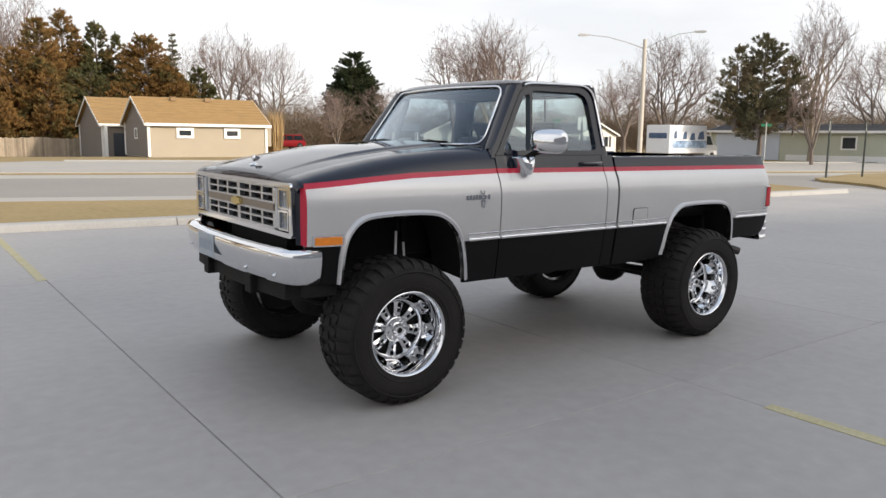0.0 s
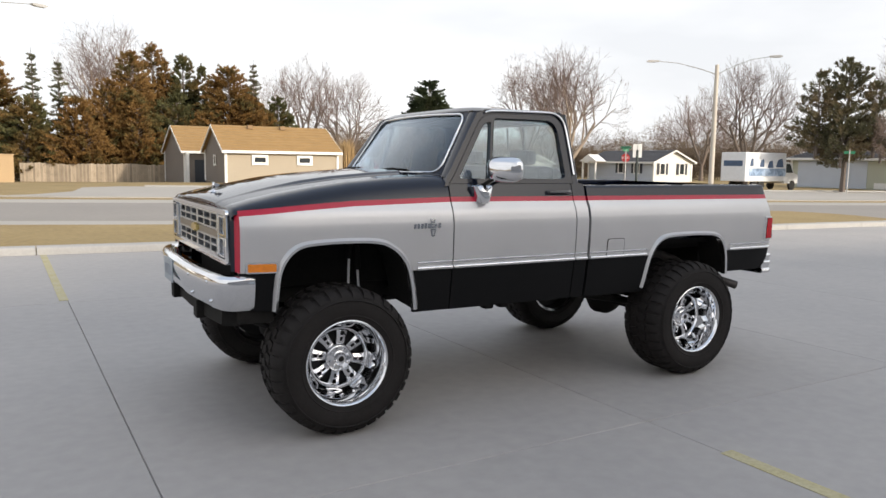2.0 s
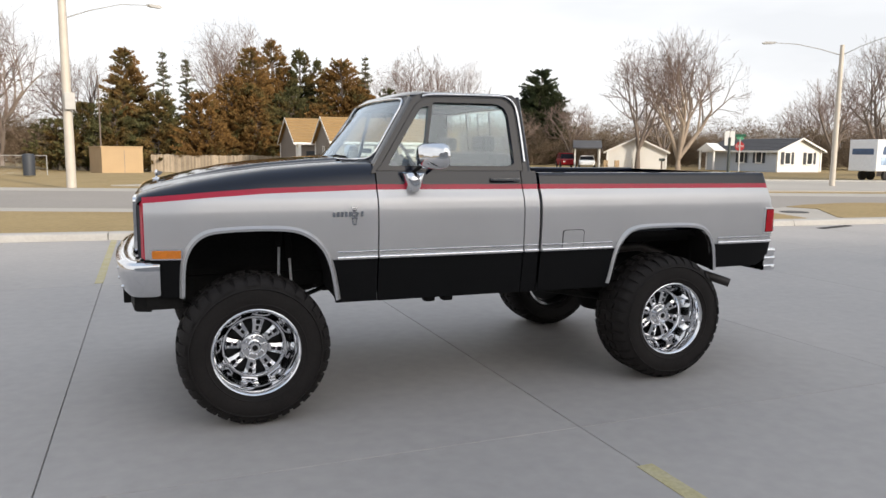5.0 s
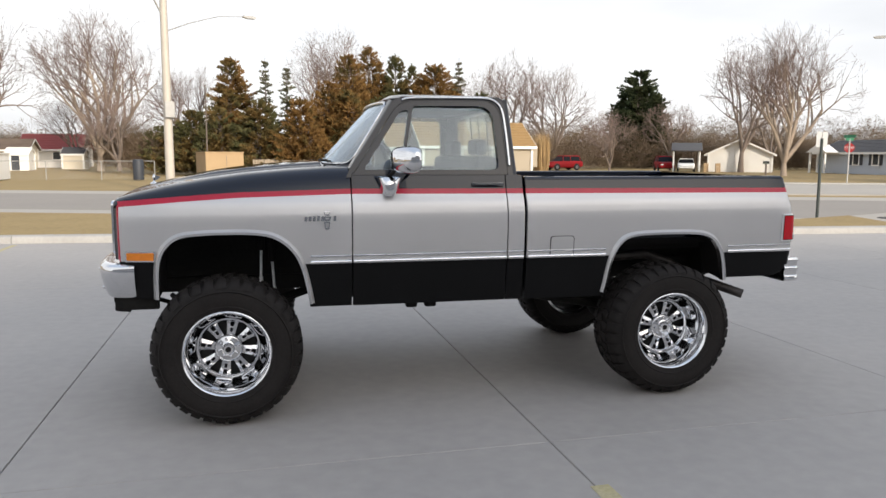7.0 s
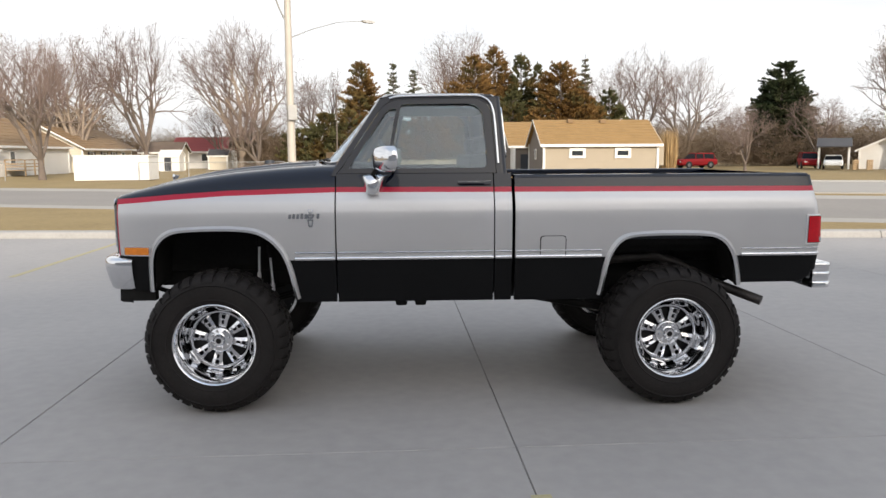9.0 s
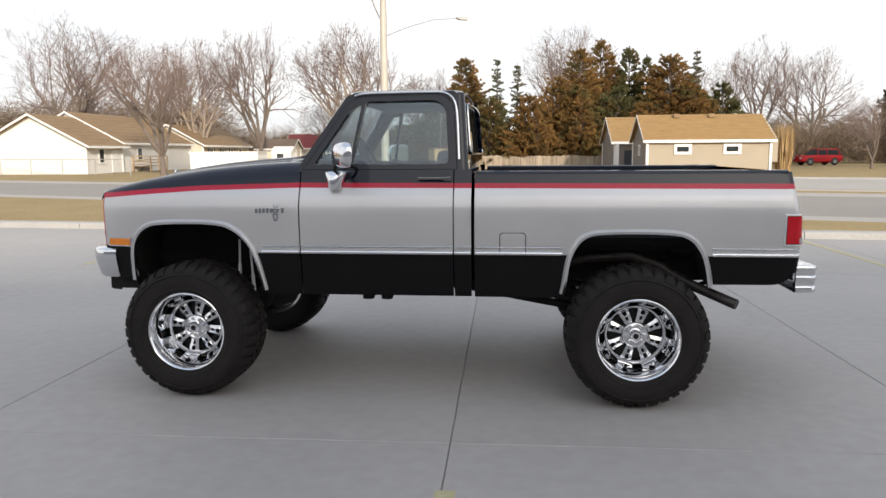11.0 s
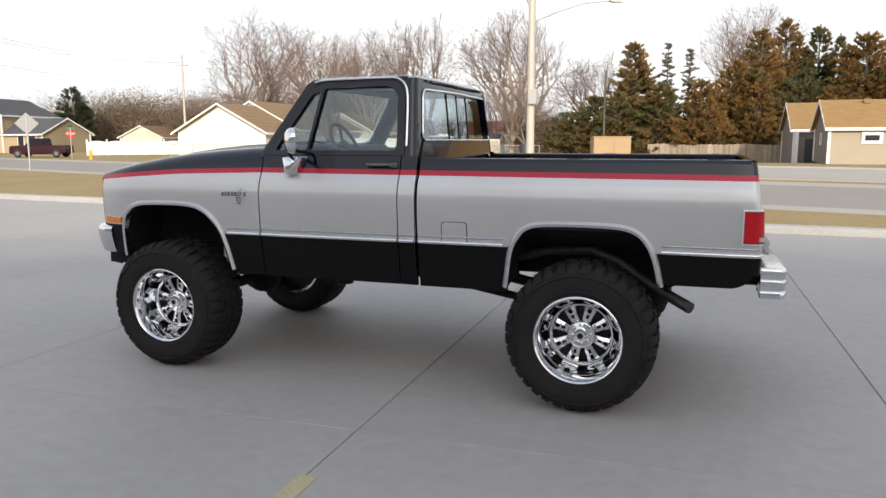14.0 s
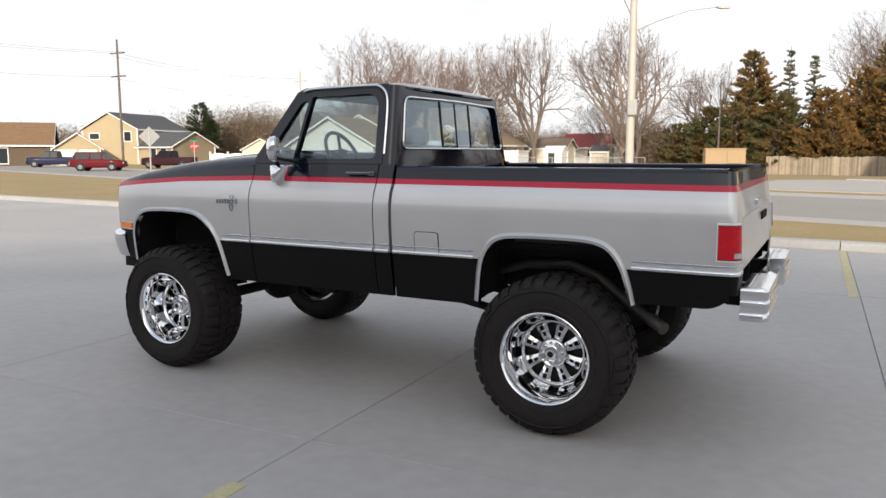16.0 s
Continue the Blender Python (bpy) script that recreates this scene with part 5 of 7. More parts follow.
part("engine_bay", boxm(-2.03, -0.90, -0.50, 0.50, 0.84, 1.36, 0.05), M["under"], truck)

# inner walls of the rear arches, and body mounts under the sills
for s in (-1, 1):
    part("wheel_tub", boxm(1.03, 1.94, *sorted((s * 0.68, s * 0.70)), 0.985, 1.038), M["under"], truck)
    for x in (-0.30, -0.17):
        part("body_mount", boxm(x - 0.04, x + 0.04, *sorted((s * 0.74, s * 0.82)), 0.64, 0.74, 0.02), M["under"], truck)

# chassis and running gear
# rear crossmember made deep as a blocker, keeping bright ground out of the arch
part("rear_crossmember", boxm(1.96, 2.04, -0.66, 0.66, 0.78, 1.036, 0.01), M["under"], truck)
part("bed_crossmember", boxm(1.00, 1.06, -0.66, 0.66, 0.90, 1.036, 0.01), M["under"], truck)
for s in (-1, 1):
    part("frame_rail", boxm(-2.05, 2.40, *sorted((s * 0.38, s * 0.45)), 0.74, 0.88), M["under"], truck)
    for x in (-1.4925, 1.4925):
        bm = bmesh.new()
        n = 12
        pts = [Vector((x - 0.62 + 1.24 * i / n, s * 0.47, 0.60 + 0.16 * abs(2 * i / n - 1) ** 1.7)) for i in range(n + 1)]
        for k in range(4):
            e = 0.05 * k
            m_ = [p for p in pts if abs(p.x - x) < 0.62 - 0.13 * k]
            for a, b in zip(m_, m_[1:]):
                d = (b - a)
                box(bm, 0, d.length, -0.035, 0.035, -0.008, 0.006, mtx=Matrix.Translation(a + Vector((0, 0, -0.016 * k))) @ d.to_track_quat("X", "Z").to_matrix().to_4x4())
        part("leaf_spring", bm, M["under"], truck)
        part("spring_block", boxm(x - 0.05, x + 0.05, *sorted((s * 0.44, s * 0.50)), 0.49, 0.60), M["under"], truck)
    for x0, z0, x1, z1, y0 in ((-1.295, 0.70, -1.285, 1.03, 0.60), (-1.195, 0.62, -1.215, 0.95, 0.58), (1.66, 0.52, 1.52, 0.98, 0.62)):
        bm = bmesh.new()
        a, b = Vector((x0, s * y0, z0)), Vector((x1, s * y0, z1))
        tube(bm, [a, a.lerp(b, 0.45)], 0.014, 8)
        tube(bm, [a.lerp(b, 0.45), b], 0.009, 8)
        sh = part("shock_absorber", bm, M["shock"] if x0 < 0 else M["under"], truck, "slim shock absorber", smooth=50)
        if x0 < 0:
            bm = bmesh.new()
            tube(bm, [b, b + (b - a).normalized() * 0.16], 0.022, 10)
            part("shock_sleeve", bm, M["under"], sh, smooth=50)
for x, dy in ((-1.4925, 0.22), (1.4925, 0.0)):
    bm = bmesh.new()
    tube(bm, [(x, -0.72, 0.462), (x, 0.72, 0.462)], 0.045, 10)
    revolve(bm, [(0.05, -0.16), (0.11, -0.12), (0.15, -0.05), (0.155, 0.05), (0.11, 0.12), (0.05, 0.16)], 16, "y", centre=(x, dy, 0.462))
    revolve(bm, [(0.0, -0.15), (0.08, -0.14), (0.13, -0.08), (0.14, 0.0)], 14, "x", centre=(x + (0.02 if x > 0 else -0.02), dy, 0.462))
    part("axle", bm, M["under"], truck, smooth=50)
bm = bmesh.new()
tube(bm, [(-1.36, 0.22, 0.50), (-0.45, 0.22, 0.74)], 0.03, 8)
part("front_driveshaft", bm, M["under"], truck, smooth=50)
bm = bmesh.new()
tube(bm, [(0.05, 0.0, 0.76), (1.38, 0.0, 0.50)], 0.04, 8)
part("rear_driveshaft", bm, M["under"], truck, smooth=50)
part("gearbox", boxm(-0.95, 0.10, -0.18, 0.30, 0.63, 0.86, 0.05), M["under"], truck)
part("crossmember", boxm(-0.35, -0.20, -0.44, 0.44, 0.66, 0.76, 0.02), M["under"], truck)
part("fuel_tank", boxm(0.45, 1.00, *(-0.80, -0.47), 0.72, 0.92, 0.03), M["under"], truck)
bm = bmesh.new()
tube(bm, [(-1.35, -0.62, 0.47), (-1.75, -0.35, 0.55), (-1.95, 0.1, 0.62)], 0.02, 8)
part("steering_link", bm, M["under"], truck, smooth=50)
for s in (-1, 1):
    bm = bmesh.new()
    tube(bm, [(0.35, s * 0.55, 0.70), (0.9, s * 0.55, 0.60), (1.42, s * 0.50, 0.50)], 0.028, 8)
    part("traction_bar", bm, M["under"], truck, smooth=50)
    bm = bmesh.new()
    tube(bm, [(-0.3, s * 0.40, 0.70), (0.8, s * 0.52, 0.80), (1.2, s * 0.62, 0.92), (1.5, s * 0.64, 0.94), (1.68, s * 0.66, 0.875), (1.80, s * 0.715, 0.800), (1.90, s * 0.785, 0.752), (2.00, s * 0.865, 0.714), (2.120, s * 0.955, 0.669)], 0.034, 12)
    part("exhaust_pipe", bm, M["pipe"], truck, "heat-stained exhaust pipe", smooth=50)

# wheels: chrome dished rims with eight slotted spokes, lugged mud tyres
bm = bmesh.new()
revolve(bm, [(0.232, -0.085), (0.236, -0.112), (0.241, -0.145), (0.249, -0.167), (0.256, -0.182), (0.263, -0.187), (0.268, -0.184), (0.268, -0.170), (0.262, -0.162)], 64)
bmesh.ops.recalc_face_normals(bm, faces=bm.faces[:])
wheel = part("wheel", bm, M["chrome"], truck, "deep chrome wheel rim", smooth=40)
# inner barrel in darkened chrome: the shade behind the spokes is in its colour
bm = bmesh.new()
revolve(bm, [(0.232, -0.085), (0.228, -0.04), (0.227, 0.0), (0.228, 0.10), (0.24, 0.165), (0.262, 0.178)], 48)
bmesh.ops.recalc_face_normals(bm, faces=bm.faces[:])
part("barrel", bm, M["barrel"], wheel, "inner chrome barrel with its shade put into the colour", smooth=40)
bm = bmesh.new()
half_p = [(0.258, 0.160), (0.268, 0.186), (0.300, 0.198), (0.345, 0.203), (0.380, 0.199), (0.405, 0.188), (0.425, 0.168), (0.437, 0.138), (0.443, 0.09), (0.446, 0.0)]
prof = [(r, -h) for r, h in half_p] + [(r, h) for r, h in half_p[-2::-1]]
revolve(bm, prof, 72)
for k in range(36):
    a = 2 * math.pi * k / 36
    m_ = Matrix.Rotation(a, 4, "Y")
    for sd in (-1, 1):
        ph = Matrix.Rotation(math.pi / 36 if sd > 0 else 0, 4, "Y")
        lng = 0.398 if k % 2 else 0.410
        w = 0.026
        # shoulder lug wrapped over the edge
        outl = [(lng, 0.193), (0.424, 0.182), (0.442, 0.160), (0.4535, 0.130), (0.4580, 0.092), (0.446, 0.090), (0.434, 0.140), (0.408, 0.180)]
        v0 = [bm.verts.new(m_ @ ph @ Vector((r, sd * y, -w))) for r, y in outl]
        v1 = [bm.verts.new(m_ @ ph @ Vector((r, sd * y, w))) for r, y in outl]
        bm.faces.new(v0); bm.faces.new(v1[::-1])
        for j in range(len(outl)):
            jj = (j + 1) % len(outl)
            bm.faces.new((v0[j], v1[j], v1[jj], v0[jj]))
        box(bm, 0.444, 0.4580, *sorted((sd * 0.012, sd * 0.076)), -0.024, 0.022, mtx=m_ @ ph @ Matrix.Rotation(sd * 0.25, 4, "X"))
# raised ring on the sidewall
for sd in (-1, 1):
    revolve(bm, [(0.290, sd * 0.196), (0.296, sd * 0.2015), (0.302, sd * 0.198)], 72)
    revolve(bm, [(0.384, sd * 0.200), (0.389, sd * 0.2065), (0.395, sd * 0.199)], 72)
bmesh.ops.recalc_face_normals(bm, faces=bm.faces[:])
part("tyre", bm, M["rubber"], wheel, "black lugged mud-terrain tyre", smooth=30)
# brake drum widened to a dark disc, so the spoke openings read as shaded
bm = bmesh.new()
revolve(bm, [(0.0, 0.06), (0.226, 0.06), (0.226, 0.05), (0.15, 0.045), (0.0, 0.045)], 40)
part("brake_drum", bm, M["brake"], wheel)


def dish(a):
    """Depth of the wheel's face by radius: flat and deep inside, rising to the lip."""
    return -0.004 - 0.012 * min(1, max(0, (a - 0.06) / 0.12)) - 0.098 * max(0, (a - 0.180) / 0.058) ** 1.05


bm = bmesh.new()
revolve(bm, [(0.172, 0.030), (0.170, -0.014), (0.175, -0.026), (0.184, -0.036), (0.193, -0.034), (0.196, -0.02), (0.195, 0.020)], 64)
bmesh.ops.recalc_face_normals(bm, faces=bm.faces[:])
part("inner_ring", bm, M["chrome"], wheel, smooth=40)
for k in range(8):
    m_ = Matrix.Rotation(2 * math.pi * (k + 0.5) / 8, 4, "Y")
    bm = bmesh.new()
    plate(bm, [(0.070, -0.024), (0.100, -0.026), (0.135, -0.030), (0.165, -0.036), (0.180, -0.046), (0.180, 0.046), (0.165, 0.036), (0.135, 0.030), (0.100, 0.026), (0.070, 0.024)],
          [rounded([(0.104, -0.008), (0.130, -0.009), (0.130, 0.009), (0.104, 0.008)], 0.004, 2), rounded([(0.140, -0.011), (0.168, -0.014), (0.168, 0.014), (0.140, 0.011)], 0.005, 2)],
          0.030, lambda a, b, d: m_ @ Vector((a, dish(a) - 0.008 + d + 0.011 * min(1.4, abs(b) / 0.032) ** 2, b)))
    part("spoke", bm, M["chrome"], wheel, smooth=30)
    bm = bmesh.new()
    mid = [(0.180, 0.066), (0.190, 0.055), (0.200, 0.049), (0.210, 0.050), (0.220, 0.060), (0.229, 0.076), (0.237, 0.091)]
    hole = [(0.213, 0.006), (0.219, 0.014), (0.226, 0.020), (0.231, 0.016)]
    plate(bm, [(a, -b) for a, b in mid] + [(a, b) for a, b in mid[::-1]], [[(a, -b) for a, b in hole] + [(a, b) for a, b in hole[::-1]]],
          0.022, lambda a, b, d: m_ @ Vector((a + 0.5 * d, dish(a) - 0.004 + d + 0.010 * min(1.5, abs(b) / 0.05) ** 2, b)))
    part("outer_spoke", bm, M["chrome"], wheel, smooth=40)
bm = bmesh.new()
revolve(bm, [(0.0, -0.070), (0.028, -0.070), (0.036, -0.062), (0.038, -0.044), (0.048, -0.038), (0.074, -0.036), (0.084, -0.030), (0.089, -0.018), (0.090, 0.05)], 40)
bmesh.ops.recalc_face_normals(bm, faces=bm.faces[:])
hub = part("hub", bm, M["chrome"], wheel, "chrome wheel hub with cap", smooth=40)
bm = bmesh.new()
revolve(bm, [(0.0, -0.0725), (0.016, -0.0725), (0.018, -0.070)], 20)
part("cap_disc", bm, M["under"], hub)
for k in range(8):
    a = 2 * math.pi * k / 8
    bm = bmesh.new()
    revolve(bm, [(0.0, -0.056), (0.007, -0.055), (0.0085, -0.049), (0.0085, -0.034)], 8, centre=(0.062 * math.cos(a), 0, 0.062 * math.sin(a)))
    part("lug_nut", bm, M["chrome"], hub, smooth=50)
wheel.matrix_basis = pose(-1.4925, -0.915, 0.4570, 0, -12.5, 0)
copy_thing(wheel, pose(1.4925, -0.915, 0.4570, 0, -4.5, 0))
copy_thing(wheel, pose(-1.4925, 0.915, 0.4570, 0, 12, 180))
copy_thing(wheel, pose(1.4925, 0.915, 0.4570, 0, 40, 180))

# ---- houses across the street ----
def window(parent, w, h, place, shutters=False, label=""):
    """A framed window; place maps (along, out, up) to the house's own space."""
    def slab(x0, x1, d0, d1, z0, z1):
        bm = bmesh.new()
        box(bm, x0, x1, d0, d1, z0, z1)
        for v in bm.verts:
            v.co = place(v.co.x, v.co.y, v.co.z)
        bmesh.ops.recalc_face_normals(bm, faces=bm.faces[:])
        return bm
    bm = bmesh.new()
    t = 0.12 if h > 0.5 else 0.20
    plate(bm, [(-w / 2 - t, -t), (w / 2 + t, -t), (w / 2 + t, h + t), (-w / 2 - t, h + t)], [[(-w / 2, 0), (w / 2, 0), (w / 2, h), (-w / 2, h)]], 0.06, lambda a, b, d: place(a, d, b))
    win = part("window", bm, M["white"], parent)
    part("pane", slab(-w / 2, w / 2, 0.01, 0.025, 0, h), M["pane"], win)
    if shutters:
        for s in (-1, 1):
            c = s * (w / 2 + 0.30)
            part("shutter", slab(c - 0.18, c + 0.18, 0, 0.05, -0.05, h + 0.05), M["shutter"], parent)


def gable_house(name, label, m, L, D, wall, peak, walls, roof, ends=None, trim="white", over=0.4, front=(), left=(), right=(), boards=True, doors=(), back=()):
    """A house with its ridge along x, its front facing -y; left and right name windows on the gable ends."""
    h = empty(name, m, label, "house")
    ends = ends or walls
    bm = bmesh.new()
    box(bm, 0, L, 0, D, -0.05, wall)
    part("wall", bm, M[walls], h)
    for x0, x1 in ((-0.015, 0.10), (L - 0.10, L + 0.015)):
        bm = bmesh.new()
        plate(bm, [(0, 0), (D, 0), (D, wall), (D / 2, peak - 0.05), (0, wall)], [], x1 - x0, lambda a, b, d: Vector((x0 + d, a, b)))
        part("gable_end", bm, M[ends], h)
    rise = (peak - wall) / (D / 2)
    for s in (0, 1):
        bm = bmesh.new()
        rows = 9
        prof = []
        for i in range(rows):          # overlapping shingle courses
            y0 = -over + (D / 2 + over) * i / rows
            y1 = -over + (D / 2 + over) * (i + 1) / rows
            z0, z1 = wall + rise * y0 + 0.10, wall + rise * y1 + 0.06
            prof += [(y0, z0), (y1 - 0.002, z1)]
        prof += [(D / 2, peak - 0.04), (-over, wall - rise * over - 0.04)]
        if s:
            prof = [(D - y, z) for y, z in prof]
        ends_ = [[bm.verts.new((x, y, z)) for y, z in prof] for x in (-over, L + over)]
        for i in range(len(prof)):
            k = (i + 1) % len(prof)
            bm.faces.new((ends_[0][i], ends_[0][k], ends_[1][k], ends_[1][i]))
        bm.faces.new(ends_[0][::-1])
        bm.faces.new(ends_[1])
        yy = (-over, D / 2) if not s else (D + over, D / 2)
        bmesh.ops.recalc_face_normals(bm, faces=bm.faces[:])
        part("roof", bm, M[roof], h)
        part("fascia", boxm(-over, L + over, yy[0] - 0.03, yy[0] + 0.03, wall - rise * over - 0.12, wall - rise * over + 0.08), M[trim], h)
    for xr in (-over, L + over):
        for s in (0, 1):
            bm = bmesh.new()
            a = (-over, wall - rise * over) if not s else (D + over, wall - rise * over)
            b = (D / 2, peak)
            pts = [(a[0], a[1] - 0.10), (b[0], b[1] - 0.10), (b[0], b[1] + 0.07), (a[0], a[1] + 0.07)]
            plate(bm, pts, [], 0.05, lambda p, q, d: Vector((xr - 0.025 + d, p, q)))
            part("rake_board", bm, M[trim], h)
    if boards:
        for x in (0, L):
            for y in (0, D):
                part("corner_board", boxm(x - 0.09, x + 0.09, y - 0.09, y + 0.09, 0, wall), M[trim], h)
    for x, z, w, hh, sh in front:
        window(h, w, hh, lambda a, d, b, x=x, z=z: Vector((x + a, -0.03 - d, z + b)), sh)
    for y, z, w, hh, sh in left:
        window(h, w, hh, lambda a, d, b, y=y, z=z: Vector((-0.045 - d, y + a, z + b)), sh)
    for y, z, w, hh, sh in right:
        window(h, w, hh, lambda a, d, b, y=y, z=z: Vector((L + 0.045 + d, y + a, z + b)), sh)
    for x, z, w, hh, sh in back:
        window(h, w, hh, lambda a, d, b, x=x, z=z: Vector((x + a, D + 0.03 + d, z + b)), sh)
    for x, w, hh, mm in doors:
        part("door", boxm(x - w / 2, x + w / 2, -0.06, 0.02, 0, hh), M[mm], h)
    return h


hs = gable_house("beige_house", "single-storey beige sided house with a tan shingle roof", pose(10.0, 50.95, 0), 8.75, 6.9, 2.48, 4.32, "beige", "tanroof", ends="taupe", over=0.32,
                 front=((2.55, 1.53, 0.85, 0.36, False), (6.05, 1.53, 0.85, 0.36, False)), left=((3.3, 1.35, 0.5, 0.6, False),))
part("bay_box", boxm(8.78, 9.55, 0.9, 2.4, 0.75, 2.35), M["beige"], hs)
for x in (2.6, 5.2):
    part("roof_vent", boxm(x - 0.22, x + 0.22, 2.75, 3.05, 4.10, 4.40, 0.03), M["brownroof"], hs)
wing = gable_house("house_wing", "taupe gabled porch wing beside the beige house", pose(8.8, 60.3, -0.40), 8.0, 9.6, 2.85, 5.02, "taupe", "tanroof", doors=((1.25, 0.9, 2.05, "shutter"),), over=0.32)
part("porch_post", boxm(0.05, 0.29, -0.42, -0.20, 0, 2.7), M["white"], wing)
part("porch_beam", boxm(0.0, 2.6, -0.44, -0.18, 2.58, 2.76), M["white"], wing)
part("wall_lamp_box", boxm(2.0, 2.6, -0.5, -0.02, 1.95, 2.5), M["galv"], wing)
gable_house("cream_garage", "cream gabled garage across the side street", pose(51.1, 65.4, 0, 0, 0, 54), 9.0, 6.5, 2.0, 3.5, "offwhite", "brownroof")
cot = gable_house("grey_cottage", "grey cottage with a white gable and dark roof", pose(61.2, 53.5, 0, 0, 0, 90), 10.5, 5.6, 2.2, 3.35, "greysid", "greyroof", ends="offwhite",
                  left=((1.5, 0.8, 0.65, 1.1, True), (4.4, 0.8, 0.65, 1.1, True)), back=((2.5, 0.9, 0.7, 1.1, True), (5.0, 0.9, 0.7, 1.1, True)))
for x in (7.4, 9.6):
    part("porch_post", boxm(x - 0.08, x + 0.08, 7.2, 7.36, 0, 2.1), M["white"], cot)
bm = bmesh.new()
plate(bm, [(7.0, 2.1), (10.0, 2.1), (8.5, 2.9)], [], 1.5, lambda a, b, d: Vector((a, 7.5 - d, b)))
part("porch_gable", bm, M["white"], cot)
gable_house("white_house", "white sided house with a wide front gable", pose(-35.0, 53.0, 0, 0, 0, 90), 5.6, 9.2, 2.5, 4.9, "offwhite", "brownroof", over=0.55, front=((2.2, 0.9, 0.7, 1.1, False),), doors=((4.3, 0.9, 2.0, "white"),))
gable_house("white_house", "white sided house with a brown roof behind the first", pose(-35.2, 59.1, 0, 0, 0, 90), 14.0, 10.2, 2.75, 5.4, "offwhite", "brownroof", front=((3, 1.1, 0.8, 1.0, False),))
gable_house("cream_house", "cream sided house with a brown roof behind trees", pose(-35.0, 76.0, 0, 0, 0, 90), 14.0, 8.0, 2.7, 4.85, "cream", "brownroof", over=0.5,
            front=((2.2, 0.9, 0.9, 1.2, True), (5.6, 0.9, 0.9, 1.2, True), (8.4, 0.9, 0.9, 1.2, True), (11.2, 0.9, 0.9, 1.2, False)), left=((4.0, 0.9, 1.0, 1.2, True),))
gable_house("grey_roofed_house", "low pale cream house with a grey-brown roof", pose(-34.0, 91.0, 0), 4.6, 4.0, 2.3, 3.4, "cream", "darkroof", front=((3.6, 0.9, 0.8, 0.9, False),))
gable_house("red_roofed_house", "low white house with a dark red roof", pose(-32.4, 98.0, 0), 7.1, 6.5, 2.4, 4.2, "offwhite", "redroof", front=((1.6, 1, 0.9, 0.9, False), (4.4, 1, 0.9, 0.9, False)))
gable_house("garden_shed", "small white garden shed with a dark door", pose(-28.1, 79.5, 0), 2.1, 2.2, 1.7, 2.3, "white", "offwhite", doors=((0.9, 0.75, 1.5, "shutter"),), over=0.15)
gable_house("garden_shed", "small pale yellow garden shed", pose(-24.4, 86.0, 0), 2.2, 2.4, 1.7, 2.4, "cream", "greyroof", over=0.15)
dk = empty("wooden_deck", pose(-35.15, 60.6, 0), "small raised wooden deck with a plain rail against a house", "deck")
for k in range(9):
    part("deck_board", boxm(0.0 + k * 0.2, 0.19 + k * 0.2, 0.0, 3.4, 0.46, 0.50), M["tan"], dk)
for x, y in ((1.75, 0.05), (1.75, 1.7), (1.75, 3.35), (0.05, 0.05)):
    part("deck_post", boxm(x - 0.05, x + 0.05, y - 0.05, y + 0.05, 0.0, 1.42, 0.008), M["tan"], dk)
for z in (0.75, 1.0, 1.34):
    part("deck_rail", boxm(1.73, 1.77, 0.1, 3.3, z, z + 0.09), M["tan"], dk)
    part("deck_rail", boxm(0.1, 1.7, 0.03, 0.07, z, z + 0.09), M["tan"], dk)
og = gable_house("ochre_garage", "ochre garage wing with white doors", pose(-84.0, 62.2, 0, 0, 0, 141), 8.0, 5.4, 2.35, 4.2, "ochre", "greyroof")
for y in (1.5, 3.95):
    part("garage_door", boxm(-0.07, 0.02, y - 1.1, y + 1.1, 0.0, 2.05), M["white"], og, "white garage door")
gable_house("ochre_house", "two-storey ochre house with a grey roof", pose(-86.0, 70.0, 0, 0, 0, 103), 12.0, 9.2, 5.1, 7.4, "ochre", "greyroof", left=((1.6, 3.3, 1.1, 1.3, False), (7.2, 3.6, 1.6, 0.8, False)))
# gable ends take a darkened siding that carries their shade
gable_house("olive_wing", "single-storey olive house wing with a grey roof", pose(-76.9, 75.7, 0, 0, 0, 171), 8.8, 6.9, 2.6, 4.5, "ochre", "greyroof", ends="olive", back=((2.0, 0.5, 1.4, 1.7, False), (4.4, 0.5, 1.2, 1.7, False)))
# siding colour lowered to hold the shade this house stands in
gable_house("brown_house", "low olive brown house with a weathered brown roof", pose(-95.5, 48.0, 0, 0, 0, 51), 12.5, 9.0, 2.8, 5.6, "umber", "umberroof", front=((6.0, 0.3, 3.0, 1.9, False),))
grn = gable_house("green_house", "long pale green house with a dark roof", pose(57.4, 38.4, 0, 0, 0, -80), 26.0, 8.0, 2.55, 3.15, "green", "greyroof", front=((12.0, 1.1, 1.0, 0.9, False), (18.0, 1.1, 1.0, 0.9, False)))
part("garage_door", boxm(0.6, 6.4, -0.05, 0.02, 0.0, 2.3), M["paledoor"], grn, "pale blue-grey garage door")
part("base_band", boxm(7.0, 26.0, -0.06, 0.02, 0.0, 0.5), M["white"], grn)
gable_house("far_gable", "small far cream gabled house with a brown roof", pose(-79.6, 93.2, 0, 0, 0, 109), 11.0, 6.5, 2.2, 3.9, "cream", "umberroof")

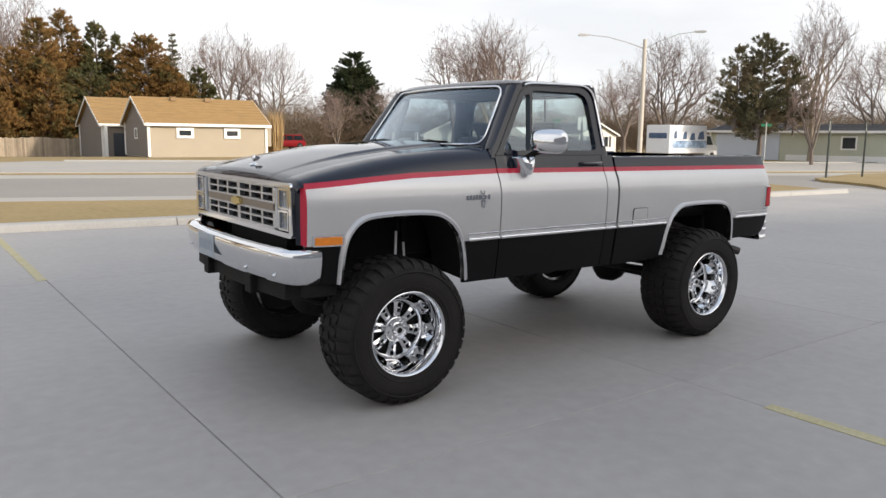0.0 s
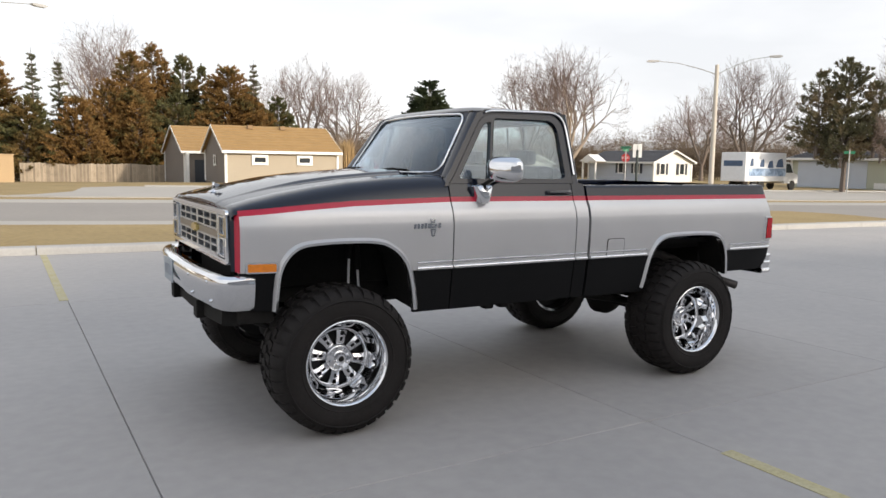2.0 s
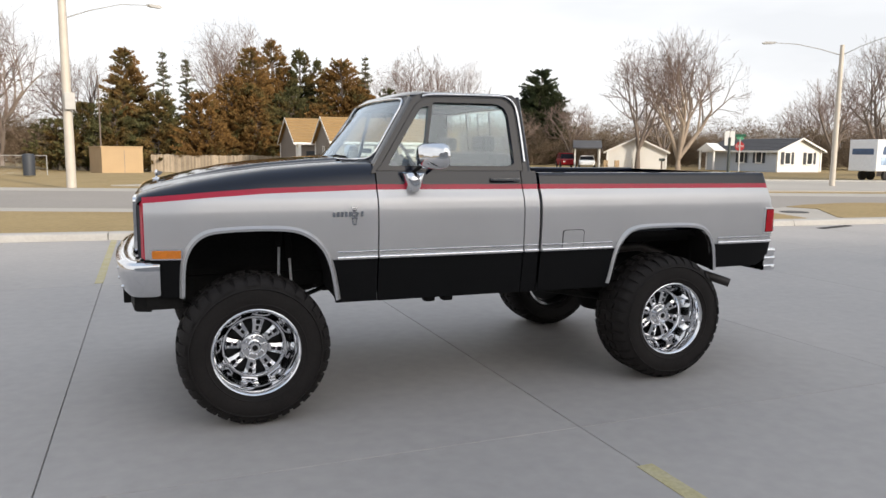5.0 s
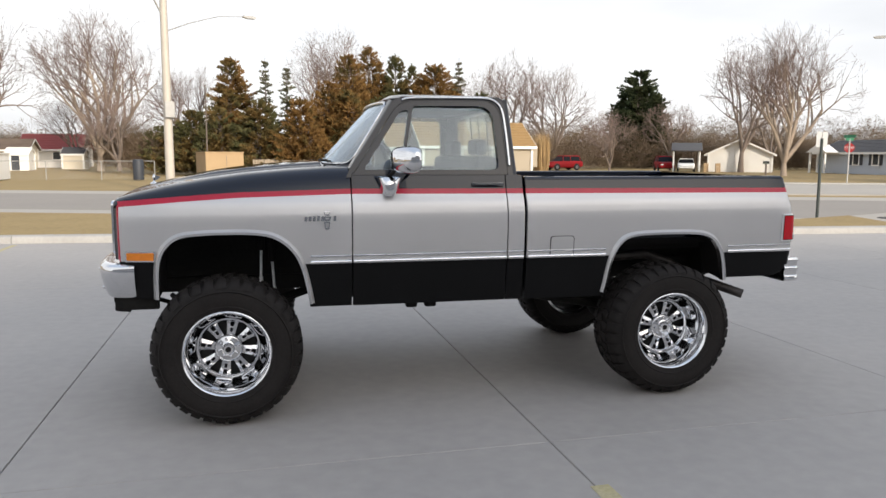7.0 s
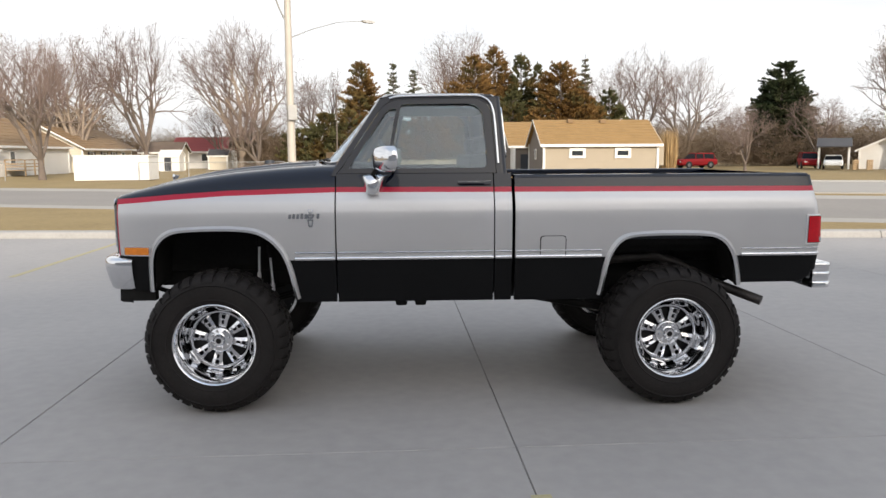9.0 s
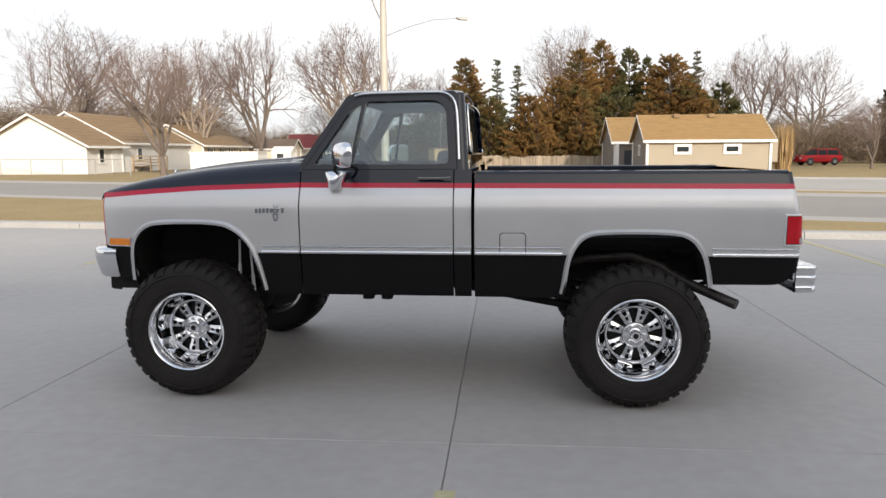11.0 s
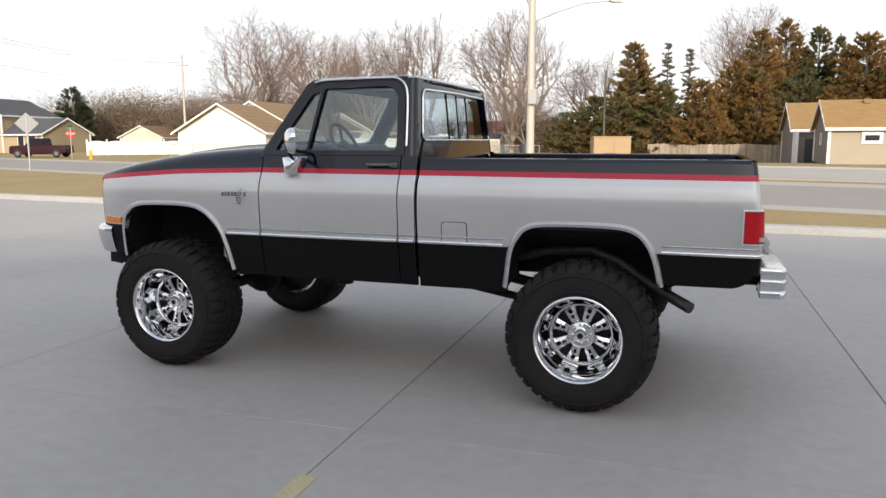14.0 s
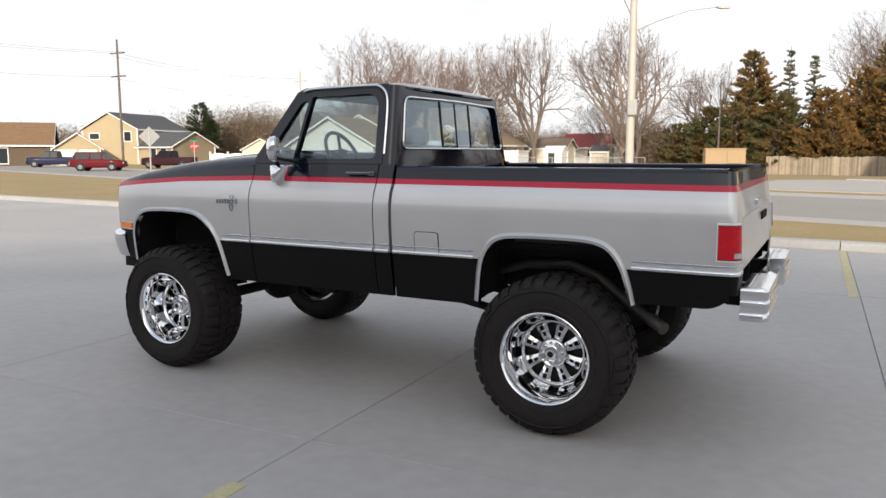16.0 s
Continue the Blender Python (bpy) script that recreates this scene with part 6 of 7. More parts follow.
# ---- trees ----
def crown_tree(seed, fork, spread, rise, wide):
    """A bare tree 10 m high: ascending limbs that fork again and again into fine twigs, kept within a rounded crown."""
    rnd = random.Random(seed)
    limb, twig = bmesh.new(), bmesh.new()
    frac = (rise, 0.43, 0.30, 0.20, 0.135, 0.09, 0.06)
    kids_of = (fork, 4, 4, 3, 3, 2)

    def inside(p):
        return (p.x / wide) ** 2 + (p.y / wide) ** 2 + ((p.z - 5.6) / 4.6) ** 2 < 1.0 + 0.25 * noise.noise(p * 0.5 + Vector((seed, 0, 0)))

    def grow(p, d, r, lev):
        n = (3, 6, 5, 3, 2, 2, 1)[lev]
        length = 10.0 * frac[lev] * rnd.uniform(0.72, 1.18)
        if lev > 1 and not inside(p + d * length):
            length *= 0.55
        pts, rs = [p.copy()], [r]
        q, dd = p.copy(), d.copy()
        j = (0.04, 0.13, 0.18, 0.22, 0.26, 0.3, 0.3)[lev]
        for i in range(n):
            dd = (dd + Vector((rnd.gauss(0, j * 0.6), rnd.gauss(0, j * 0.6), rnd.gauss(0, j * 0.6) + (0.075 if lev else 0)))).normalized()
            q = q + dd * length / n
            pts.append(q.copy())
            rs.append(r * (1 - 0.52 * (i + 1) / n))
        rs = [max(q_, 0.0066) for q_ in rs]
        tube(limb if lev < 3 else twig, pts, rs, (9, 7, 5, 4, 3, 3, 3)[lev], cap=False)
        if lev >= 6:
            return
        kids = kids_of[lev]
        for k in range(kids):
            s = (0.48, 0.48, 0.38, 0.3, 0.25, 0.2)[lev] + (0.52, 0.52, 0.62, 0.7, 0.75, 0.8)[lev] * (k + rnd.random()) / kids if lev else rnd.uniform(0.72, 1.0)
            i = min(int(s * n), n - 1)
            base = pts[i].lerp(pts[i + 1], s * n - i)
            a = 2 * math.pi * (k * 0.62 + rnd.random() * 0.3) if lev else 2 * math.pi * (k + rnd.random() * 0.5) / kids
            tilt = rnd.uniform(0.40, 0.95) if lev else rnd.uniform(0.35, 0.95) * spread
            side = dd.orthogonal().normalized()
            side.rotate(Matrix.Rotation(a, 3, dd))
            nd = (dd * math.cos(tilt) + side * math.sin(tilt)).normalized()
            nd.z += 0.10
            if lev == 5 and k and not inside(base):
                continue
            grow(base, nd.normalized(), rs[i] * rnd.uniform(0.54, 0.74) if lev else r * rnd.uniform(0.52, 0.74), lev + 1)

    grow(Vector((0, 0, -0.1)), Vector((0, 0, 1)), 0.29, 0)
    top = sorted(v.co.z for v in twig.verts)[-60]
    for b in (limb, twig):
        for v in b.verts:
            v.co *= 10.0 / top
    return limb, twig


BARE = []
for i, (fork, spread, rise, wide) in enumerate(((5, 1.0, 0.17, 4.6), (4, 0.75, 0.20, 3.4), (7, 1.15, 0.12, 5.6), (4, 0.5, 0.22, 2.6), (5, 1.25, 0.14, 4.8))):
    a, b = crown_tree(40 + i, fork, spread, rise, wide)
    t = empty("bare_tree", pose(0, 0, 0), "leafless grey-brown deciduous tree with fine twigs", "tree", "bare trees")
    part("trunk", a, M["bark_pale" if i in (2, 3) else "bark"], t, smooth=60)
    part("twig", b, M["twig"], t)
    BARE.append(t)


def plant(src, x, y, height, wide=1.0, turn=0.0, z=0.0):
    if src.get("planted"):
        t = copy_thing(src, pose(x, y, z, 0, 0, turn))
    else:
        t = src
        t.matrix_basis = pose(x, y, z, 0, 0, turn)
        t["planted"] = 1
    t.scale = (height / 10 * wide, height / 10 * wide, height / 10)
    return t


for k, x, y, h, w, turn in (
        # behind the conifers and round the beige house
        (2, 6.2, 100, 18.8, 0.85, 10), (1, 24.8, 88, 13.0, 0.9, 60), (1, 29.0, 88, 15.2, 0.8, 130), (0, 35.0, 88.5, 13.6, 0.95, 75), (4, 31.2, 63.2, 6.3, 0.95, 20),
        # by the side street
        (2, 43.2, 53.0, 13.2, 0.82, 75), (1, 48.2, 66.7, 14.2, 0.85, 200), (0, 56.0, 42.2, 11.6, 0.85, 200), (1, 69, 59, 11.0, 1.0, 250), (3, 56.0, 27.9, 12.7, 0.72, 300), (0, 63.0, 25.8, 10.5, 0.85, 15),
        (1, 49.0, 23.96, 6.5, 0.8, 15), (0, 78, 70, 9.5, 1.1, 12), (1, 58, 75, 9.5, 1.1, 55), (1, 50, 85, 9, 1.2, 140),
        # gardens beyond the street lamp
        (2, -19.6, 82.0, 17.2, 0.85, 100), (0, -30.0, 81.0, 16.6, 0.80, 140), (0, -27.4, 51.0, 10.4, 0.95, 170), (0, -47.5, 70.5, 15.8, 1.0, 25), (2, -37, 80, 15.0, 0.75, 280),
        (1, -42.5, 78.0, 14.6, 1.1, 310), (0, -55, 86, 12.5, 0.9, 77), (0, -10.5, 88, 12.0, 1.0, 120), (4, -17.2, 79.5, 8.8, 1.15, 33), (4, -24.0, 92, 9.0, 1.0, 99)):
    plant(BARE[k], x, y, h, w, turn)


def loose_triangles(name, tri, material, parent=None):
    """One mesh of many small separate triangles; tri: an array of n x 3 corners."""
    n = len(tri)
    me = bpy.data.meshes.new(name)
    me.vertices.add(n * 3)
    me.vertices.foreach_set("co", np.ascontiguousarray(tri, dtype=np.float32).reshape(-1))
    me.loops.add(n * 3)
    me.loops.foreach_set("vertex_index", np.arange(n * 3, dtype=np.int32))
    me.polygons.add(n)
    me.polygons.foreach_set("loop_start", np.arange(0, n * 3, 3, dtype=np.int32))
    me.update(calc_edges=True)
    me.materials.append(material)
    ob = new(name, me)
    if parent:
        ob.parent = parent
    return ob


def needle_sprays(tufts, seed, s0):
    """Narrow pointed sprays about each tuft (centre, way, number, size)."""
    g = np.random.default_rng(seed)
    count = np.array([t[2] for t in tufts])
    c, way = (np.repeat(np.array([tuple(t[k]) for t in tufts]), count, axis=0) for k in (0, 1))
    size = np.repeat(np.array([t[3] for t in tufts]), count)
    n = len(c)
    d = g.normal(size=(n, 3))
    d /= np.linalg.norm(d, axis=1)[:, None]
    p = c + d * (size * g.random(n) ** 0.6)[:, None]
    p[:, 2] = np.maximum(p[:, 2], 0.08)
    tip = way * 0.9 + d * 0.75
    tip[:, 2] += g.uniform(0.1, 0.8, n)
    tip /= np.linalg.norm(tip, axis=1)[:, None]
    side = np.cross(tip, g.normal(size=(n, 3)))
    side /= np.linalg.norm(side, axis=1)[:, None]
    ln = s0 * g.uniform(0.6, 1.5, n)
    w = ln * g.uniform(0.22, 0.42, n)
    tail = p - tip * (ln * 0.5)[:, None]
    return np.stack((tail - side * w[:, None], tail + side * w[:, None], p + tip * ln[:, None]), axis=1)


def cedar_mesh(seed, height, radius, dome=0.52, dense=1.0, low=0.0, spires=3, lumpy=0.30, spray=0.16):
    """A red cedar: one dense cone of upswept boughs, ragged at its edge, with a side leader or two."""
    rnd = random.Random(seed)
    trunk, tufts = bmesh.new(), []
    tube(trunk, [(0, 0, -0.1), (0.1, 0, height * 0.5), (0, 0.1, height * 0.96)], [height * 0.022, height * 0.013, 0.02], 6)
    stems = [(Vector((0, 0, 0)), height, radius, low)]
    for k in range(spires):
        a = rnd.uniform(0, 6.28)
        stems.append((Vector((math.cos(a), math.sin(a), 0)) * radius * rnd.uniform(0.3, 0.6), height * rnd.uniform(0.60, 0.92), radius * rnd.uniform(0.5, 0.68), max(low, 0.25)))
    for c, h, r, t0 in stems:
        for bi in range(int(h * r * 6.6 * dense)):
            t = t0 + (0.985 - t0) * rnd.random() ** 1.12
            a = bi * 2.399 + rnd.uniform(-0.5, 0.5)
            out = Vector((math.cos(a), math.sin(a), 0))
            prof = (1 - t) ** dome * min(1.0, 0.70 + (t - t0) * 2.2)
            lump = 1 + lumpy * 1.5 * noise.noise(Vector((out.x * 1.3, out.y * 1.3 + seed, t * h * 0.42))) + lumpy * 0.6 * noise.noise(Vector((out.x * 3.5, out.y * 3.5 + seed, t * h * 1.3)))
            ln = max(0.12, r * prof * lump * rnd.uniform(0.80, 1.10))
            root = c * min(1.0, 0.5 + t) + Vector((0, 0, h * t))
            end = root + out * ln + Vector((0, 0, min(ln, 1.6) * rnd.uniform(0.15, 0.75)))
            end.z = min(end.z, h * 1.01)
            way = (end - root).normalized()
            tube(trunk, [root, end], [0.026, 0.008], 3, cap=False)
            k = max(2, int(ln * 0.8 / 0.30))
            for j in range(k):
                f = 0.24 + 0.76 * (j + 0.8) / k
                tufts.append((root.lerp(end, f), way, int(13 + 7 * f), (0.34 - 0.16 * f) * (1.1 - 0.35 * t)))
        for k in range(7):
            tufts.append((c + Vector((0, 0, h * (0.93 + 0.014 * k))), Vector((0, 0, 1)), 12, 0.17 - 0.022 * k))
    return trunk, needle_sprays(tufts, seed, spray)


def spruce_mesh(seed, height, radius, tiers=25, spray=0.15):
    """A thin open spruce: whorls of drooping boughs round a bare leader."""
    rnd = random.Random(seed)
    trunk, tufts = bmesh.new(), []
    tube(trunk, [(0, 0, -0.1), (0, 0, height * 0.5), (0, 0, height)], [height * 0.014, height * 0.009, 0.012], 6)
    for k in range(tiers):
        t = 0.06 + 0.92 * k / tiers
        n = rnd.randint(4, 6)
        a0 = rnd.uniform(0, 6.28)
        for i in range(n):
            ln = radius * (1 - t) ** 0.75 * rnd.uniform(0.45, 1.3) + 0.10
            a = a0 + 6.283 * i / n + rnd.uniform(-0.3, 0.3)
            root = Vector((0, 0, height * (t + rnd.uniform(-0.012, 0.012))))
            end = root + Vector((math.cos(a) * ln, math.sin(a) * ln, ln * rnd.uniform(-0.35, 0.35)))
            tube(trunk, [root, end], [0.022, 0.006], 3, cap=False)
            way = (end - root).normalized()
            m = max(2, int(ln / 0.20))
            for j in range(m):
                tufts.append((root.lerp(end, (j + 0.8) / m), way, 12, 0.13))
    return trunk, needle_sprays(tufts, seed, spray)


def conifer(x, y, h, r, seed, needles, label, make=cedar_mesh, **kw):
    a, b = make(seed, h - dip(x, y) - 0.06, r, **kw)
    t = empty("conifer", pose(x, y, dip(x, y) + 0.06), label, "tree", "conifers")
    part("trunk", a, M["wood"], t)
    loose_triangles("crown", b, M[needles], t)


BROWN, MIXED, THIN = "tall ragged cedar with rust-brown winter needles behind the fence", "tall ragged olive green cedar behind the fence", "thin open green spruce with a bare leader"
for x, y, h, r, nd in ((-5.6, 81.0, 12.0, 3.7, "needle"), (4.6, 76.0, 9.4, 3.5, "needle"), (7.2, 80.0, 12.6, 3.6, "needle"), (9.7, 82.5, 14.0, 3.2, "needle"), (12.8, 82.0, 13.0, 3.4, "needle2"), (16.0, 74.8, 11.2, 4.9, "needle"),
                       (21.6, 76.0, 8.5, 2.8, "needle2"), (-9.6, 80.0, 6.2, 3.4, "needle2"), (-12.6, 82.0, 4.6, 3.0, "needle2"), (-2.6, 76.0, 7.2, 3.4, "needle2"), (1.6, 75.0, 7.4, 3.4, "needle"), (6.6, 75.5, 8.4, 3.4, "needle"),
                       (11.0, 76.0, 8.2, 3.5, "needle2"), (13.6, 73.5, 6.6, 3.0, "needle"), (-6.6, 77.0, 6.4, 3.2, "needle2"), (19.2, 75.5, 7.4, 3.0, "needle")):
    conifer(x, y, h, r * 1.06, int(x * 10 + 500), nd, BROWN if nd == "needle" else MIXED)
for x, y, h, r in ((-1.9, 77.5, 12.1, 1.7), (0.3, 76.8, 11.2, 1.9), (18.5, 74.2, 12.1, 1.5)):
    conifer(x, y, h, r, int(x * 10 + 700), "needle4", THIN, make=spruce_mesh)
conifer(50.4, 94.5, 13.6, 5.3, 901, "needle3", "broad dense dark green conifer behind parked cars", dome=0.5, dense=0.85, spires=4, lumpy=0.30, spray=0.2)
conifer(-94.0, 90.0, 10.0, 4.2, 903, "needle3", "olive green conifer behind the houses")
# an old pine with several tops
a, b = cedar_mesh(902, 9.3, 2.9, dome=0.5, dense=1.0, low=0.17, spires=0, lumpy=0.55, spray=0.13)
tops = [b]
for dx, dy, z0, hh, sd in ((-1.9, 1.0, 2.4, 6.1, 911), (1.2, -1.3, 2.6, 5.2, 912), (2.0, -1.4, 2.2, 4.4, 913), (-1.4, -0.6, 1.8, 4.0, 914), (0.4, 1.6, 2.0, 5.4, 915)):
    limb, tri = cedar_mesh(sd, hh, 1.75, dome=0.45, dense=1.2, low=0.06, spires=0, lumpy=0.6, spray=0.13)
    tops.append(tri + np.array((dx, dy, z0)))
    me = bpy.data.meshes.new("limb")
    bmesh.ops.translate(limb, verts=limb.verts[:], vec=(dx, dy, z0))
    limb.to_mesh(me)
    limb.free()
    a.from_mesh(me)
pine = empty("conifer", pose(48.5, 27.8, 0), "ragged many-topped pine beside the pale green house", "tree", "conifers")
part("trunk", a, M["wood"], pine)
loose_triangles("crown", np.concatenate(tops), M["pineneedle"], pine)

# far brush and woods
def brush_row(name, label, pts, h, seed, n, wide=0.16, deep=5.0, twigs=250):
    """Rows of leafless bushy trees, each a rounded crown of thin upright sprays."""
    rnd = random.Random(seed)
    bush = []
    for _ in range(n):
        s = rnd.random() * (len(pts) - 1)
        i = int(s)
        p = Vector(pts[i]).lerp(Vector(pts[i + 1]), s - i)
        lump = 0.85 + 0.35 * noise.noise(Vector((s * 5.3, seed, 0))) + 0.18 * noise.noise(Vector((s * 23.0, seed, 4)))
        top = h * lump * rnd.uniform(0.55, 1.08)
        bush.append((p.x + rnd.gauss(0, deep * 0.5), p.y + rnd.gauss(0, deep * 0.5), top, top * rnd.uniform(0.40, 0.62)))
    g = np.random.default_rng(seed)
    ox, oy, top, r = np.repeat(np.array(bush), twigs, axis=0).T
    k = len(ox)
    a, f, u = g.uniform(0, 6.283, k), g.random(k) ** 0.5, g.random(k) ** 0.75
    bulge = np.sqrt(np.maximum(0.0, 1 - ((u - 0.5) / 0.55) ** 2))
    way = np.stack((np.cos(a) * f * 1.1 + g.normal(0, 0.35, k), np.sin(a) * f * 1.1 + g.normal(0, 0.35, k), g.uniform(0.2, 0.9, k)), axis=1)
    tip = np.stack((ox + np.cos(a) * r * f * bulge, oy + np.sin(a) * r * f * bulge, top * (0.08 + 0.92 * u * (1 - 0.22 * f * f))), axis=1)
    foot = tip - way * (g.uniform(0.35, 1.1, k) * (0.45 + 0.04 * h))[:, None]
    w = 0.55 * wide * g.uniform(0.4, 1.4, k) * (1.0 + 1.6 * (1 - u) * (1 - f))
    e = np.stack((g.uniform(-1, 1, k), g.uniform(-1, 1, k), g.uniform(-0.5, 0.5, k)), axis=1) * w[:, None]
    return tagged(loose_triangles(name, np.stack((foot - e, foot + e, tip), axis=1), M["brush"]), label, "woods", kind="stuff")


brush_row("far_woods", "far brown and olive leafless woods", [(-260, 40, 0), (-170, 105, 0), (-110, 128, 0), (-70, 136, 0)], 11.0, 5, 760, 0.10, 9.0)
brush_row("far_woods", "low far brown leafless woods", [(-70, 136, 0), (-10, 140, 0), (45, 135, 0)], 6.5, 6, 640, 0.085, 8.0)
brush_row("far_woods", "far brown leafless woods behind the side street", [(45, 135, 0), (90, 110, 0), (130, 70, 0), (150, 10, 0)], 11.0, 7, 640, 0.085, 9.0, 330)
brush_row("far_woods", "brown leafless thicket behind the fenced gardens", [(-104, 102, 0), (-85, 112, 0), (-66, 112, 0), (-48, 112, 0)], 12.5, 15, 700, 0.09, 6.0, 330)
brush_row("garden_brush", "low brown garden shrubs between houses", [(20, 80, 0), (32, 90, 0), (50, 94, 0), (66, 78, 0), (82, 55, 0), (88, 30, 0)], 6.5, 8, 620, 0.040, 4.0, 620)
brush_row("garden_brush", "tall brown shrubs about a bare tree", [(-19.5, 85, 0), (-16, 84, 0), (-12.0, 83, 0)], 7.5, 22, 40, 0.045, 2.0, 500)
brush_row("garden_brush", "low brown shrubs behind the gardens", [(-44, 108, 0), (-24, 110, 0), (-10, 104, 0)], 7.0, 9, 150, 0.075, 3.0, 300)

# ---- fence, sheds, poles ----
fence = empty("board_fence", pose(0, 0, 0), "weathered tan wooden board fence", "fence")
for i, (p, q) in enumerate((((-3.3, 73.0), (8.9, 70.4)),)):
    rnd = random.Random(i)
    a, b = Vector((*p, 0)), Vector((*q, 0))
    d = (b - a).normalized()
    n = int((b - a).length / 0.155)
    for k in range(n):
        bm = bmesh.new()
        m4 = Matrix.Translation(a + d * (k * 0.155) + Vector((0, 0, dip(a.x + d.x * k * 0.155, a.y + d.y * k * 0.155)))) @ Matrix.Rotation(math.atan2(d.y, d.x), 4, "Z")
        box(bm, 0, 0.145, 0, 0.02, 0.02, 1.7 + rnd.uniform(-0.05, 0.05) + 0.12 * noise.noise(Vector((k * 0.06, 0, 0))), mtx=m4)
        part("fence_board", bm, M["fence"], fence)
sh = empty("tan_shed", pose(-6.6, 58.0, dip(-5, 58) - 0.04, 0, 0, 10), "long plain tan board shed by the fence", "shed")
part("wall", boxm(0.0, 3.0, 0, 9.5, -0.35, 2.06), M["tan"], sh)
part("roof", boxm(-0.06, 3.06, -0.06, 9.56, 2.06, 2.14), M["tan"], sh)
part("door_seam", boxm(1.62, 1.66, -0.012, 0.0, 0.05, 1.85), M["taupe"], sh)
ws = empty("white_shed", pose(-20.9, 47.3, 0, 0, 0, 4), "low white board shed with a flat roof", "shed")
part("wall", boxm(-2.5, 2.5, 0, 2.6, 0, 1.65), M["white"], ws)
part("roof", boxm(-2.58, 2.58, -0.08, 2.68, 1.65, 1.74), M["white"], ws)
tg_ = empty("tall_grass", pose(20.2, 52.6, 0), "tall upright clump of dry tan ornamental grass", "grass")
rnd = random.Random(3)
bm = bmesh.new()
for k in range(900):
    a, r = rnd.uniform(0, 6.28), 0.50 * rnd.random() ** 0.6
    o = Vector((r * math.cos(a), r * math.sin(a), 0))
    h = rnd.uniform(1.2, 3.65) if k % 3 else rnd.uniform(2.8, 3.7)
    tip = o * (1.25 + 0.35 * rnd.random()) + Vector((rnd.gauss(0, 0.07), rnd.gauss(0, 0.07), h))
    side = Vector((rnd.gauss(0, 1), rnd.gauss(0, 1), 0)).normalized() * rnd.uniform(0.012, 0.028)
    mid = o.lerp(tip, 0.55) + Vector((0, 0, 0.1))
    v = [bm.verts.new(q) for q in (o - side, o + side, mid + side, mid - side, tip)]
    bm.faces.new(v[:4]); bm.faces.new((v[3], v[2], v[4]))
part("blades", bm, M["timber"], tg_)


def street_lamp(x, y, h, arms, label, material, r=0.11, root=None):
    s = empty("street_lamp", pose(x, y, 0), label, "street lamp")
    root = root or h - 0.55
    bm = bmesh.new()
    tube(bm, [(0, 0, 0), (0, 0, h * 0.5), (0, 0, h)], [r * 1.15, r, r * 0.8], 10)
    part("pole", bm, M[material], s, smooth=60)
    for dx, dy, up in arms:
        bm = bmesh.new()
        tube(bm, [(0, 0, root), (dx * 0.3, dy * 0.3, root + up * 0.45), (dx * 0.65, dy * 0.65, root + up * 0.85), (dx, dy, root + up)], [0.030, 0.024, 0.020, 0.018], 6)
        arm = part("arm", bm, M["galv"], s, smooth=60)
        bm = bmesh.new()
        mt = Matrix.Translation((dx, dy, root + up)) @ Matrix.Rotation(math.atan2(dy, dx), 4, "Z")
        plate(bm, [(-0.1, -0.03), (0.1, -0.07), (0.5, -0.07), (0.62, 0.0), (0.45, 0.06), (-0.1, 0.04)], [], 0.2, lambda a, b, d: mt @ Vector((a, d - 0.1, b)))
        part("lamp_head", bm, M["galv"], arm)
    return s


street_lamp(32.6, 25.85, 7.6, ((-2.9, 1.9, 0.75), (2.0, -2.1, 0.95)), "weathered street lamp with two thin arms", "palepole", 0.14)
lampA = street_lamp(-5.8, 30.2, 10.8, ((3.4, 2.1, 1.15), ), "pale painted street lamp pole with a long thin arm", "palepole", 0.175, root=7.06)
bm = bmesh.new()
tube(bm, [(0, 0, 7.6), (-0.35, -0.25, 8.4), (-0.95, -0.6, 10.2)], 0.045, 6)
part("brace", bm, M["galv"], lampA)
part("meter_box", boxm(-0.06, 0.34, -0.36, -0.16, 3.3, 4.0, 0.02), M["galv"], lampA)


def utility_pole(x, y, h, label, bars=1, r=0.155, wood="wood"):
    s = empty("utility_pole", pose(x, y, dip(x, y)), label, "utility pole")
    bm = bmesh.new()
    tube(bm, [(0, 0, 0), (0, 0, h)], [r, r * 0.65], 8)
    part("pole", bm, M[wood], s, smooth=60)
    for b in range(bars):
        part("crossarm", boxm(-1.2, 1.2, -0.06, 0.06, h - 1.6 - 2.6 * b, h - 1.45 - 2.6 * b), M[wood], s)


utility_pole(-70.8, 55, 14.5, "wooden utility pole with two crossarms", 2)
utility_pole(-71.8, 89.2, 14.2, "pale weathered utility pole with one crossarm", 1, 0.2, "palepole")
utility_pole(-7.7, 73.0, 9.1, "thin dark wooden pole beside conifers", 0, 0.09)

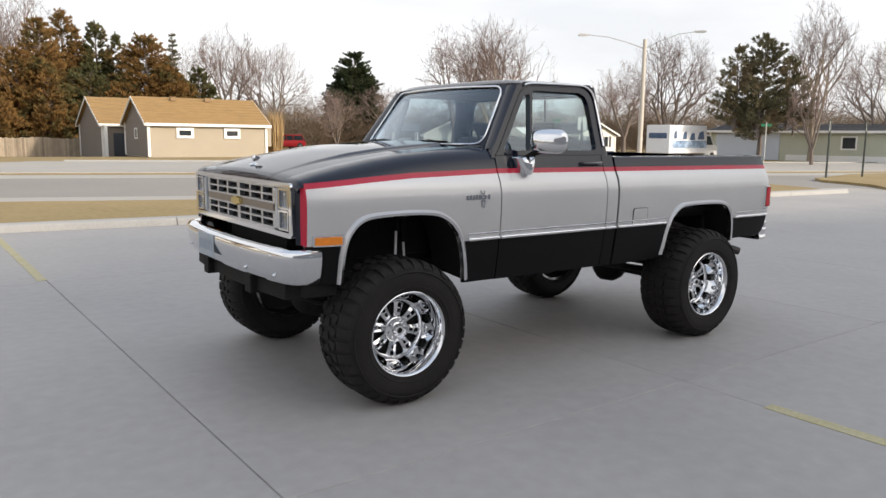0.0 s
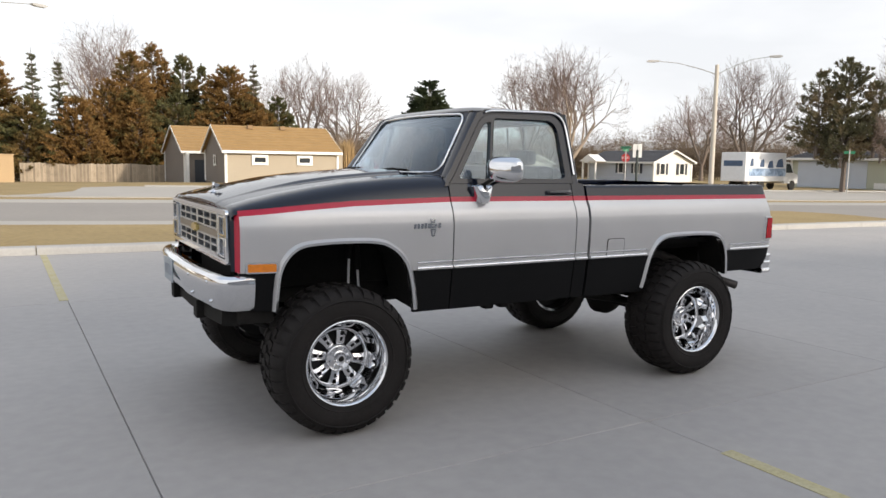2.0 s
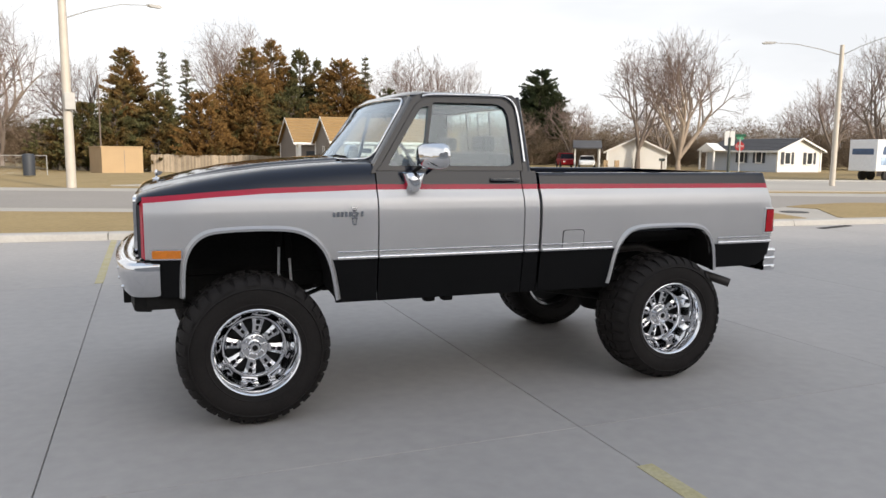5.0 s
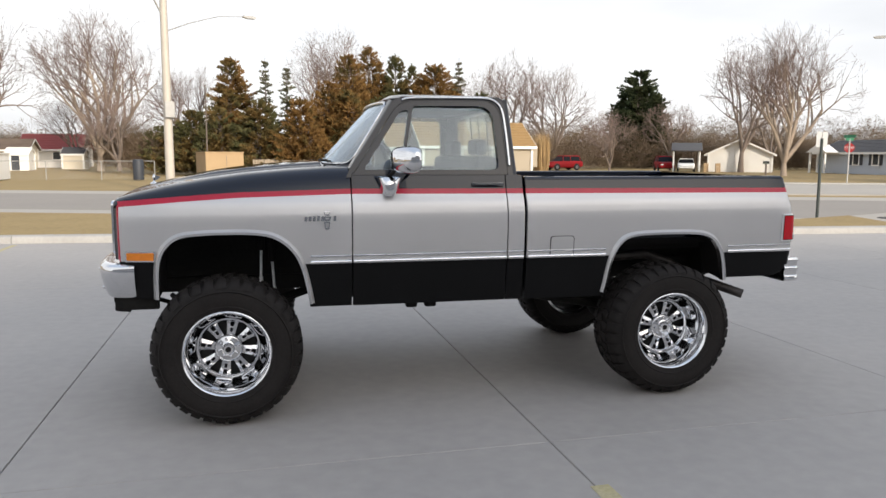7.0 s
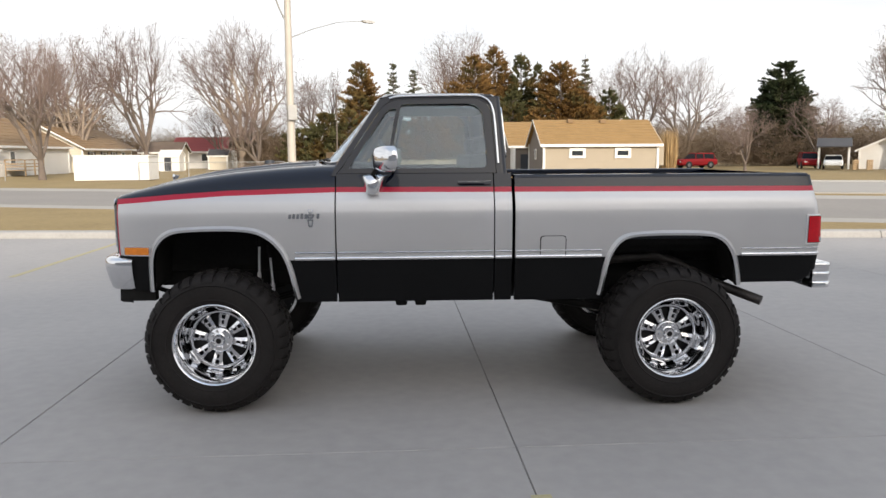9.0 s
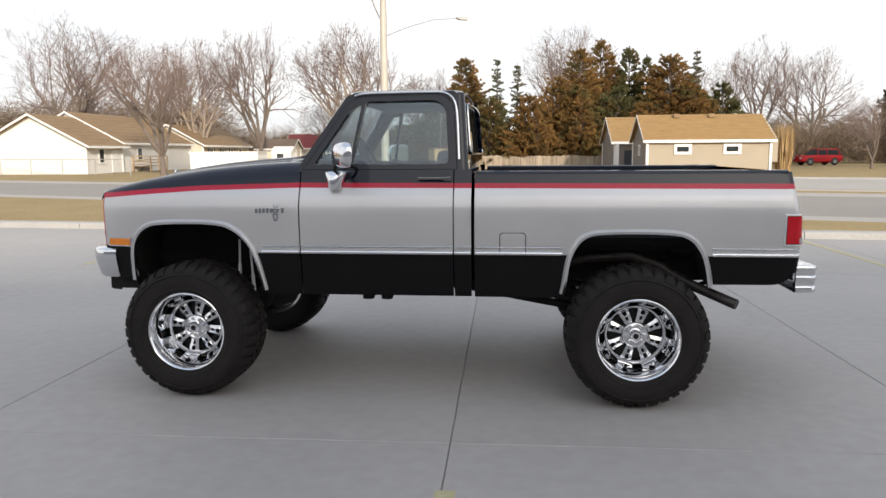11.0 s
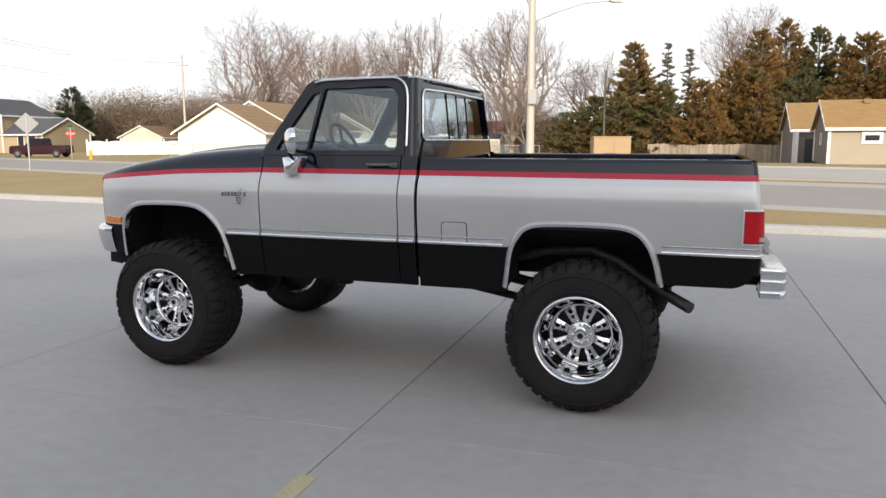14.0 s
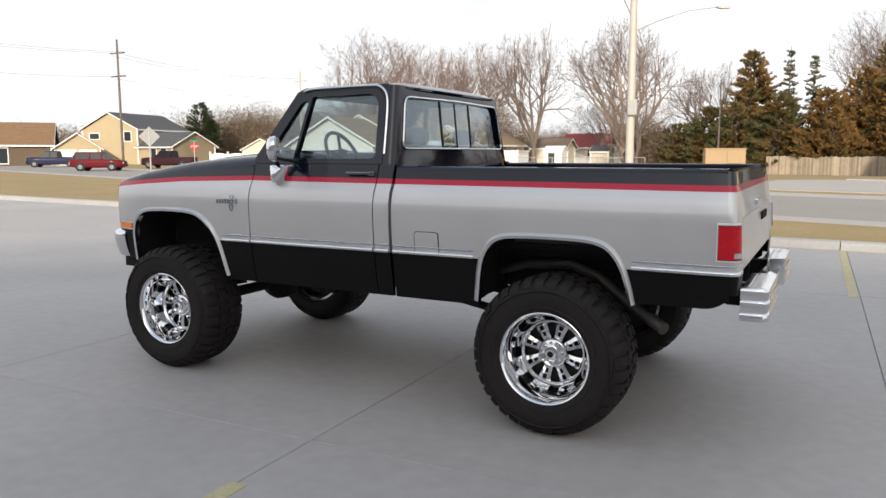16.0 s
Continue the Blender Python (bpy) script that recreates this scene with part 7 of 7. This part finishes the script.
# ---- vehicles in the distance ----
def far_car(name, label, m, paint, kind="suv"):
    """A parked car: a rounded lower body, a glazed cabin with a painted roof, wheels in dark arches, lamps."""
    c = empty(name, m, label, "car")
    L, W, belt, roof = {"suv": (4.6, 1.82, 1.05, 1.70), "sedan": (4.6, 1.78, 0.95, 1.43), "pickup": (5.7, 1.95, 1.12, 1.84)}[kind]
    h = L / 2
    # stations: along, half width, underside, top of the body
    nose = {"suv": 0.98, "sedan": 0.88, "pickup": 1.12}[kind]
    st = [(-h, 0.60, 0.48, nose - 0.22), (-h + 0.06, 0.78, 0.36, nose - 0.12), (-h + 0.30, 0.88, 0.30, nose - 0.03), (-h + 0.9, 0.91, 0.28, nose + 0.02), (-h + 1.4, 0.91, 0.28, belt),
          (0.0, 0.91, 0.28, belt + 0.01), (h - 1.1, 0.91, 0.28, belt + 0.02), (h - 0.30, 0.89, 0.32, belt), (h - 0.05, 0.82, 0.42, belt - 0.06), (h, 0.72, 0.52, belt - 0.16)]
    bm = bmesh.new()
    rows = []
    for x, w, z0, z1 in st:
        w *= W / 1.82
        ring = [(-w * 0.86, z0), (w * 0.86, z0), (w, z0 + 0.12), (w, (z0 + z1) / 2), (w * 0.985, z1 - 0.10), (w * 0.90, z1), (-w * 0.90, z1), (-w * 0.985, z1 - 0.10), (-w, (z0 + z1) / 2), (-w, z0 + 0.12)]
        rows.append([bm.verts.new((x, y, z)) for y, z in ring])
    for a, b in zip(rows, rows[1:]):
        for k in range(10):
            bm.faces.new((a[k], a[(k + 1) % 10], b[(k + 1) % 10], b[k]))
    bm.faces.new(rows[0]); bm.faces.new(rows[-1][::-1])
    bmesh.ops.recalc_face_normals(bm, faces=bm.faces[:])
    part("body", bm, M[paint], c, smooth=40)
    x0, x1, x2, x3 = {"suv": (-1.05, -0.35, 1.75, 2.18), "sedan": (-1.0, -0.30, 0.85, 1.55), "pickup": (-1.25, -0.70, 0.50, 0.68)}[kind]
    def cabin(z0, z1, grow):
        bm = bmesh.new()
        f = lambda z: (z - belt) / (roof - belt)
        rows = []
        for z in (z0, (z0 + z1) / 2, z1):
            t, w = f(z), W / 2 * (0.91 - 0.16 * f(z)) + grow
            rows.append([bm.verts.new(p) for p in ((x0 + (x1 - x0) * t - grow, -w, z), (x3 + (x2 - x3) * t + grow, -w, z), (x3 + (x2 - x3) * t + grow, w, z), (x0 + (x1 - x0) * t - grow, w, z))])
        for a, b in zip(rows, rows[1:]):
            for k in range(4):
                bm.faces.new((a[k], a[(k + 1) % 4], b[(k + 1) % 4], b[k]))
        bm.faces.new(rows[0][::-1]); bm.faces.new(rows[-1])
        bmesh.ops.recalc_face_normals(bm, faces=bm.faces[:])
        bmesh.ops.bevel(bm, geom=[e for e in bm.edges if abs(e.verts[0].co.z - e.verts[1].co.z) > 0.02], offset=0.05, segments=2, affect="EDGES")
        return bm
    part("cabin_glass", cabin(belt - 0.03, roof - 0.09, 0.0), M["cardark"], c, smooth=40)
    part("roof", cabin(roof - 0.10, roof, 0.015), M[paint], c, smooth=40)
    for s in (-1, 1):
        for xa in ((x0 + 0.55, (x0 + x3) / 2, x3 - 0.30) if kind != "pickup" else ((x0 + x3) / 2, x3 - 0.10)):
            bm = bmesh.new()
            tube(bm, [(xa, s * (W / 2 * 0.91 + 0.005), belt - 0.02), (xa + 0.06 * (-1 if xa > 0 else 1), s * (W / 2 * 0.765 + 0.005), roof - 0.08)], 0.045, 6)
            part("pillar", bm, M[paint], c)
    for x in (-h + 0.95, h - 0.95):
        for s in (-1, 1):
            bm = bmesh.new()
            revolve(bm, [(0.0, -0.02), (0.41, -0.02), (0.41, 0.02), (0.0, 0.02)], 22, centre=(x, s * (W / 2 - 0.005), 0.36))
            part("wheel_arch", bm, M["rubber_far"], c)
            bm = bmesh.new()
            revolve(bm, [(0.0, -0.10), (0.29, -0.10), (0.34, -0.06), (0.34, 0.06), (0.29, 0.10), (0.0, 0.10)], 22, centre=(x, s * (W / 2 - 0.05), 0.34))
            w = part("wheel", bm, M["rubber_far"], c, smooth=40)
            bm = bmesh.new()
            revolve(bm, [(0.0, s * 0.108), (0.10, s * 0.112), (0.20, s * 0.106), (0.22, s * 0.09)], 18, centre=(x, s * (W / 2 - 0.05), 0.34))
            part("rim", bm, M["darkrim"], w)
    for s in (-1, 1):
        part("headlight", boxm(-h - 0.01, -h + 0.12, *sorted((s * 0.46, s * 0.74)), nose - 0.34, nose - 0.20, 0.02), M["clearfar"], c)
        part("tail_light", boxm(h - 0.10, h + 0.01, *sorted((s * 0.54, s * 0.74)), belt - 0.36, belt - 0.14, 0.02), M["signred"], c)
    part("bumper", boxm(-h - 0.03, -h + 0.1, -0.7, 0.7, 0.40, 0.56, 0.03), M[paint], c)
    part("bumper", boxm(h - 0.1, h + 0.03, -0.72, 0.72, 0.42, 0.58, 0.03), M[paint], c)
    if kind == "pickup":
        part("load_bed", boxm(x3 + 0.14, h - 0.12, -W * 0.40, W * 0.40, belt - 0.02, belt + 0.035), M["rubber_far"], c)
    return c


far_car("suv", "dark red sport utility car on the street", pose(-56.7, 40.9, 0, 0, 0, 215), "redpaint")
far_car("parked_pickup", "dark blue pickup parked before a house", pose(-77.5, 51.0, 0, 0, 0, 40), "bluepaint", "pickup")
far_car("road_pickup", "dark maroon pickup on the street", pose(-60.5, 52.5, 0, 0, 0, 20), "maroon", "pickup")
far_car("parked_car", "red car parked under a conifer", pose(32.4, 78.5, 0, 0, 0, 10), "redbright", "suv")
far_car("parked_car", "white car parked in a carport", pose(43.0, 69.0, 0, 0, 0, 60), "whitepaint", "sedan")
far_car("parked_car", "red car parked behind trees", pose(42.6, 73.0, 0, 0, 0, 70), "redbright", "suv")
cp = empty("carport", pose(43.6, 70.0, 0, 0, 0, -30), "open carport with a dark roof", "carport")
bm = bmesh.new()
plate(bm, [(-2.7, 2.2), (2.7, 2.2), (2.7, 2.32), (0, 3.15), (-2.7, 2.32)], [], 3.2, lambda a, b, d: Vector((-1.6 + d, a, b)))
part("roof", bm, M["greyroof"], cp)
for x in (-1.35, 1.35):
    for y in (-2.3, 2.3):
        part("post", boxm(x - 0.08, x + 0.08, y - 0.08, y + 0.08, 0, 2.3), M["white"], cp)

pal = empty("pallet", pose(43.3, 63.4, 0, 0, 0, 35), "tan wooden pallet leaning upright by a garage", "pallet", "pallets by the garage")
for x in (-0.48, 0.0, 0.48):
    part("rail", boxm(x - 0.05, x + 0.05, -0.06, 0.06, 0.0, 0.95), M["tan"], pal)
for k in range(5):
    part("slat", boxm(-0.55, 0.55, -0.085, -0.06, 0.03 + k * 0.2, 0.15 + k * 0.2), M["tan"], pal)
copy_thing(pal, pose(42.35, 64.1, 0, 0, 0, 35))
mb = empty("mailbox", pose(42.4, 54.4, 0), "dark rural mailbox on a wooden post", "mailbox")
part("post", boxm(-0.06, 0.06, -0.06, 0.06, 0.0, 1.0, 0.01), M["wood"], mb)
bm = bmesh.new()
plate(bm, [(-0.12, 1.0), (0.12, 1.0), (0.12, 1.14)] + [(0.12 * math.cos(a), 1.14 + 0.12 * math.sin(a)) for a in span(0.3, math.pi - 0.3, 5)] + [(-0.12, 1.14)], [], 0.5, lambda a, b, d: Vector((-0.25 + d, a, b)))
part("box", bm, M["darkpost"], mb)

van = empty("box_van", pose(45.4, 32.2, 0, 0, 0, 2), "white box van with blue side graphics", "van")
part("box_body", boxm(-3.4, 1.3, -1.05, 1.05, 0.65, 2.75, 0.05), M["whitepaint"], van)
part("side_graphic", boxm(-3.0, 1.28, -1.066, -1.05, 1.05, 1.60), M["vanblue"], van, "blue and white side graphic")
for k, (x0, w, z0, z1) in enumerate(((-2.9, 0.4, 1.75, 2.35), (-1.8, 0.55, 1.7, 2.3), (-0.9, 0.7, 1.65, 2.2), (0.1, 0.9, 1.7, 2.35))):
    bm = bmesh.new()
    plate(bm, rounded([(x0, z0), (x0 + w, z0), (x0 + w * 0.8, z1), (x0 + w * 0.25, z1 - 0.1)], 0.08, 3), [], 0.012, lambda a, b, d: Vector((a, -1.063 + d, b)))
    part("side_mark", bm, M["vandark"], van, "dark blue graphic mark")
part("rear_graphic", boxm(-3.416, -3.4, -0.8, 0.8, 1.75, 2.15), M["vandark"], van)
bm = bmesh.new()
plate(bm, [(1.32, 0.5), (3.0, 0.5), (3.0, 1.15), (2.5, 1.3), (2.0, 2.05), (1.32, 2.15)], [], 1.9, lambda a, b, d: Vector((a, -0.95 + d, b)))
part("cab", bm, M["whitepaint"], van)
for s in (-1, 1):
    bm = bmesh.new()
    plate(bm, [(1.5, 1.3), (2.35, 1.3), (1.95, 1.95), (1.5, 1.98)], [], 0.02, lambda a, b, d: Vector((a, s * (0.965 - d), b)))
    part("side_window", bm, M["pane"], van)
for x in (-2.2, -1.4, 2.3):
    for s in (-1, 1):
        bm = bmesh.new()
        revolve(bm, [(0.0, -0.12), (0.30, -0.12), (0.36, -0.08), (0.36, 0.08), (0.30, 0.12), (0.0, 0.12)], 20, centre=(x, s * 0.88, 0.36))
        part("wheel", bm, M["rubber_far"], van, smooth=40)


# ---- signs and posts ----
def sign_post(name, label, x, y, h, r=0.035, material="galv"):
    e = empty(name, pose(x, y, 0), label, "sign")
    bm = bmesh.new()
    tube(bm, [(0, 0, 0), (0, 0, h)], r, 8)
    part("post", bm, M[material], e, smooth=60)
    return e


def face(bm, pts, turn, thick=0.01):
    c, q = math.cos(turn), math.sin(turn)
    plate(bm, pts, [], thick, lambda a, b, d: Vector((a * c + d * q, a * q - d * c, b)))


def octagon(r, z):
    return [(r * math.cos(a), z + r * math.sin(a)) for a in (math.pi / 8 + k * math.pi / 4 for k in range(8))]


sg = sign_post("bay_sign", "tall post with two white sign panels", 13.23, 11.88, 2.15, 0.04, "darkpost")
for dx, tn in ((-0.072, -0.65), (0.072, -0.65)):
    bm = bmesh.new()
    face(bm, rounded([(-0.064 + dx, 1.92), (0.064 + dx, 1.92), (0.064 + dx, 2.33), (-0.064 + dx, 2.33)], 0.02, 3), tn)
    part("sign_panel", bm, M["white"], sg)
for x, y, r, tn in ((33.0, 33.6, 0.30, -0.85), (-51.1, 47.0, 0.40, 0.9)):
    st = sign_post("stop_sign", "red octagonal stop sign on a post", x, y, 2.75, 0.04)
    bm = bmesh.new()
    face(bm, octagon(r, 2.2), tn)
    bd = part("sign_face", bm, M["signred"], st)
    cu = bpy.data.curves.new("stop_text", "FONT")
    cu.body, cu.size, cu.align_x, cu.align_y, cu.extrude = "STOP", 0.27 * r / 0.38, "CENTER", "CENTER", 0.003
    tx = new("lettering", cu)
    tx.data.materials.append(M["white"])
    tx.parent = bd
    tx.matrix_basis = Matrix.Translation((0.02 * math.sin(tn), -0.02 * math.cos(tn), 2.2)) @ Matrix.Rotation(tn, 4, "Z") @ Matrix.Rotation(math.pi / 2, 4, "X")
    for k, tw in ((2.72, 0.3), (2.90, 1.87)):
        bm = bmesh.new()
        face(bm, [(-0.38, k - 0.08), (0.38, k - 0.08), (0.38, k + 0.08), (-0.38, k + 0.08)], tw)
        part("street_blade", bm, M["signgreen"], st, "green street name blade")
dm = sign_post("diamond_sign", "grey back of a diamond road sign", -31.1, 24.5, 2.9, 0.045)
bm = bmesh.new()
face(bm, [(0, 1.95), (0.56, 2.51), (0, 3.07), (-0.56, 2.51)], 0.86)
part("sign_face", bm, M["signgrey"], dm)
gs = sign_post("street_name_post", "post with a green street name blade", 43.7, 24.4, 2.9, 0.035, "galv")
bm = bmesh.new()
face(bm, [(-0.32, 2.62), (0.32, 2.62), (0.32, 2.80), (-0.32, 2.80)], -0.9)
part("street_blade", bm, M["signgreen"], gs)
for x, y in ((28.9, 12.3), (31.5, 12.0)):
    p = sign_post("marker_post", "dark steel post with a small sign", x, y, 2.6, 0.045, "darkpost")
    bm = bmesh.new()
    face(bm, [(-0.18, 2.1), (0.18, 2.1), (0.18, 2.55), (-0.18, 2.55)], 0.3)
    part("sign_panel", bm, M["signgrey"], p)
hy = empty("fire_hydrant", pose(-47.5, 45.5, 0), "yellow fire hydrant on the verge", "hydrant")
bm = bmesh.new()
revolve(bm, [(0.0, 0.85), (0.10, 0.80), (0.15, 0.68), (0.13, 0.62), (0.13, 0.10), (0.18, 0.08), (0.18, 0.0)], 14, "z")
tube(bm, [(-0.22, 0, 0.5), (0.22, 0, 0.5)], 0.06, 8)
part("hydrant_body", bm, M["hydrant"], hy, smooth=40)
bn = empty("waste_bin", pose(-9.9, 46.8, 0), "tall dark waste bin on the lawn", "bin")
bm = bmesh.new()
revolve(bm, [(0.0, 1.35), (0.30, 1.33), (0.36, 1.2), (0.34, 0.0), (0.0, 0.0)], 14, "z")
part("bin_body", bm, M["shutter"], bn, smooth=40)

# ---- chain-link and vinyl fences ----
cf = empty("chain_link_fence", pose(0, 0, 0), "galvanised chain-link fence along the lawns", "fence")
runs = (((-44.5, 52.0), (-28.0, 47.0)), ((-18.7, 46.4), (-9.0, 47.5)))
bm_w = bmesh.new()
for p, q in runs:
    a, b = Vector((*p, 0)), Vector((*q, 0))
    n = int((b - a).length / 3.0)
    for k in range(n + 1):
        o = a.lerp(b, k / n)
        bm = bmesh.new()
        tube(bm, [o, o + Vector((0, 0, 1.25))], 0.035, 6)
        part("fence_post", bm, M["galv"], cf)
    bm = bmesh.new()
    tube(bm, [a + Vector((0, 0, 1.22)), b + Vector((0, 0, 1.22))], 0.025, 6)
    part("top_rail", bm, M["galv"], cf)
    m = int((b - a).length / 0.16)
    for k in range(m - 8):
        for s in (0, 1):
            x0, x1 = (k, k + 8) if s else (k + 8, k)
            tube(bm_w, [a.lerp(b, x0 / m) + Vector((0, 0, 0.04)), a.lerp(b, x1 / m) + Vector((0, 0, 1.2))], 0.003, 3, cap=False)
tagged(part("mesh_wire", bm_w, M["galv"], cf), kind="stuff")
vf = empty("vinyl_fence", pose(0, 0, 0), "white vinyl panel fence", "fence")
a, b = Vector((-60.8, 58.7, 0)), Vector((-53.5, 65.2, 0))
n = 5
for k in range(n + 1):
    o = a.lerp(b, k / n)
    part("fence_post", boxm(o.x - 0.07, o.x + 0.07, o.y - 0.07, o.y + 0.07, 0, 1.75), M["white"], vf)
    if k < n:
        d = (b - a).normalized()
        L = (b - a).length / n
        for i in range(10):
            bm = bmesh.new()
            box(bm, 0.1 + i * (L - 0.2) / 10, 0.1 + (i + 0.86) * (L - 0.2) / 10, -0.015, 0.015, 0.05, 1.45 + 0.12 * math.sin(math.pi * (i + 0.5) / 10), mtx=Matrix.Translation(o) @ Matrix.Rotation(math.atan2(d.y, d.x), 4, "Z"))
            part("fence_board", bm, M["white"], vf)

# overhead wires
wires = empty("overhead_wires", pose(0, 0, 0), "thin dark overhead power lines", "wires")
for z0, z1, off in ((13.0, 12.7, -1.0), (13.0, 12.7, 1.0), (10.3, 10.0, 0.0)):
    for p, q in (((-71.8, 89.2), (-70.8, 55.0)), ((-70.8, 55.0), (-70.0, 18.0)), ((-71.8, 89.2), (-72.5, 125.0))):
        bm = bmesh.new()
        tube(bm, [(p[0] + (q[0] - p[0]) * t + off, p[1] + (q[1] - p[1]) * t, z0 + (z1 - z0) * t - 3.2 * t * (1 - t)) for t in span(0, 1, 10)], 0.014, 4, cap=False)
        part("wire", bm, M["shutter"], wires)



# ---- concrete slabs of the lot, their joints and painted bay lines ----
XS = [-2.66 + 2.975 * k for k in range(-9, 10)]


def lay(x, y):
    """The lot's joints run a little askew of the truck."""
    return (x - 0.022 * y, y + 0.022 * x)


YS = [-9.4, -6.1, -1.75, 4.42]


def slab(pts):
    bm = bmesh.new()
    b = 0.004
    cx, cy = sum(p[0] for p in pts) / 4, sum(p[1] for p in pts) / 4
    lo = [(p[0] + math.copysign(0.003, cx - p[0]), p[1] + math.copysign(0.003, cy - p[1])) for p in pts]
    hi = [(p[0] + math.copysign(0.003 + b, cx - p[0]), p[1] + math.copysign(0.003 + b, cy - p[1])) for p in pts]
    r = [[bm.verts.new((x, y, z)) for x, y in q] for q, z in ((lo, -0.012), (lo, -b), (hi, 0.0))]
    for a, c in zip(r, r[1:]):
        for i in range(4):
            bm.faces.new((a[i], a[(i + 1) % 4], c[(i + 1) % 4], c[i]))
    bm.faces.new(r[-1])
    bmesh.ops.recalc_face_normals(bm, faces=bm.faces[:])
    part("slab", bm, M["concrete"], lot)


for x0, x1 in zip(XS, XS[1:]):
    for y0, y1 in zip(YS, YS[1:]):
        slab([lay(x0, y0), lay(x1, y0), lay(x1, y1), lay(x0, y1)])
    xa, xb = x0 - 0.205, x1 - 0.205
    slab([lay(x0, YS[-1]), lay(x1, YS[-1]), (xb, kerb_y(xb)), (xa, kerb_y(xa))])

for x, y0, y1, lab in ((-2.70, 4.55, 9.5, "worn yellow bay line"), (3.22, 4.3, 8.9, "worn yellow bay line"), (6.02, 4.9, 8.5, "worn yellow bay line"), (-5.66, 4.8, 9.4, "worn yellow bay line"), (0.335, -7.4, -2.36, "yellow bay line")):
    bm = bmesh.new()
    prism(bm, [lay(x - 0.05, y0), lay(x + 0.05, y0), lay(x + 0.05, y1), lay(x - 0.05, y1)], 0.0005, 0.004)
    part("bay_line", bm, M["yellow"], lot, lab)

# kerb stones
for k in range(-24, 7):
    x0, x1 = k * 3.0, k * 3.0 + 2.985
    bm = bmesh.new()
    rows = []
    for x in (x0, x1):
        y = kerb_y(x)
        rows.append([bm.verts.new((x, y + a, z)) for a, z in ((0.0, -0.02), (0.03, 0.10), (0.055, 0.128), (0.09, 0.135), (0.33, 0.135), (0.33, -0.02))])
    for j in range(6):
        bm.faces.new((rows[0][j], rows[1][j], rows[1][(j + 1) % 6], rows[0][(j + 1) % 6]))
    bm.faces.new(rows[0]); bm.faces.new(rows[1][::-1])
    bmesh.ops.recalc_face_normals(bm, faces=bm.faces[:])
    part("kerb_stone", bm, M["kerb"], lot, smooth=False)
